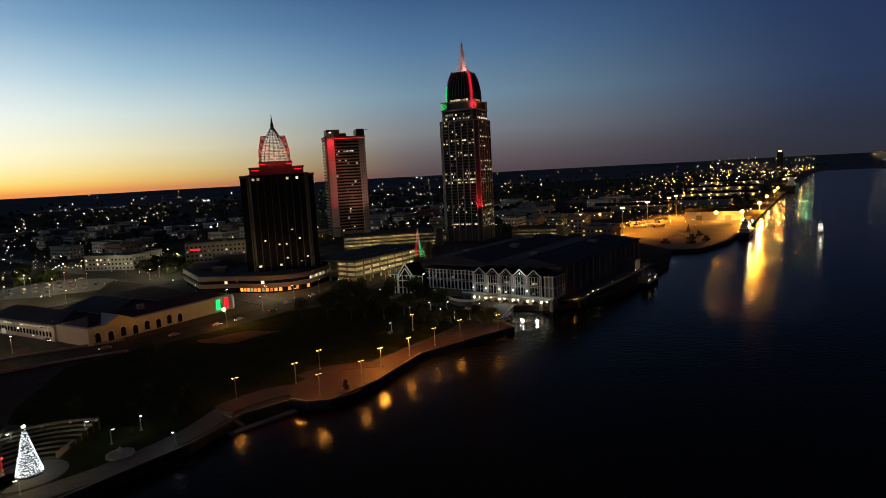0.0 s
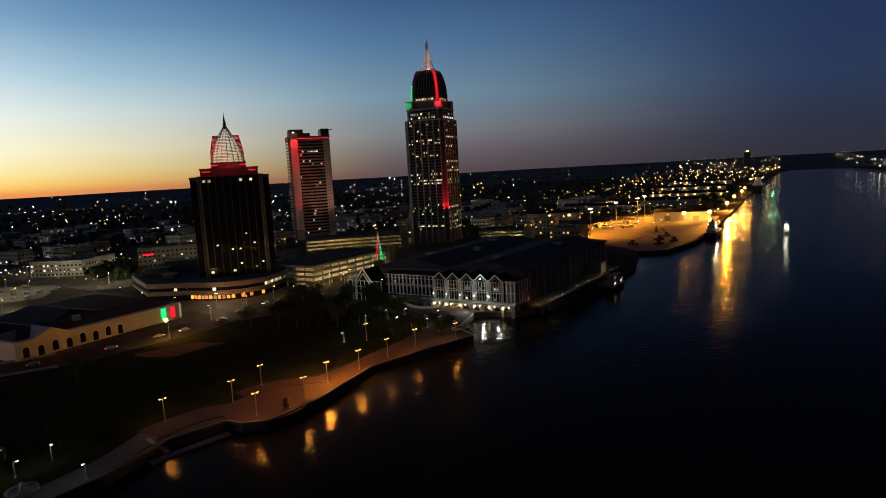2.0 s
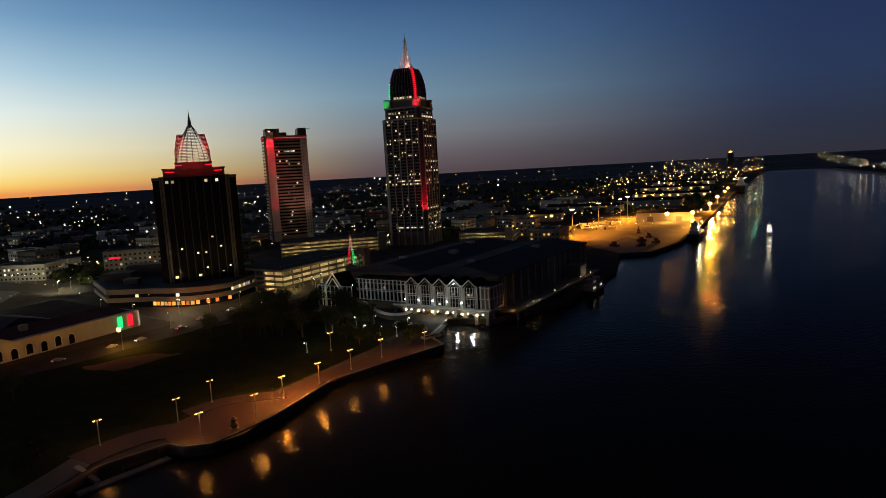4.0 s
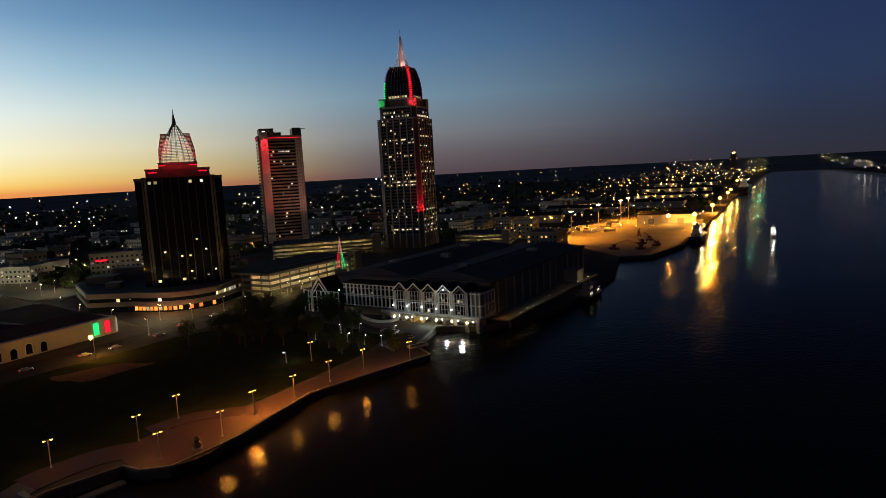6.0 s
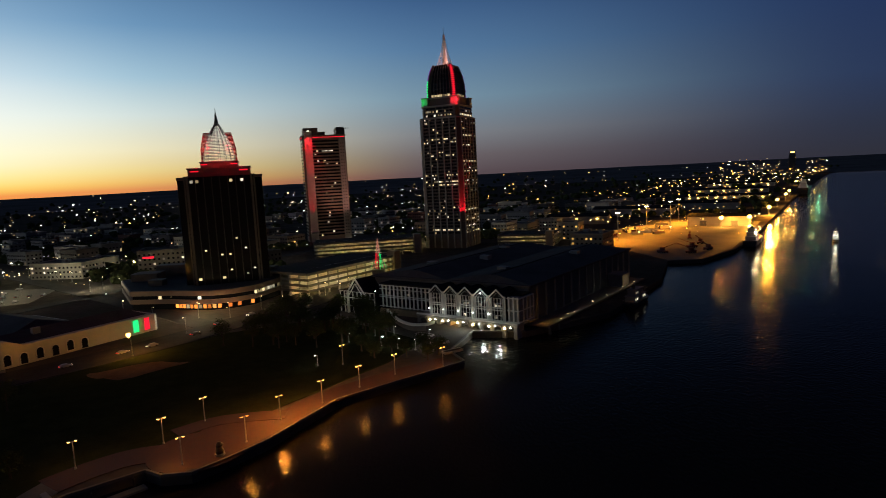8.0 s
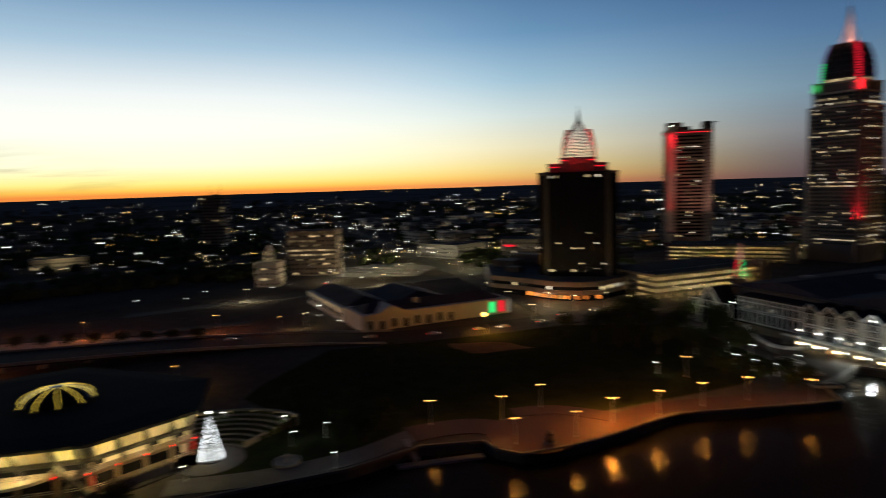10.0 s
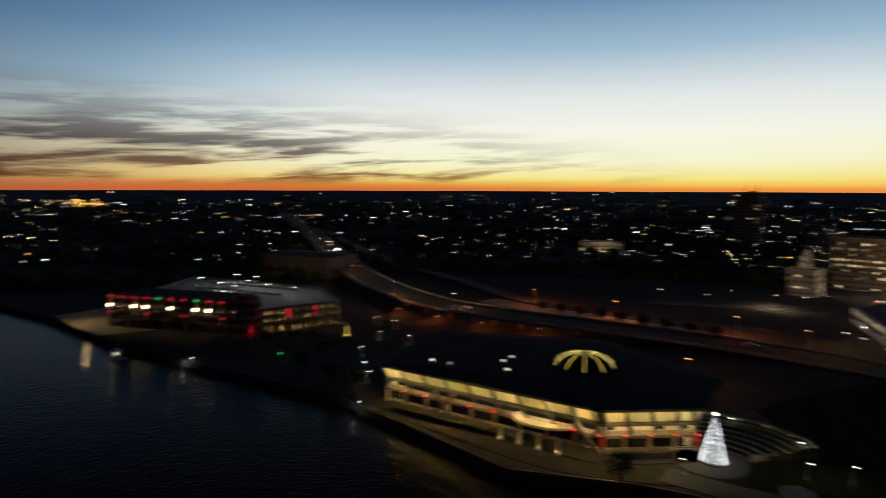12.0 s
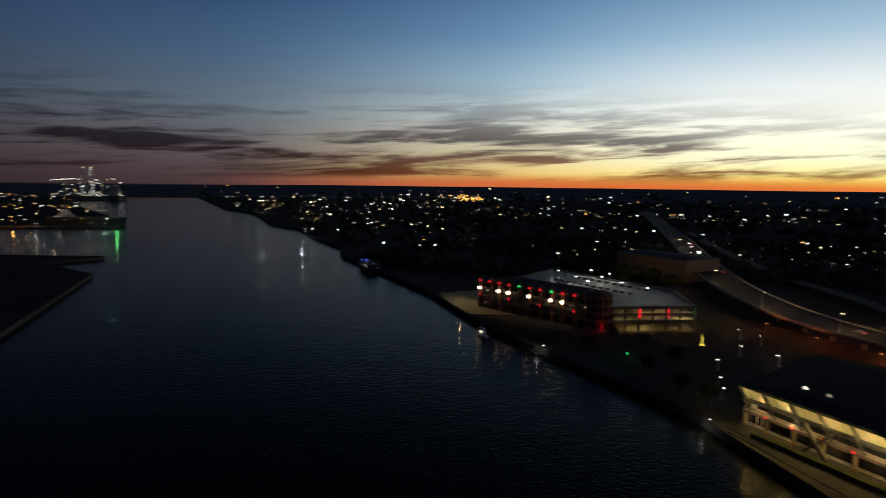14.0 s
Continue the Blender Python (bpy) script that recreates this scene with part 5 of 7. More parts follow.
def white_tree():
    t = thing("christmas_tree", -131, 143, GZ + 0.25, 0, "tall cone tree covered with dense white fairy lights", "christmas tree")
    part("foliage", lathe([(2.75, 0.5), (2.6, 0.8), (0.15, 11.6)], 20), M["leaf"], t, "dark green cone beneath the lights")
    part("base", lathe([(3.0, 0), (3.0, 0.4), (2.6, 0.5)], 20), M["darkcon"], t)
    rnd = random.Random(3)
    bm = bmesh.new()
    for i in range(2600):
        z = 0.5 + 11.1 * (1 - math.sqrt(rnd.random()))
        r = 2.75 * (1 - (z - 0.5) / 11.3) + 0.1 + rnd.uniform(0, 0.14)
        a = rnd.uniform(0, 2 * math.pi)
        s = rnd.uniform(0.04, 0.085)
        x, y = r * math.cos(a), r * math.sin(a)
        v = [bm.verts.new(p) for p in ((x, y, z + s), (x + s, y - s, z - s), (x - s, y - s, z - s), (x, y + s, z - s))]
        for f in ((0, 1, 2), (0, 2, 3), (0, 3, 1), (1, 3, 2)):
            bm.faces.new([v[j] for j in f])
    tagged(part("fairy_lights", bm, M["bulbs"], t, "dense white fairy lights"), kind="stuff")
    star = bmesh.new()
    for k in range(5):
        a = k * 2 * math.pi / 5
        bar(star, (0, 0, 12.1), (0.3 * math.cos(a), 0.3 * math.cos(a), 12.1 + 0.42 * math.sin(a)), 0.14)
    part("star", star, M["cool"], t, "white star")
    lamp(-127.5, 139.5, GZ + 5, 22, COOL, 0.8)


white_tree()
fount = thing("fountain", -113, 151, GZ, 0, "round stone fountain basin in the park", "fountain")
part("basin", loft([ring(3.4, 0, 24), ring(3.4, 0.7, 24), ring(3.0, 0.7, 24), ring(2.9, 0.3, 24)]), M["concrete"], fount)
part("jet", lathe([(0.5, 0.3), (0.35, 1.4), (0.9, 1.6), (0.15, 2.4)], 12), M["stone"], fount)
sc = thing("sculpture", -60.5, 191, GZ + 0.2, 20, "dark bronze abstract sculpture on the brick plaza", "sculpture")
part("plinth", lathe([(1.3, 0), (1.2, 0.5)], 14), M["darkcon"], sc)
part("form", loft([ring(0.9, 0.5, 9), ring(1.15, 1.2, 9, 0.1), ring(0.7, 2.1, 9, -0.1, 0.1), ring(0.95, 2.8, 9, 0.1), ring(0.3, 3.5, 9)]), M["bronze"], sc)
dock = thing("floating_dock", -82.5, 173.5, 0, 45, "low pale floating dock with a gangway", "dock")
part("float", boxes((-11, 11, -1.2, 1.2, -0.2, 0.55)), M["concrete"], dock)
gw = bmesh.new()
bar(gw, (-6, 1.0, 0.7), (-7.5, 9.5, GZ + 0.2), 1.2)
part("gangway", gw, M["galv"], dock)
for x in (-9, 0, 9):
    part("mooring_pile", lathe([(0.25, -2), (0.25, 2.6), (0.05, 2.9)], 8, x, 1.5), M["steel"], dock)


# ---- the river terminal's parking deck ----
def terminal():
    t = thing("terminal_garage", 0, 0, 0, 0, "open river terminal garage hung with red and green lights", "parking garage")
    P = [(-289, 19), (-322, -47), (-408, -24), (-350, 52), (-309, 60)]
    cx, cy = -340, 10

    def inset(k):
        return [(x + k * (cx - x), y + k * (cy - y)) for x, y in P]
    for z in (6.4, 9.6, 12.8):
        part("deck", prism(P, z - 0.4, z), M["concrete"], t)
        if z < 12:
            part("inner_wall", prism(inset(0.35), z, z + 2.8), M["stucco"], t)
    for a, b in zip(P, P[1:] + P[:1]):
        for z in (6.4, 9.6, 12.8):
            bm = bmesh.new()
            bar(bm, (*a, z + 0.35), (*b, z + 0.35), 1.2)
            part("parapet", bm, M["darkcon"], t)
        n = 7
        for k in range(n):
            x, y = a[0] + (b[0] - a[0]) * k / n, a[1] + (b[1] - a[1]) * k / n
            bm = bmesh.new()
            bx(bm, x - 0.5, x + 0.5, y - 0.5, y + 0.5, GZ, 13)
            part("column", bm, M["darkcon"], t)
    tube = mesh_of("tube_light", boxes((-1.2, 1.2, -0.15, 0.15, -0.12, 0)), M["deck"])
    for z in (6.0, 9.2, 12.4):
        for k in range(8):
            f = (k + 0.5) / 8
            piece("tube_light", tube, t, pose(-293 - 20 * f, 22 + 38 * f, z))
    # riverside gables with coloured stars and amber lanterns
    a, b = Vector((-289, 19, 0)), Vector((-322, -47, 0))
    d = (b - a).normalized()
    rz = math.degrees(math.atan2(d.y, d.x))
    L = (b - a).length
    n = 11
    star = [mesh_of("coloured_star", prism([(-0.7, 0), (-0.4, 0), (0, 0.75), (0.4, 0), (0.7, 0), (0.2, 1.15), (-0.2, 1.15)], -0.1, 0.1), M[c]) for c in ("red", "green")]
    lan = mesh_of("lantern", lathe([(0.3, -0.8), (0.7, -0.2), (0.6, 0.5), (0.1, 0.8)], 8), M["warm"])
    rb = mesh_of("red_lantern", lathe([(0.2, -0.5), (0.4, 0), (0.2, 0.5)], 8), M["red"])
    pil = mesh_of("facade_pier", boxes((-0.7, 0.7, -0.3, 1.6, GZ, 17.0)), M["redbrick"])
    for k in range(n):
        m = Matrix.Translation(a + d * (L * (k + 0.7) / n)) @ Matrix.Rotation(radians(rz), 4, "Z")
        piece("facade_pier", pil, t, m)
        bm = bmesh.new()
        for s in (-1, 1):
            bar(bm, m @ Vector((s * 2.4, 1.2, 17.0)), m @ Vector((0, 1.2, 19.2)), 0.5)
        part("gable_frame", bm, M["redbrick"], t)
        piece("coloured_star", star[1 if k in (3, 6) else 0], t, m @ pose(0, 1.9, 16.8, 90, 0, 0))
        if k % 5 in (0, 2, 3):
            piece("lantern", lan, t, m @ pose(0, 2.4, 13.2))
            p = m @ Vector((0, 3.6, 13.2))
            lamp(p.x, p.y, p.z, 60, (1.0, 0.72, 0.32), 0.3) if k % 2 == 0 else None
        if k % 3 == 1:
            piece("red_lantern", rb, t, m @ pose(0, 2.2, 9.8))
    part("corner_tower", lathe([(6.2, GZ), (6.2, 18.2), (6.6, 18.3), (6.6, 18.9), (4.5, 20.2), (0.3, 21.0)], 24, -291, 19), M["redbrick"], t, "round dark brick corner tower")
    for k in range(8):
        ang = radians(-60 + 25 * k)
        for z in (4.5, 8.3, 12.0, 15.4):
            piece("tower_window", mesh_of("tower_window", boxes((-0.7, 0.7, -0.1, 0.1, 0, 2.0)), M["glass"]), t, pose(-291 + 6.25 * math.cos(ang), 19 + 6.25 * math.sin(ang), z, 0, 0, math.degrees(ang) + 90))
    lamp(-284.5, 21.5, 5.5, 130, RED, 0.3)
    for x, y, c in ((-297, 37, "red"), (-303.5, 49, "red"), (-309.2, 60.2, "green")):
        part("light_column", boxes((x - 0.3, x + 0.45, y - 0.35, y + 0.35, 8.4 if c == "red" else 9.4, 12.6)), M[c], t, c + " light column")
    for x, y in ((-373, -14), (-352, -0.5), (-358, 13), (-341.5, 25), (-328, 38.5), (-384, 4), (-372, 16), (-338, 8)):
        mast = part("deck_mast", lathe([(0.2, 12.8), (0.1, 17.4)], 6, x, y), M["galv"], t)
        part("mast_lamp", boxes((x - 0.5, x + 0.5, y - 0.3, y + 0.3, 17.4, 17.7)), M["cool"], mast)
        lamp(x, y, 16.6, 900, (1.0, 0.97, 0.86), 0.3)
    # rows of parked barriers and a dark stair house on the top deck
    block = mesh_of("deck_barrier", boxes((-1.3, 1.3, -0.5, 0.5, 0, 1.1)), M["steel"])
    for x0, y0, x1, y1 in ((-385, -12, -345, 42), (-366, -14, -330, 34)):
        for j in range(12):
            piece("deck_barrier", block, t, pose(x0 + (x1 - x0) * j / 12, y0 + (y1 - y0) * j / 12, 12.8, 0, 0, math.degrees(math.atan2(y1 - y0, x1 - x0))))
    wing = [(-291, 17), (-321, -45), (-346, -38), (-314, 22)]
    part("front_wing", prism([(x + 0.04 * (-318 - x), y + 0.04 * (-11 - y)) for x, y in wing], 13.2, 16.6), M["brown"], t, "dark upper storey along the river")
    part("wing_roof", prism(wing, 16.6, 17.1, None, [(x + 0.1 * (-318 - x), y + 0.1 * (-11 - y)) for x, y in wing]), M["metalroof"], t, "dark low roof over the river side of the deck")
    bay = mesh_of("bay_window", boxes((-1.2, 1.2, -0.1, 0.1, 0, 2.2)), M["glass"])
    for j in range(10):
        q = a + d * (L * (j + 1.2) / n)
        piece("bay_window", bay, t, Matrix.Translation((q.x, q.y, 13.6)) @ Matrix.Rotation(radians(rz), 4, "Z") @ pose(0, 0.6, 0))
        if j % 2:
            sill = bmesh.new()
            bar(sill, (q.x, q.y, 12.0), (q.x - 6, q.y + 2.6, 12.0), 0.25)
            part("bay_light", sill, M["winw"], t, "amber light behind the open bays")


terminal()
lamp(-328, -60, 9, 1500, (1.0, 0.72, 0.3), 0.4)
single("terminal_apron", prism([(-300, -46), (-322, -64), (-352, -82), (-372, -62), (-352, -42), (-322, -48), (-308, -24)], GZ - 0.3, GZ + 0.1), M["tan"], "pale bare apron beside the terminal", "pavement", "structure")

candle = thing("light_ornament", -277.6, 62.8, GZ, 0, "tall yellow light ornament on a round foot", "ornament")
part("foot", lathe([(1.3, 0), (1.3, 0.5), (0.5, 0.7)], 12), M["darkcon"], candle)
part("flame", lathe([(1.0, 0.7), (0.9, 1.0), (0.25, 1.3), (0.2, 4.2), (0.03, 5.2)], 10), M["yellow"], candle, "glowing yellow column")
pin = thing("green_lamp", -244.5, 35.6, GZ, 0, "short post with a green lamp by the shore", "lamp")
part("post", lathe([(0.12, 0), (0.1, 2.2)], 8), M["steel"], pin)
part("bulb", lathe([(0.08, 2.2), (0.25, 2.4), (0.25, 2.9), (0.08, 3.1)], 10), M["green"], pin, "green glowing bulb")
lamp(-244.5, 35.6, GZ + 4.2, 40, GREEN, 0.3)


# ---- trees ----
def tree_mesh(seed, h, spread):
    rnd = random.Random(seed)
    trunk = bmesh.new()
    lathe([(0.34, 0), (0.25, h * 0.2), (0.18, h * 0.45), (0.05, h * 0.85)], 7, bm=trunk)
    tips = []
    for k in range(9):
        a, z = rnd.uniform(0, 6.28), h * rnd.uniform(0.28, 0.6)
        q = Vector((spread * 0.7 * math.cos(a), spread * 0.7 * math.sin(a), z + h * rnd.uniform(0.1, 0.3)))
        bar(trunk, (0, 0, z), q, 0.13)
        tips.append(q)
    tips += [Vector((rnd.gauss(0, spread * 0.4), rnd.gauss(0, spread * 0.4), h * rnd.uniform(0.55, 0.95))) for _ in range(10)]
    crown = bmesh.new()
    for i in range(1100):
        c = rnd.choice(tips)
        p = c + Vector((rnd.gauss(0, 0.9), rnd.gauss(0, 0.9), rnd.gauss(0, 0.65)))
        u, w = Vector((rnd.gauss(0, 1), rnd.gauss(0, 1), rnd.gauss(0, 0.6))).normalized(), Vector((rnd.gauss(0, 1), rnd.gauss(0, 1), rnd.gauss(0, 1))).normalized()
        s = rnd.uniform(0.18, 0.42)
        crown.faces.new([crown.verts.new(p + a) for a in (u * s, w * s * 0.6, -u * s, -w * s * 0.6)])
    return trunk, crown


TREES = []
for k, (h, s) in enumerate(((11, 3.6), (9, 3.2), (7, 2.4))):
    a, b = tree_mesh(50 + k, h, s)
    t = thing("oak_tree", 0, 0, -500, 0, "dark leafy park tree in the dusk", "tree", "park trees")
    part("trunk", a, M["bark"], t)
    part("crown", b, M["leaf"], t)
    TREES.append(t)
rnd = random.Random(77)
spots = []
for i in range(52):
    spots.append((rnd.uniform(-84, -26), rnd.uniform(284, 352), rnd.choice((0, 0, 1))))
for i in range(9):
    f = rnd.random()
    spots.append((-150 + 62 * f + rnd.uniform(-8, 8), 232 + 78 * f + rnd.uniform(-9, 9), rnd.choice((0, 1))))
for i in range(9):
    spots.append((-312 + 9 * i, 168 + 6.6 * i, 2))
for x, y in ((-30, 268), (-24, 274), (-18, 268), (-12, 276), (-6, 268), (-36, 278), (-10, 262), (-118, 176), (-108, 184), (-122, 186), (-140, 180), (-104, 170), (-204, 62), (-212, 54), (-126, 116), (-230, 44), (-252, 20), (-262, 40), (-270, 28), (-246, 52)):
    spots.append((x, y, 2))
spots = [(x, y, k) for x, y, k in spots if (x + 121) ** 2 + (y - 279) ** 2 > 30 ** 2 and not (((x + 45) ** 2 + (y - 394) ** 2) < 90) and not (0.586 * (x - 29.5) + 0.81 * (y - 296.5) > -6 and -0.81 * (x - 29.5) + 0.586 * (y - 296.5) < 118)]
used = set()
for x, y, k in spots:
    m = pose(x, y, GZ + 0.05, 0, 0, rnd.uniform(0, 360))
    if k in used:
        copy_thing(TREES[k], m)
    else:
        TREES[k].matrix_world = m
        used.add(k)


# ---- the port ----
high_mast = thing("high_mast", 0, 0, GZ, 0, "tall steel mast with sodium floodlights over the port yard", "light mast", "port masts")
part("pole", lathe([(0.5, 0), (0.2, 26)], 8), M["galv"], high_mast)
part("crown_ring", loft([ring(1.5, 25.4, 12), ring(1.5, 25.8, 12), ring(1.1, 25.8, 12)]), M["steel"], high_mast)
for k in range(6):
    part("floodlight", boxes((-0.5, 0.5, -0.4, 0.4, 24.6, 25.4)), M["warm"], high_mast).matrix_local = pose(0, 0, 0, 0, 0, 60 * k) @ pose(1.4, 0, 0)
for i, (x, y) in enumerate(((151, 584), (197, 647), (240, 700), (262, 735), (185, 545))[:4]):
    if i:
        copy_thing(high_mast, pose(x, y, GZ, 0, 0, 20 * i))
    else:
        high_mast.matrix_world = pose(x, y, GZ)
    spot((x, y, GZ + 24), (x + 5, y - 4, GZ), 330000, (1.0, 0.335, 0.02), 150, 0.8)


def shed(x, y, rz, w, d, h, label, mat="concrete", doors=2, lights=0):
    t = thing("warehouse", x, y, GZ, rz, label, "warehouse", "port sheds")
    part("wall", boxes((-w / 2, w / 2, -d / 2, d / 2, 0, h)), M[mat], t)
    bm = bmesh.new()
    v = [bm.verts.new(p) for p in ((-w / 2 - 0.5, -d / 2 - 0.6, h), (w / 2 + 0.5, -d / 2 - 0.6, h), (w / 2 + 0.5, 0, h + d * 0.09), (-w / 2 - 0.5, 0, h + d * 0.09), (w / 2 + 0.5, d / 2 + 0.6, h), (-w / 2 - 0.5, d / 2 + 0.6, h))]
    for f in ((0, 1, 2, 3), (3, 2, 4, 5), (0, 3, 5), (1, 4, 2)):
        bm.faces.new([v[i] for i in f])
    part("roof", bm, M["metalroof"], t)
    for k in range(doors):
        xx = -w / 2 + w * (k + 0.5) / doors
        part("door", boxes((xx - 3, xx + 3, -d / 2 - 0.12, -d / 2 + 0.1, 0, h * 0.55)), M["grey"], t, "grey roller door")
    for k in range(lights):
        xx = -w / 2 + w * (k + 0.5) / lights
        part("wall_lamp", boxes((xx - 1.3, xx + 1.3, -d / 2 - 1.3, -d / 2 - 0.1, h * 0.6, h * 0.6 + 1.6)), M["sodium"], t)
    return t


shed(283, 680, -28, 58, 30, 9.5, "pale port warehouse under sodium floodlights", "stucco", 2)
for x, y, w, n in ((455, 1040, 120, 9), (360, 900, 90, 0), (250, 860, 100, 0), (560, 1250, 130, 6), (700, 1500, 140, 5), (160, 780, 70, 3)):
    shed(x, y, -30 if w > 80 else -20, w, 34, 9, "long low port transit shed", "grey", 4, n)
quay_lamp = thing("quay_lamp", 0, 0, GZ, 0, "tall sodium lamp on the port quay with its glare modelled as a globe", "street lamp", "port quay lamps")
part("pole", lathe([(0.4, 0), (0.4, 0.8), (0.2, 1.0), (0.14, 9.0)], 8), M["galv"], quay_lamp)
part("bracket", boxes((-0.8, 0.8, -0.1, 0.1, 8.6, 8.8)), M["steel"], quay_lamp)
# lamp glare built as a globe far larger than the real head
part("globe", lathe([(0.4, 7.4), (1.6, 8.0), (2.3, 9.4), (1.6, 10.8), (0.4, 11.4)], 14), M["sodium"], quay_lamp, "sodium head swollen to the size of its glare")
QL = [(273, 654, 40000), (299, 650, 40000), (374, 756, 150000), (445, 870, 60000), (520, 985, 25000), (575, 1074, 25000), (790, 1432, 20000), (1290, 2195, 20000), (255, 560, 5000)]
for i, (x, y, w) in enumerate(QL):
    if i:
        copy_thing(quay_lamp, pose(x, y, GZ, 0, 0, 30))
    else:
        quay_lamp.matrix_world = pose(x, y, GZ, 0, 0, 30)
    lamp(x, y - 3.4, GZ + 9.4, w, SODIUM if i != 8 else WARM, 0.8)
# beams added at two quay lamps to lengthen their streaks on the river
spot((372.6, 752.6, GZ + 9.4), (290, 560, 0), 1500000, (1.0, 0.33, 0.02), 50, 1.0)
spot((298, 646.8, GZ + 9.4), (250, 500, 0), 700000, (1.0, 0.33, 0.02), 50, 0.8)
# yard machines and stacked cargo
rnd = random.Random(9)


def container(x, y, rz, z, mat):
    t = thing("container", x, y, z, rz, "steel shipping container standing in the port yard", "container", "port containers")
    part("shell", boxes((-6, 6, -1.2, 1.2, 0, 2.6)), M[mat], t)
    rib = mesh_of("corner_post", boxes((-0.12, 0.12, -1.26, 1.26, 0, 2.64)), M["steel"])
    for xx in (-5.95, 5.95):
        piece("corner_post", rib, t, pose(xx, 0, 0))
    part("door_bar", boxes((6.0, 6.08, -0.5, -0.4, 0.2, 2.4), (6.0, 6.08, 0.4, 0.5, 0.2, 2.4)), M["galv"], t)


for i in range(24):
    f, g = rnd.random(), rnd.random()
    container(130 + 55 * f + 70 * g, 612 + 60 * f * g + 60 * f, rnd.choice((-30, 60, 20)), GZ + 0.1, rnd.choice(("stucco", "rust", "white", "grey")))


def yard_crane(x, y, rz):
    t = thing("mobile_crane", x, y, GZ, rz, "mobile yard crane with a raking lattice boom", "crane", "port machines")
    part("carrier", boxes((-4, 4, -1.4, 1.4, 0.9, 2.0)), M["rust"], t)
    part("cab", boxes((-1.2, 1.4, -1.2, 1.2, 2.0, 4.2)), M["rust"], t)
    bm = bmesh.new()
    for s in (-0.5, 0.5):
        bar(bm, (0, s, 3.6), (-13, s * 0.4, 8.5), 0.22)
        for k in range(10):
            bar(bm, (-1.3 * k, s, 3.6 + 0.49 * k), (-1.3 * (k + 1), -s, 3.6 + 0.49 * (k + 1)), 0.1)
    part("boom", bm, M["rust"], t)
    wh = mesh_of("wheel", lathe([(0.3, -0.25), (0.55, -0.2), (0.55, 0.2), (0.3, 0.25)], 12), M["rubber"])
    for xx in (-3, -1, 1.2, 3):
        for yy in (-1.35, 1.35):
            piece("wheel", wh, t, pose(xx, yy, 0.55, 90, 0, 0))


for x, y, r in ((178, 492, 20), (196, 505, 35), (205, 540, 50), (190, 520, 10), (210, 575, 70), (160, 500, 120)):
    yard_crane(x, y, r)


# ---- vessels ----
def vessel(name, label, x, y, rz, L, B, H, house=0.3, tiers=2, mats=("hull", "white"), lights=6, mast=6.0, lampmat="cool"):
    t = thing(name, x, y, 0, rz, label, "boat" if L < 45 else "ship")
    plan = [(-L / 2, -B / 2 * 0.9), (L * 0.25, -B / 2), (L * 0.42, -B * 0.3), (L / 2, 0), (L * 0.42, B * 0.3), (L * 0.25, B / 2), (-L / 2, B / 2 * 0.9)]
    low = [(px * 0.95, py * 0.8) for px, py in plan]
    part("hull", prism(low, -1.0, H, None, plan), M[mats[0]], t)
    part("bulwark", prism([(px * 1.005, py * 1.02) for px, py in plan], H, H + 0.12 * B), M[mats[0]], t)
    z, w, l = H + 0.1 * B, B * 0.7, L * house
    x0 = -L * 0.38
    for k in range(tiers):
        part("deckhouse", boxes((x0, x0 + l, -w / 2, w / 2, z, z + 2.7), (x0 - 0.4, x0 + l + 0.4, -w / 2 - 0.3, w / 2 + 0.3, z + 2.7, z + 2.95)), M[mats[1]], t)
        n = max(3, int(l / 2.2))
        pane = mesh_of("window", boxes((-0.5, 0.5, -0.05, 0.05, 0.9, 1.9)), M["winw"])
        for j in range(n):
            for s in (-1, 1):
                if rnd.random() < 0.6:
                    piece("window", pane, t, pose(x0 + l * (j + 0.5) / n, s * (w / 2 + 0.03), z))
        z, w, x0, l = z + 2.95, w * 0.82, x0 + l * 0.12, l * 0.72
    part("mast", lathe([(0.15, z), (0.06, z + mast)], 6, x0 + l / 2), M["galv"], t)
    part("funnel", lathe([(B * 0.1, z - 1), (B * 0.09, z + 2)], 10, x0 + l * 0.25), M[mats[0]], t)
    gl = mesh_of("deck_lamp", lathe([(0.05, -0.25), (0.3, 0), (0.05, 0.25)], 8), M[lampmat])
    for k in range(lights):
        piece("deck_lamp", gl, t, pose(-L * 0.45 + L * 0.9 * rnd.random(), rnd.choice((-1, 1)) * B * 0.3, z - rnd.uniform(0.5, 4)))
    rail = bmesh.new()
    for s in (-1, 1):
        bar(rail, (-L * 0.45, s * B * 0.42, H + 0.12 * B + 0.9), (L * 0.3, s * B * 0.45, H + 0.12 * B + 0.9), 0.06)
    part("rail", rail, M["galv"], t)
    return t


vessel("river_boat", "small white workboat with bright deck lamps on the river", 309, 532, 240, 13, 4.6, 1.2, 0.45, 2, lights=5, mast=3)
lamp(306, 527, 5.5, 1300, COOL, 0.6)
lamp(309, 532, 8.8, 500, WARM, 0.6)
vessel("moored_ship", "grey moored ship with a lit deckhouse at the port quay", 250, 545, 57, 46, 11, 3.5, 0.45, 3, ("hull", "grey"), 34, 8, "warm")
lamp(247, 534, 9, 6000, (1, 0.85, 0.55), 0.6)
vessel("cargo_ship", "dark cargo ship with green deck lamps far along the quay", 668, 1190, 57, 130, 20, 9, 0.2, 5, ("hull", "white"), 20, 12, "warm")
lamp(690, 1180, 16, 9000, (0.1, 1.0, 0.5), 0.8)
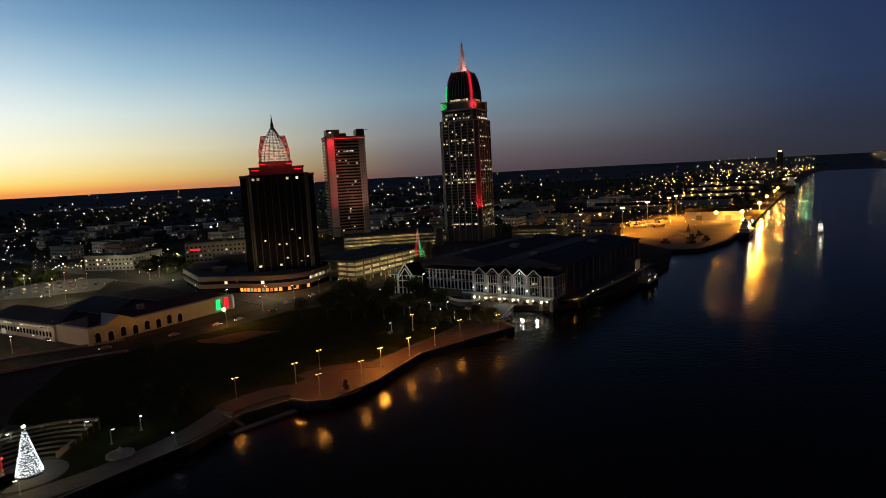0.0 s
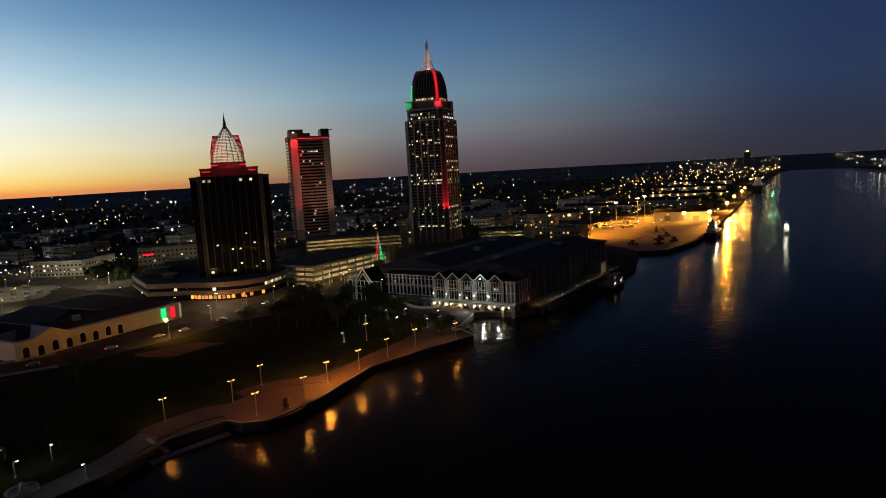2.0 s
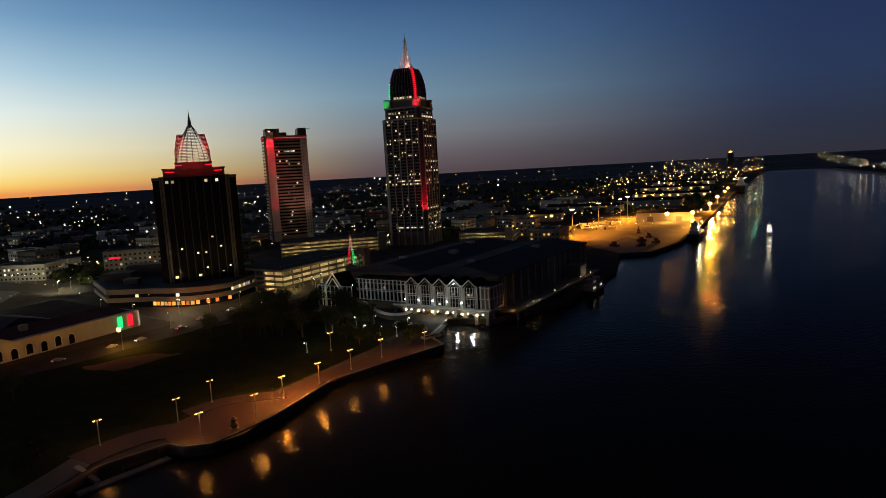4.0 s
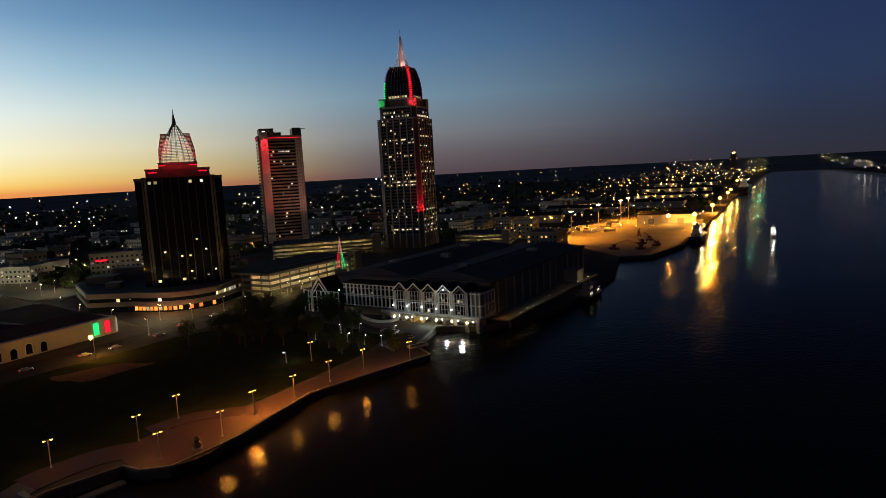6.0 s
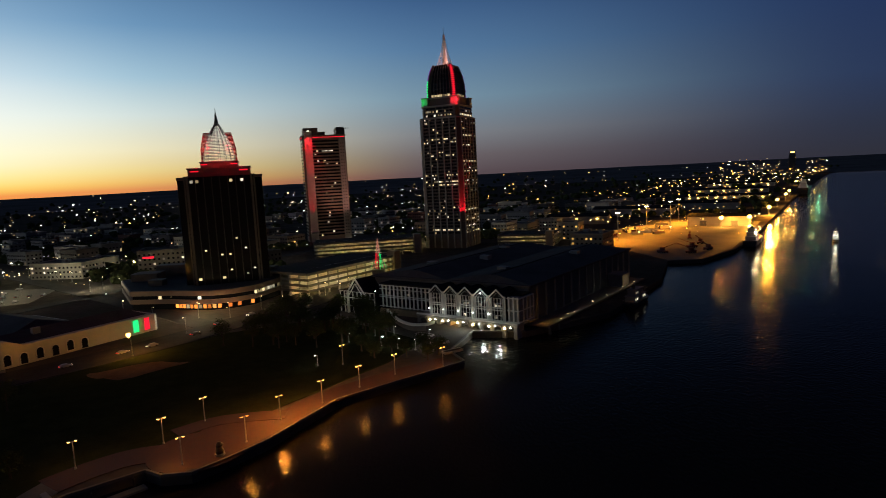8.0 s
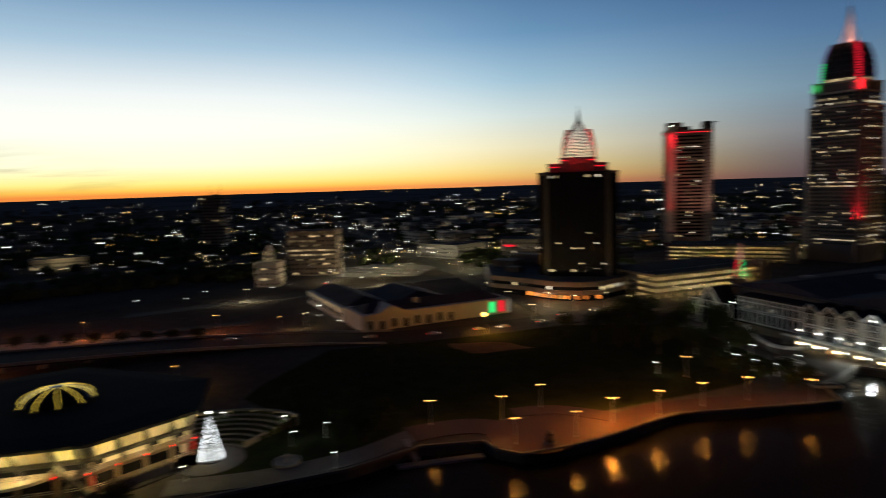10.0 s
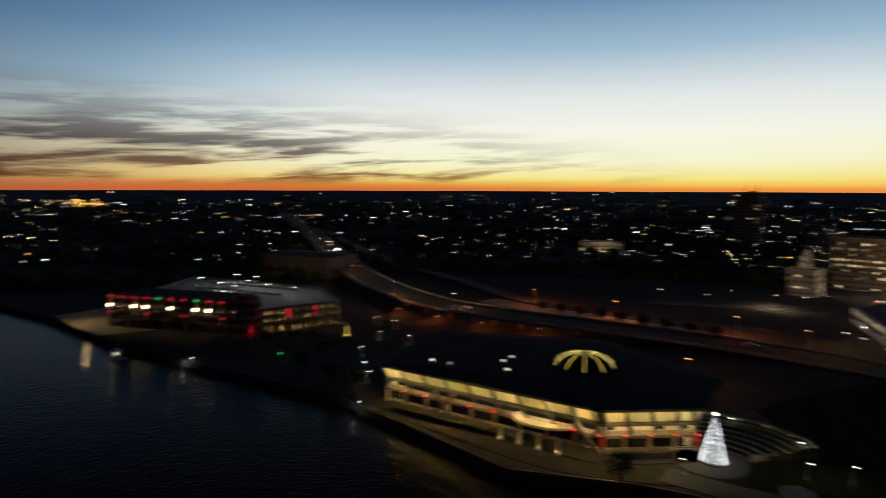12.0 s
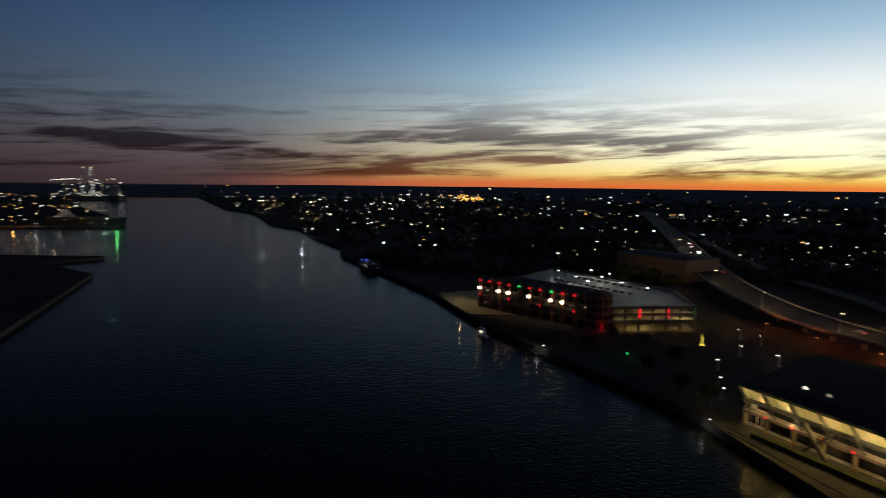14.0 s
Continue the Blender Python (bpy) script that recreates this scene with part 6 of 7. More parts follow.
vessel("excursion_boat", "dark two-deck excursion boat moored by the hall", 93, 348, 54, 26, 7, 1.6, 0.6, 2, ("hull", "grey"), 2, 3)
ferry = vessel("ferry", "dark moored ferry with a few blue deck lamps", -440, -176, 218, 42, 11, 2.0, 0.6, 1, ("hull", "steel"), 2, 4)
blue = mesh_of("blue_lamp", lathe([(0.1, -0.4), (0.5, 0), (0.1, 0.4)], 8), glow("blue_light", (0.08, 0.12, 1.0), 2.5))
for x, y, z in ((12, 3, 6.4), (15, -2, 5.6), (9, 0, 7.2)):
    piece("blue_lamp", blue, ferry, pose(x, y, z))
vessel("skiff", "small pale boat moored at the quay", -267, -28, 45, 8, 2.4, 0.7, 0.4, 1, ("white", "white"), 0, 1)
vessel("tanker", "long dark ship lying in the dry dock across the river", -690, -778, 120, 110, 20, 10, 0.2, 4, ("hull", "grey"), 10, 9, "warm")


def drill_ship():
    t = thing("drill_ship", -1540, -1790, 0, 135, "far floodlit drill ship with derricks and cranes", "ship")
    part("hull", prism([(-100, -15), (85, -15), (110, 0), (85, 15), (-100, 15)], -1, 16), M["hull"], t)
    part("deckhouse", boxes((55, 85, -13, 13, 16, 44), (60, 82, -11, 11, 44, 50)), M["grey"], t)
    for x in (-18, 6):
        bm = bmesh.new()
        for a, b in ((-1, -1), (1, -1), (1, 1), (-1, 1)):
            bar(bm, (x + 8 * a, 8 * b, 16), (x + 3 * a, 3 * b, 108), 1.0)
        for k in range(9):
            z, s = 16 + 10 * k, 8 - 5 * k / 9
            for a, b in ((-1, -1), (1, -1), (1, 1), (-1, 1)):
                bar(bm, (x + s * a, s * b, z), (x - s * b, s * a, z + 9), 0.6)
        part("derrick", bm, M["galv"], t)
        part("derrick_light", boxes((x - 2, x + 2, -2, 2, 108, 110.5)), M["city_warm"], t)
    for x, z in ((-70, 70), (35, 75), (-45, 62)):
        bm = bmesh.new()
        bar(bm, (x, 10, 16), (x, 10, z - 15), 3)
        bar(bm, (x, 10, z - 15), (x - 38, 6, z), 1.6)
        part("crane", bm, M["galv"], t)
    r2 = random.Random(5)
    gl = [mesh_of("work_light", boxes((-1.3, 1.3, -1.3, 1.3, -1.3, 1.3)), M[c]) for c in ("city_cool", "city_warm", "city_cool")]
    for k in range(70):
        piece("work_light", r2.choice(gl), t, pose(r2.uniform(-105, 100), r2.choice((-16, 15)), 14 + 60 * r2.random() ** 2))
    for k in range(18):
        piece("work_light", gl[0], t, pose(r2.choice((-18, 6)) + r2.uniform(-5, 5), -6, 25 + 80 * r2.random()))
    for k in range(14):
        piece("work_light", gl[0], t, pose(-108 + 5 * k, -6, 66 + k * 0.4))


drill_ship()
for x, y, z, w, c in ((-660, -683, 9, 8000, (0.1, 1.0, 0.15)), (-592, -797, 9, 7000, SODIUM), (-606, -773, 8, 900, COOL), (-622, -745, 8, 900, COOL), (-640, -714, 8, 900, COOL), (-650, -696, 8, 900, COOL), (-640, -730, 14, 300, SODIUM), (-610, -790, 14, 300, SODIUM), (-655, -374, 8, 1300, COOL), (-1120, -776, 9, 2200, COOL), (-1400, -1660, 20, 16000, COOL), (-470, -560, 8, 300, WARM), (-252, 2, 2.9, 220, COOL), (-190, 62, 2.9, 130, COOL)):
    p = thing("quay_light", x, y, GZ if z > 4 else 0.0, 0, "small lamp standing on the quay edge", "lamp", "quay lights")
    part("post", lathe([(0.16, -1.5), (0.1, z - GZ if z > 4 else z)], 6), M["steel"], p)
    part("bulb", lathe([(0.05, -0.3), (0.35 if z > 4 else 0.12, 0), (0.05, 0.3)], 8), M["cool"] if c == COOL else (M["green"] if c[1] > c[0] else M["sodium"]), p).location = (0, 0, (z - GZ if z > 4 else z))
    lamp(x + (3 if x > -300 else 2), y - 2, z + (0.8 if z > 4 else 0.4), w, c, 0.5 if z > 4 else 0.2)


# unseen fixtures, added to throw reddish light on the viaduct wall
for x, y in ((-322, 92), (-300, 108), (-281, 126), (-264, 148)):
    p = thing("viaduct_lamp", x, y, GZ, 0, "low amber fill lamp added to redden the viaduct wall", "lamp", "viaduct lamps")
    part("post", lathe([(0.12, 0), (0.08, 3.0)], 6), M["steel"], p)
    part("head", lathe([(0.05, 2.9), (0.2, 3.05), (0.05, 3.2)], 8), M["sodium"], p)
    lamp(x, y, GZ + 3.4, 900, (1.0, 0.2, 0.05), 0.3)
for x, y, z in ((-345, 92, 9.0), (-420, 74, 9.2), (-520, 62, 9.5), (-640, 54, 9.8), (-742, 44, 10.0), (-300, 116, 8.8)):
    copy_thing(town_lamp, pose(x, y, z, 0, 0, 90))
    lamp(x, y + 3, z + 7.3, 2200, (1.0, 0.62, 0.26), 0.35)
for pts in STREETS[:4]:
    for (x0, y0, _), (x1, y1, _) in zip(pts, pts[1:]):
        if math.hypot(x1, y1) < 900:
            for f in (0.3, 0.75):
                x, y = x0 + (x1 - x0) * f + 4, y0 + (y1 - y0) * f + 4
                copy_thing(town_lamp, pose(x, y, GZ, 0, 0, 30))
                lamp(x, y, GZ + 7.2, 7500, (1.0, 0.80, 0.48), 0.35)

# ---- cars ----
def car(lit=True):
    t = thing("car", 0, 0, GZ, 0, "small car driving with its lamps lit" if lit else "small car standing dark in the parking lot", "car", "cars on the roads" if lit else "parked cars")
    prof = [(-2.2, 0.35), (2.2, 0.35), (2.25, 0.8), (1.3, 0.95), (0.7, 1.45), (-1.2, 1.48), (-2.0, 0.98), (-2.25, 0.9)]
    bm = bmesh.new()
    a = [bm.verts.new((x, -0.85 if z < 1.1 else -0.68, z)) for x, z in prof]
    b = [bm.verts.new((x, 0.85 if z < 1.1 else 0.68, z)) for x, z in prof]
    bm.faces.new(a)
    bm.faces.new(b[::-1])
    for i in range(len(a)):
        bm.faces.new((a[i - 1], b[i - 1], b[i], a[i]))
    bmesh.ops.recalc_face_normals(bm, faces=bm.faces)
    part("body", bm, M["paint"], t)
    wh = mesh_of("wheel", lathe([(0.2, -0.1), (0.33, -0.09), (0.33, 0.09), (0.2, 0.1)], 12), M["rubber"])
    for x in (-1.4, 1.4):
        for y in (-0.8, 0.8):
            piece("wheel", wh, t, pose(x, y, 0.33, 90, 0, 0))
    hl = mesh_of("headlight", boxes((2.2, 2.3, -0.2, 0.2, 0.55, 0.8)), M["head" if lit else "glass"])
    tl = mesh_of("tail_light", boxes((-2.32, -2.22, -0.22, 0.22, 0.65, 0.9)), M["tail" if lit else "deepred"])
    for y in (-0.6, 0.6):
        piece("headlight", hl, t, pose(0, y, 0))
        piece("tail_light", tl, t, pose(0, y, 0))
    return t


cars = car()
CARS = [(-136, 292, 2.8, 52), (-128, 301, 2.8, 232), (-116, 318, 2.8, 52), (-112, 336, 2.8, 55), (-172, 258, 3.0, 212), (-150, 276, 2.8, 45), (-102, 354, 2.8, 240), (-569, 72, 9.6, 3), (-470, 82, 9.4, 185), (-676, 66, 9.8, 183), (-299, 123, 9.0, 215), (-222, 224, 4.4, 50), (-88, 368, 2.8, 238), (-60, 412, 2.8, 60), (-210, 280, 2.8, 320), (-300, 370, 2.8, 135), (-350, 415, 2.8, 315)]
for i, (x, y, z, rz) in enumerate(CARS):
    if i:
        copy_thing(cars, pose(x, y, z, 0, 0, rz))
    else:
        cars.matrix_world = pose(x, y, z, 0, 0, rz)


# ---- downtown blocks ----
PANES = {k: pane_meshes(1.5, 1.5, (k,)) for k in ("win", "winw", "winy")}
UNIT = mesh_of("rooftop_unit", boxes((-1.6, 1.6, -1.3, 1.3, 0, 2.0), (-1.2, 1.2, -0.9, 0.9, 2.0, 2.3)), M["grey"])


def town_block(x, y, rz, w, d, h, mat, seed, lit=0.12, label="", pane=None, most=26, name="town_building"):
    r2 = random.Random(seed)
    floors = max(1, int(h / 3.6))
    t = thing(name, x, y, GZ, rz, label or "%d-storey %s downtown building with a few lit windows" % (floors, {"tan": "tan brick", "redbrick": "red brick", "stucco": "cream stucco", "grey": "grey", "concrete": "concrete", "darkcon": "weathered concrete"}[mat]), "building", "downtown buildings")
    part("wall", boxes((-w / 2, w / 2, -d / 2, d / 2, 0, h)), M[mat], t)
    part("roof", boxes((-w / 2 + 0.4, w / 2 - 0.4, -d / 2 + 0.4, d / 2 - 0.4, h, h + 0.12)), M["roof"], t)
    part("parapet", boxes((-w / 2 - 0.2, w / 2 + 0.2, -d / 2 - 0.2, -d / 2 + 0.35, h - 0.3, h + 0.9), (-w / 2 - 0.2, w / 2 + 0.2, d / 2 - 0.35, d / 2 + 0.2, h - 0.3, h + 0.9), (-w / 2 - 0.2, -w / 2 + 0.35, -d / 2 + 0.35, d / 2 - 0.35, h - 0.3, h + 0.9), (w / 2 - 0.35, w / 2 + 0.2, -d / 2 + 0.35, d / 2 - 0.35, h - 0.3, h + 0.9)), M[mat], t)
    for k in range(r2.randrange(1, 4)):
        piece("rooftop_unit", UNIT, t, pose(r2.uniform(-w * 0.3, w * 0.3), r2.uniform(-d * 0.3, d * 0.3), h + 0.1, 0, 0, r2.choice((0, 90))))
    p = pane or r2.choice(("win", "win", "winw", "winy"))
    dark = bmesh.new()
    count = 0
    for k in range(4):
        half, span = (d / 2, w) if k % 2 == 0 else (w / 2, d)
        n = max(2, int(span / 3.4))
        for f in range(floors):
            row = lit * r2.choice((0.2, 0.6, 1.0, 2.6))
            for j in range(n):
                m = pose(0, 0, 0, 0, 0, 90 * k) @ pose(-span / 2 + span * (j + 0.5) / n, -half, 1.1 + 3.6 * f)
                if k != 2 and count < most and r2.random() < row:
                    piece("window", PANES[p][0], t, m)
                    count += 1
                else:
                    bx(dark, -0.75, 0.75, -0.06, 0.1, 0, 1.5, m)
    tagged(part("dark_window", dark, M["glass"], t), kind="stuff")
    return t


def inside(p, poly):
    c = False
    for (x0, y0), (x1, y1) in zip(poly, poly[1:] + poly[:1]):
        if (y0 > p[1]) != (y1 > p[1]) and p[0] < (x1 - x0) * (p[1] - y0) / (y1 - y0) + x0:
            c = not c
    return c


WPOLY = WEST + [(1500, 4550), (-600, 4780), (-2600, 4050), (-4200, 2400), (-4780, 300), (-4300, -2000), (-3700, -3000)]
EPOLY = EAST + [(4300, 2200), (4750, 0), (3800, -2900), (1500, -4500), (-1500, -4500)]
KEEP = [(7.6, 617, 46), (-131, 414, 70), (-127, 738, 50), (-72, 440, 66), (-40, 470, 45), (-72, 588, 72), (46, 592, 52), (20, 370, 135), (-45, 394, 20), (-190, 310, 85), (-230, 340, 60), (-75, 590, 60), (-60, 310, 70), (-300, 440, 42), (-300, 500, 20)]
hwpts = [(p.x, p.y) for p in fine]
for pts in STREETS:
    for (x0, y0, _), (x1, y1, _) in zip(pts, pts[1:]):
        n = int(math.hypot(x1 - x0, y1 - y0) / 15)
        hwpts += [(x0 + (x1 - x0) * k / n, y0 + (y1 - y0) * k / n) for k in range(n)]
hw = np.array(hwpts)
rnd = random.Random(1234)
made = 0
c32, s32 = math.cos(radians(-32)), math.sin(radians(-32))
for gu in range(-26, 14):
    for gv in range(2, 30):
        u, v = gu * 46 + rnd.uniform(-7, 7), 250 + gv * 42 + rnd.uniform(-6, 6)
        x, y = c32 * u - s32 * v, s32 * u + c32 * v
        r = math.hypot(x, y - 20)
        if r < 330 or r > 1250 or x < -900 or x > 330 or y < 235 or not inside((x, y), WPOLY) or not inside((x + 45, y - 30), WPOLY):
            continue
        if any((x - a) ** 2 + (y - b) ** 2 < (q + 12) ** 2 for a, b, q in KEEP) or np.min((hw[:, 0] - x) ** 2 + (hw[:, 1] - y) ** 2) < 28 ** 2:
            continue
        if (120 < x and y > 430 and x * 0.55 + 380 < y < 760 + x * 0.5) or rnd.random() < 0.25 + 0.4 * (r > 800):
            continue
        core = math.exp(-((x + 110) ** 2 + (y - 640) ** 2) / 230 ** 2)
        h = rnd.uniform(5, 11) + (rnd.random() ** 2) * 26 * core
        made += 1
        town_block(x, y, -32 + rnd.choice((0, 0, 0, 4)), rnd.uniform(17, 36), rnd.uniform(14, 30), h, rnd.choice(("tan", "redbrick", "stucco", "grey", "concrete", "darkcon", "darkcon", "grey")), made, 0.13 if r < 800 else 0.09, most=20 if r < 800 else 9)
# a few blocks that stand out
hosp = town_block(-215, 535, 12, 52, 24, 19, "darkcon", 901, 0.08, "long weathered office block with a red lit sign")
part("sign", boxes((-22, -14, -12.5, -12.2, 13.5, 15)), M["red"], hosp, "red lit sign, not readable")
town_block(-305, 540, -10, 46, 26, 12, "concrete", 902, 0.25, "low white office building with a lit ground floor", "winw")
town_block(-345, 408, 30, 38, 20, 34, "tan", 903, 0.5, "mid-rise apartment block with rows of lit windows", "win", 90)
town_block(-385, 440, 30, 20, 20, 30, "tan", 904, 0.35, "slim mid-rise block with lit windows", "win", 60)
tw = town_block(-612, 526, 30, 26, 24, 62, "darkcon", 905, 0.05, "dark high-rise with twin antennas on its roof", "win", 20)
for x in (-6, 6):
    part("antenna", lathe([(0.4, 62), (0.1, 76)], 6, x), M["steel"], tw)
cup = town_block(-336, 352, 30, 16, 16, 16, "stucco", 906, 0.2, "pale civic building with a lit cupola", "win", 12)
part("cupola", lathe([(3.4, 16), (3.4, 21), (2.6, 21.3), (2.6, 25), (1.8, 26.5), (0.2, 29)], 12), M["stucco"], cup)
for k in range(8):
    a = k * math.pi / 4
    part("cupola_window", boxes((-0.7, 0.7, -0.1, 0.1, 17, 20), (-0.5, 0.5, 0.7, 0.9, 21.6, 24.5)), M["win"], cup).matrix_local = pose(3.38 * math.cos(a), 3.38 * math.sin(a), 0, 0, 0, math.degrees(a) + 90)
lit_hall = town_block(-620, 352, 62, 44, 20, 9, "stucco", 907, 0.2, "low hall with a brightly lit wall", "win", 12)
lamp(-600, 343, 12, 1500, (1.0, 0.8, 0.4), 0.5)
silo = thing("grain_tower", 1412, 2550, GZ, -30, "tall dark grain elevator tower with a lit top", "tower")
part("shaft", boxes((-12, 12, -12, 12, 0, 72)), M["steel"], silo)
part("head_house", boxes((-10, 10, -8, 8, 72, 82)), M["steel"], silo)
part("top_light", boxes((-6, 6, -8.5, -8, 77, 82)), M["sodium"], silo)
# fill lamp without a fixture, added to warm the storage shed's face
lamp(-456, 26, 20, 500, (1.0, 0.62, 0.25), 0.6)
store = thing("storage_shed", -490, 45, GZ, 52, "large plain tan storage shed beside the viaduct", "shed")
part("wall", boxes((-31, 31, -18, 18, 0, 15), (-31.3, 31.3, -18.3, 18.3, 14.4, 15.4)), M["tan"], store)
part("roof", prism([(-31, -18), (31, -18), (31, 18), (-31, 18)], 15.4, 17.0, None, [(-31, -1), (31, -1), (31, 1), (-31, 1)]), M["roof"], store)
rib = mesh_of("wall_rib", boxes((-0.25, 0.25, -18.35, -18, 0, 14.4)), M["tan"])
for k in range(9):
    piece("wall_rib", rib, store, pose(-28 + 7 * k, 0, 0))
part("door", boxes((-5, 5, -18.25, -18, 0, 7)), M["grey"], store, "grey roller door")

# a lit parking lot and bright street corners downtown
single("parking_lot", prism([(-352, 432), (-318, 398), (-262, 424), (-276, 478), (-330, 486)], GZ - 0.2, GZ + 0.15), M["darkcon"], "worn concrete parking lot under warm lamps", "pavement", "structure")
for i, (x, y) in enumerate(((-318, 411), (-286, 408), (-277, 424), (-300, 436), (-322, 446), (-287, 455), (-340, 466), (-312, 470), (-284, 508), (-300, 516), (-352, 512), (-392, 560), (-240, 470), (-262, 560), (-180, 500), (-190, 640), (-20, 640), (90, 640), (-60, 660), (120, 560))):
    copy_thing(town_lamp, pose(x, y, GZ, 0, 0, 67 * i))
    lamp(x, y, GZ + 7.2, 2600 if i < 11 else 6000, (1.0, 0.80, 0.40) if i % 3 else (1.0, 0.92, 0.62), 0.35)
parked = car(False)
parked.matrix_world = pose(-305, 480, GZ + 0.15, 0, 0, 40)
for i in range(22):
    copy_thing(parked, pose(-338 + (i % 9) * 8 + (i // 9) * 5, 420 + (i // 9) * 20 + (i % 9) * 1.2, GZ + 0.15, 0, 0, 100 + 3 * (i % 4)))

# ---- lamps of the far city: one mesh for each colour ----
rnd = random.Random(4321)


def ground_at(r):
    return float(np.interp(r, (0, 2700, 3300, 3900, 4500, 4800), (GZ, GZ, 9, 24, 41, 50)))


bins = {"city_warm": bmesh.new(), "city_cool": bmesh.new(), "city_amber": bmesh.new()}


def city_lamp(x, y, kind, size=None, h=None):
    bm = bins[kind]
    r = math.hypot(x, y - 40)
    s = size or 0.00056 * r * rnd.choice((0.3, 0.35, 0.45, 0.55, 0.7, 1.0, 1.7))
    z0 = ground_at(r)
    z = z0 + (h or rnd.uniform(6, 11))
    v = [bm.verts.new(p) for p in ((x + s, y, z), (x, y + s, z), (x - s, y, z), (x, y - s, z), (x, y, z + s), (x, y, z - s))]
    for i in range(4):
        bm.faces.new((v[i], v[(i + 1) % 4], v[4]))
        bm.faces.new((v[(i + 1) % 4], v[i], v[5]))


n = 0
while n < 2500:
    r = 67 / rnd.uniform(0.0155, 0.125)
    a = rnd.uniform(radians(35), radians(232))
    x, y = r * math.cos(a), 40 + r * math.sin(a)
    dens = 0.42 + 1.2 * noise.noise((x * 0.0035, y * 0.0035, 2.0)) + 0.5 * noise.noise((x * 0.012, y * 0.012, 5.0))
    deg = math.degrees(a)
    if 150 < deg:
        dens *= 0.52
    if 170 < deg and r < 900:
        dens *= 0.5
    if 150 < deg < 172 and r < 700:
        dens *= 0.9
    if rnd.random() > dens or not inside((x, y), WPOLY) or not inside((x + 25, y - 20), WPOLY):
        continue
    # keep to a street grid
    u, v = c32 * x + s32 * y, -s32 * x + c32 * y
    if rnd.random() < 0.7:
        if rnd.random() < 0.5:
            u = round(u / 92) * 92 + 5
        else:
            v = round(v / 84) * 84 + 5
    x, y = c32 * u - s32 * v, s32 * u + c32 * v
    if r < 800 and np.min((hw[:, 0] - x) ** 2 + (hw[:, 1] - y) ** 2) < 6 ** 2:
        continue
    if any((x - p) ** 2 + (y - q) ** 2 < (k * 0.75) ** 2 for p, q, k in KEEP):
        continue
    port = x > 60 and y > 500
    city_lamp(x, y, rnd.choices(list(bins), (0.3, 0.1, 0.6) if port else (0.38, 0.52, 0.10))[0], (0.0011 * r * rnd.uniform(0.5, 1.2)) if rnd.random() < 0.07 else None)
    n += 1
# port rows, street rows, a far bright avenue, lamps across the river
for k in range(150):
    f = rnd.random()
    x, y = 300 + 1250 * f ** 1.4 - rnd.uniform(20, 330), 660 + 1850 * f ** 1.4 + rnd.uniform(-60, 60)
    if inside((x, y), WPOLY):
        city_lamp(x, y, rnd.choice(("city_amber", "city_amber", "city_warm")), 0.0008 * math.hypot(x, y) * rnd.uniform(0.5, 1.5), rnd.uniform(8, 18))
for pts in STREETS:
    for (x0, y0, _), (x1, y1, _) in zip(pts, pts[1:]):
        m = int(math.hypot(x1 - x0, y1 - y0) / 24)
        for k in range(m):
            s = rnd.choice((-7, 7))
            city_lamp(x0 + (x1 - x0) * k / m + s * 0.7, y0 + (y1 - y0) * k / m + s * 0.7, rnd.choice(("city_warm", "city_cool", "city_cool")), rnd.uniform(0.22, 0.5), rnd.uniform(6, 9))
for k in range(70):
    f = rnd.random()
    city_lamp(-2100 - 900 * f + rnd.gauss(0, 25), -640 - 330 * f + rnd.gauss(0, 30), "city_amber", rnd.uniform(1.3, 2.6))
for k in range(210):
    a, r = rnd.uniform(radians(196), radians(220)), rnd.uniform(1000, 3200)
    x, y = r * math.cos(a), 40 + r * math.sin(a)
    if inside((x, y), WPOLY):
        city_lamp(x, y, rnd.choice(("city_cool", "city_warm", "city_warm")))
for k in range(170):
    a, r = rnd.uniform(radians(226), radians(238)), rnd.uniform(750, 3000)
    x, y = r * math.cos(a), 40 + r * math.sin(a)
    if inside((x, y), EPOLY):
        city_lamp(x, y, rnd.choice(("city_cool", "city_warm", "city_amber")), 0.0007 * r * rnd.uniform(0.6, 1.3))
for k in range(60):
    x = rnd.uniform(1250, 2700)
    y = 1500 + (x - 1230) * 1.66 - rnd.uniform(20, 250)
    if inside((x, y), EPOLY):
        city_lamp(x, y, rnd.choice(("city_cool", "city_warm")), rnd.uniform(1.2, 2.6))
for x, y in ((-842, 24), (-1333, 111), (-955, 305), (-735, 274), (-838, 400), (-759, 469), (-582, 408), (-531, -170), (-542, -159), (-539, -211), (-655, -374), (-661, -368), (-640, 65), (-677, 64), (-590, 70)):
    city_lamp(x, y, "city_cool", rnd.uniform(0.8, 1.4), 9)
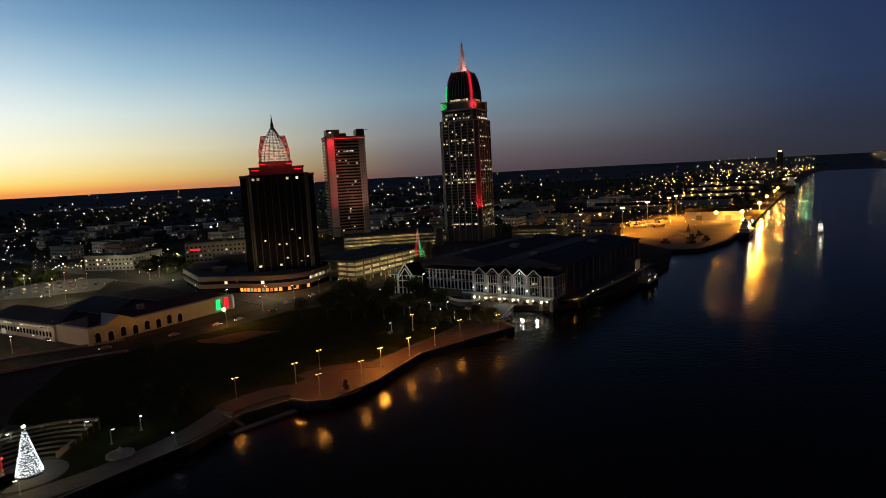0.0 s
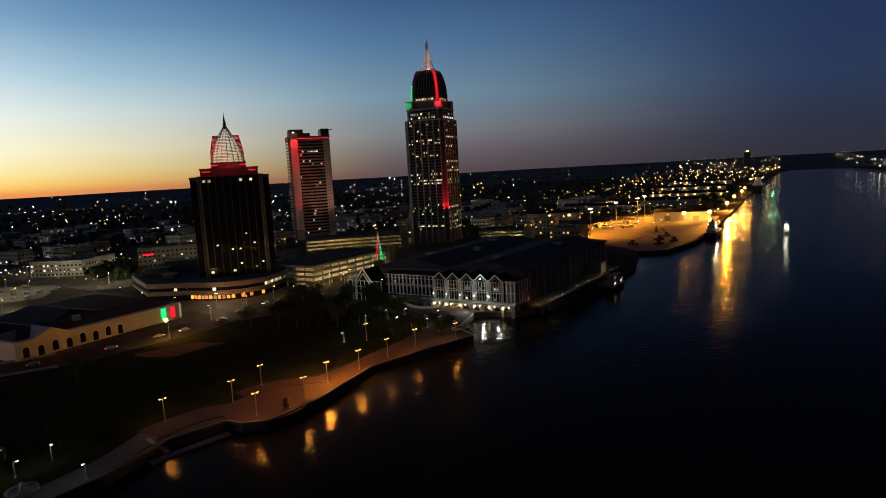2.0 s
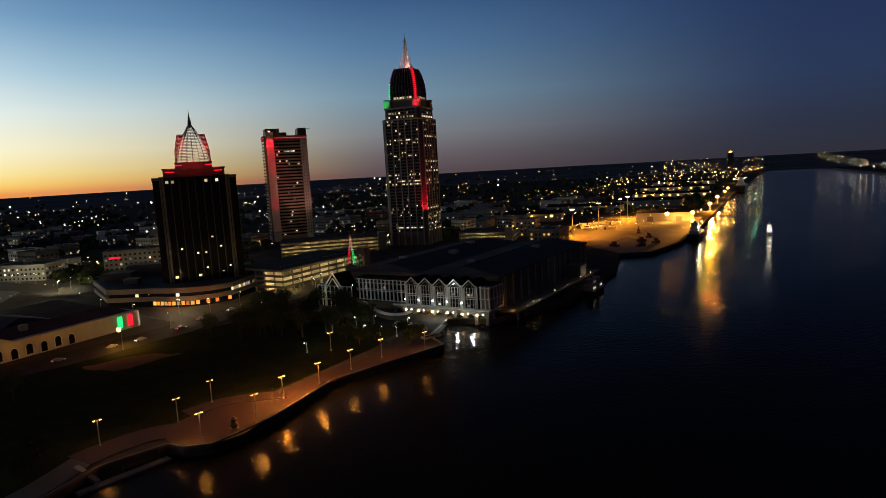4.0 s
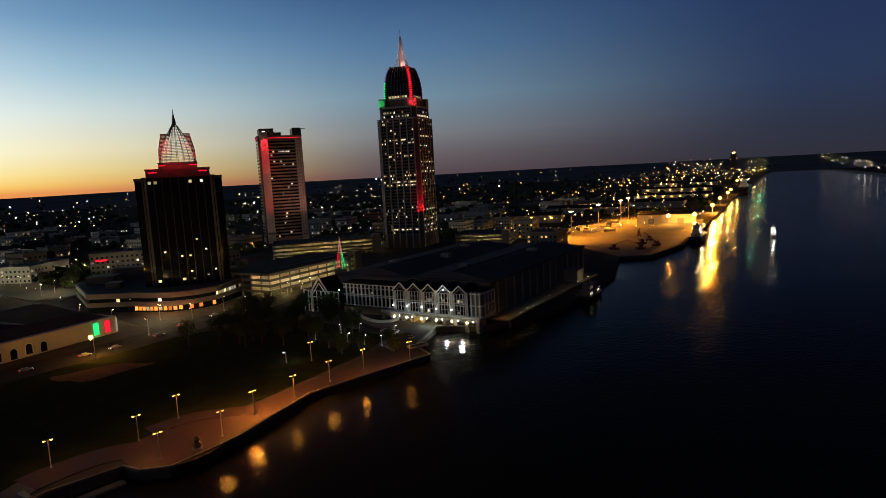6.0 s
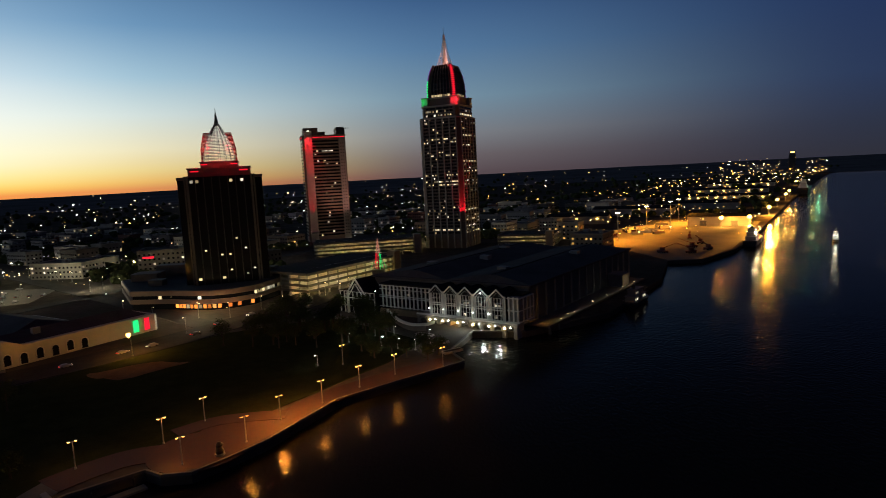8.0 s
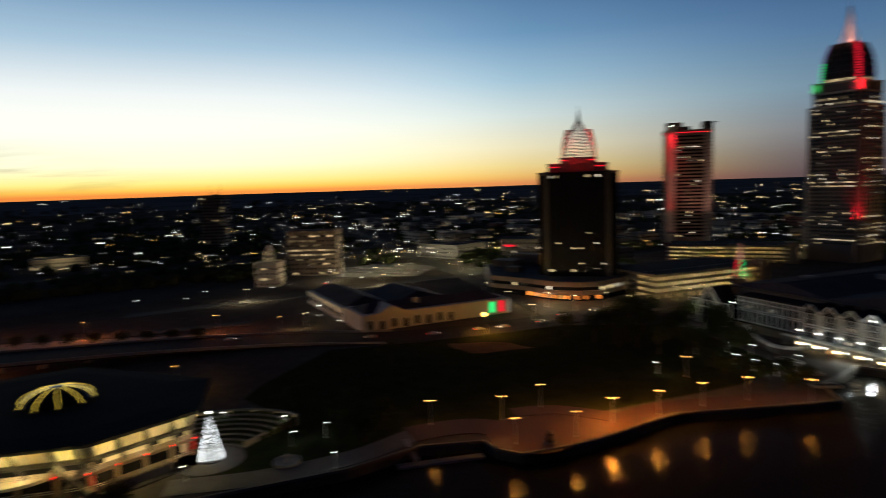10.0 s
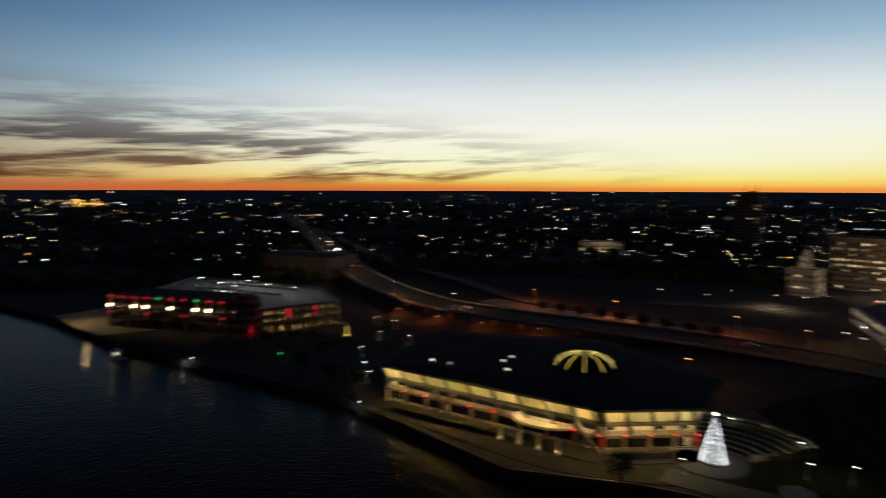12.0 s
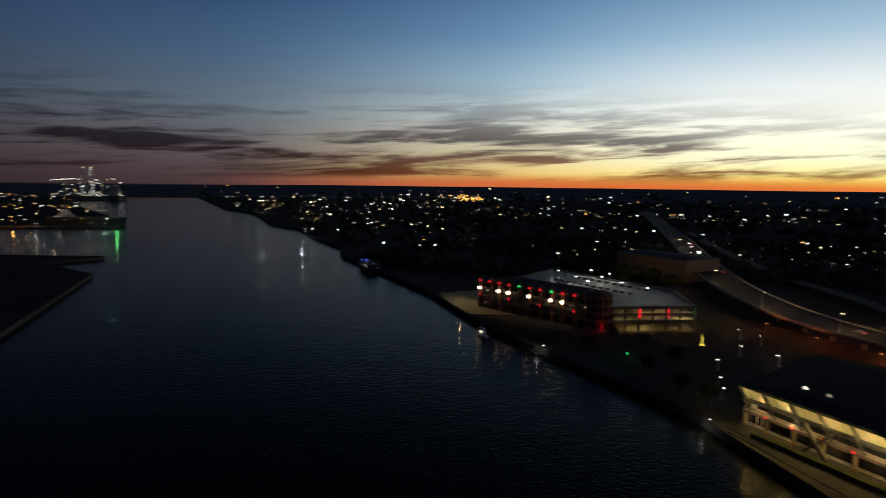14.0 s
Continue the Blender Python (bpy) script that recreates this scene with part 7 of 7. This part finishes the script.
for k in range(130):
    f = rnd.random() ** 1.3
    x, y = 900 + 1900 * f - rnd.uniform(20, 420) * (1 + f), 1560 + 2750 * f + rnd.uniform(-40, 200)
    if inside((x, y), WPOLY):
        city_lamp(x, y, rnd.choice(("city_amber", "city_warm", "city_warm", "city_cool")), 0.0007 * math.hypot(x, y) * rnd.uniform(0.5, 1.3))
for kind, bm in bins.items():
    single("city_lamps", bm, M[kind], {"city_warm": "countless warm lamps", "city_cool": "countless white lamps", "city_amber": "countless amber lamps"}[kind] + " of the far city streets", "street lights", "stuff")

# ---- dark woods and scrub across the flat land ----
bm = bmesh.new()
base = bmesh.new()
bmesh.ops.create_icosphere(base, subdivisions=1, radius=1.0)
vs0 = [v.co.copy() for v in base.verts]
fs0 = [[v.index for v in f.verts] for f in base.faces]
base.free()
verts, faces = [], []
k = 0
while k < 3600:
    r = 260 / rnd.uniform(0.075, 1.0)
    a = rnd.uniform(radians(20), radians(235))
    x, y = -20 + r * math.cos(a), 50 + r * math.sin(a)
    if noise.noise((x * 0.006, y * 0.006, 9.0)) < -0.1 and rnd.random() < 0.8 or not inside((x, y), WPOLY) or not inside((x + 14, y - 12), WPOLY):
        continue
    if r < 470 and (x > -440 or y > 90):
        continue
    if 60 < x < 420 and 430 < y < 800:
        continue
    if np.min((hw[:, 0] - x) ** 2 + (hw[:, 1] - y) ** 2) < 26 ** 2 or any((x - p) ** 2 + (y - q) ** 2 < (g + 4) ** 2 for p, q, g in KEEP):
        continue
    s = rnd.uniform(2.5, 5.5) * (1 + r / 2600)
    z = ground_at(math.hypot(x, y)) + s * 0.5
    i0 = len(verts)
    for v in vs0:
        w = s * rnd.uniform(0.65, 1.25)
        verts.append((x + v.x * w, y + v.y * w, z + v.z * w * 0.85))
    faces += [[i0 + j for j in f] for f in fs0]
    k += 1
bm.free()
me = bpy.data.meshes.new("woods")
me.from_pydata(verts, [], faces)
me.materials.append(M["leaf"])
tagged(new("woods", me), "dark scattered woods and scrub on flat land", "woods", "", "stuff")
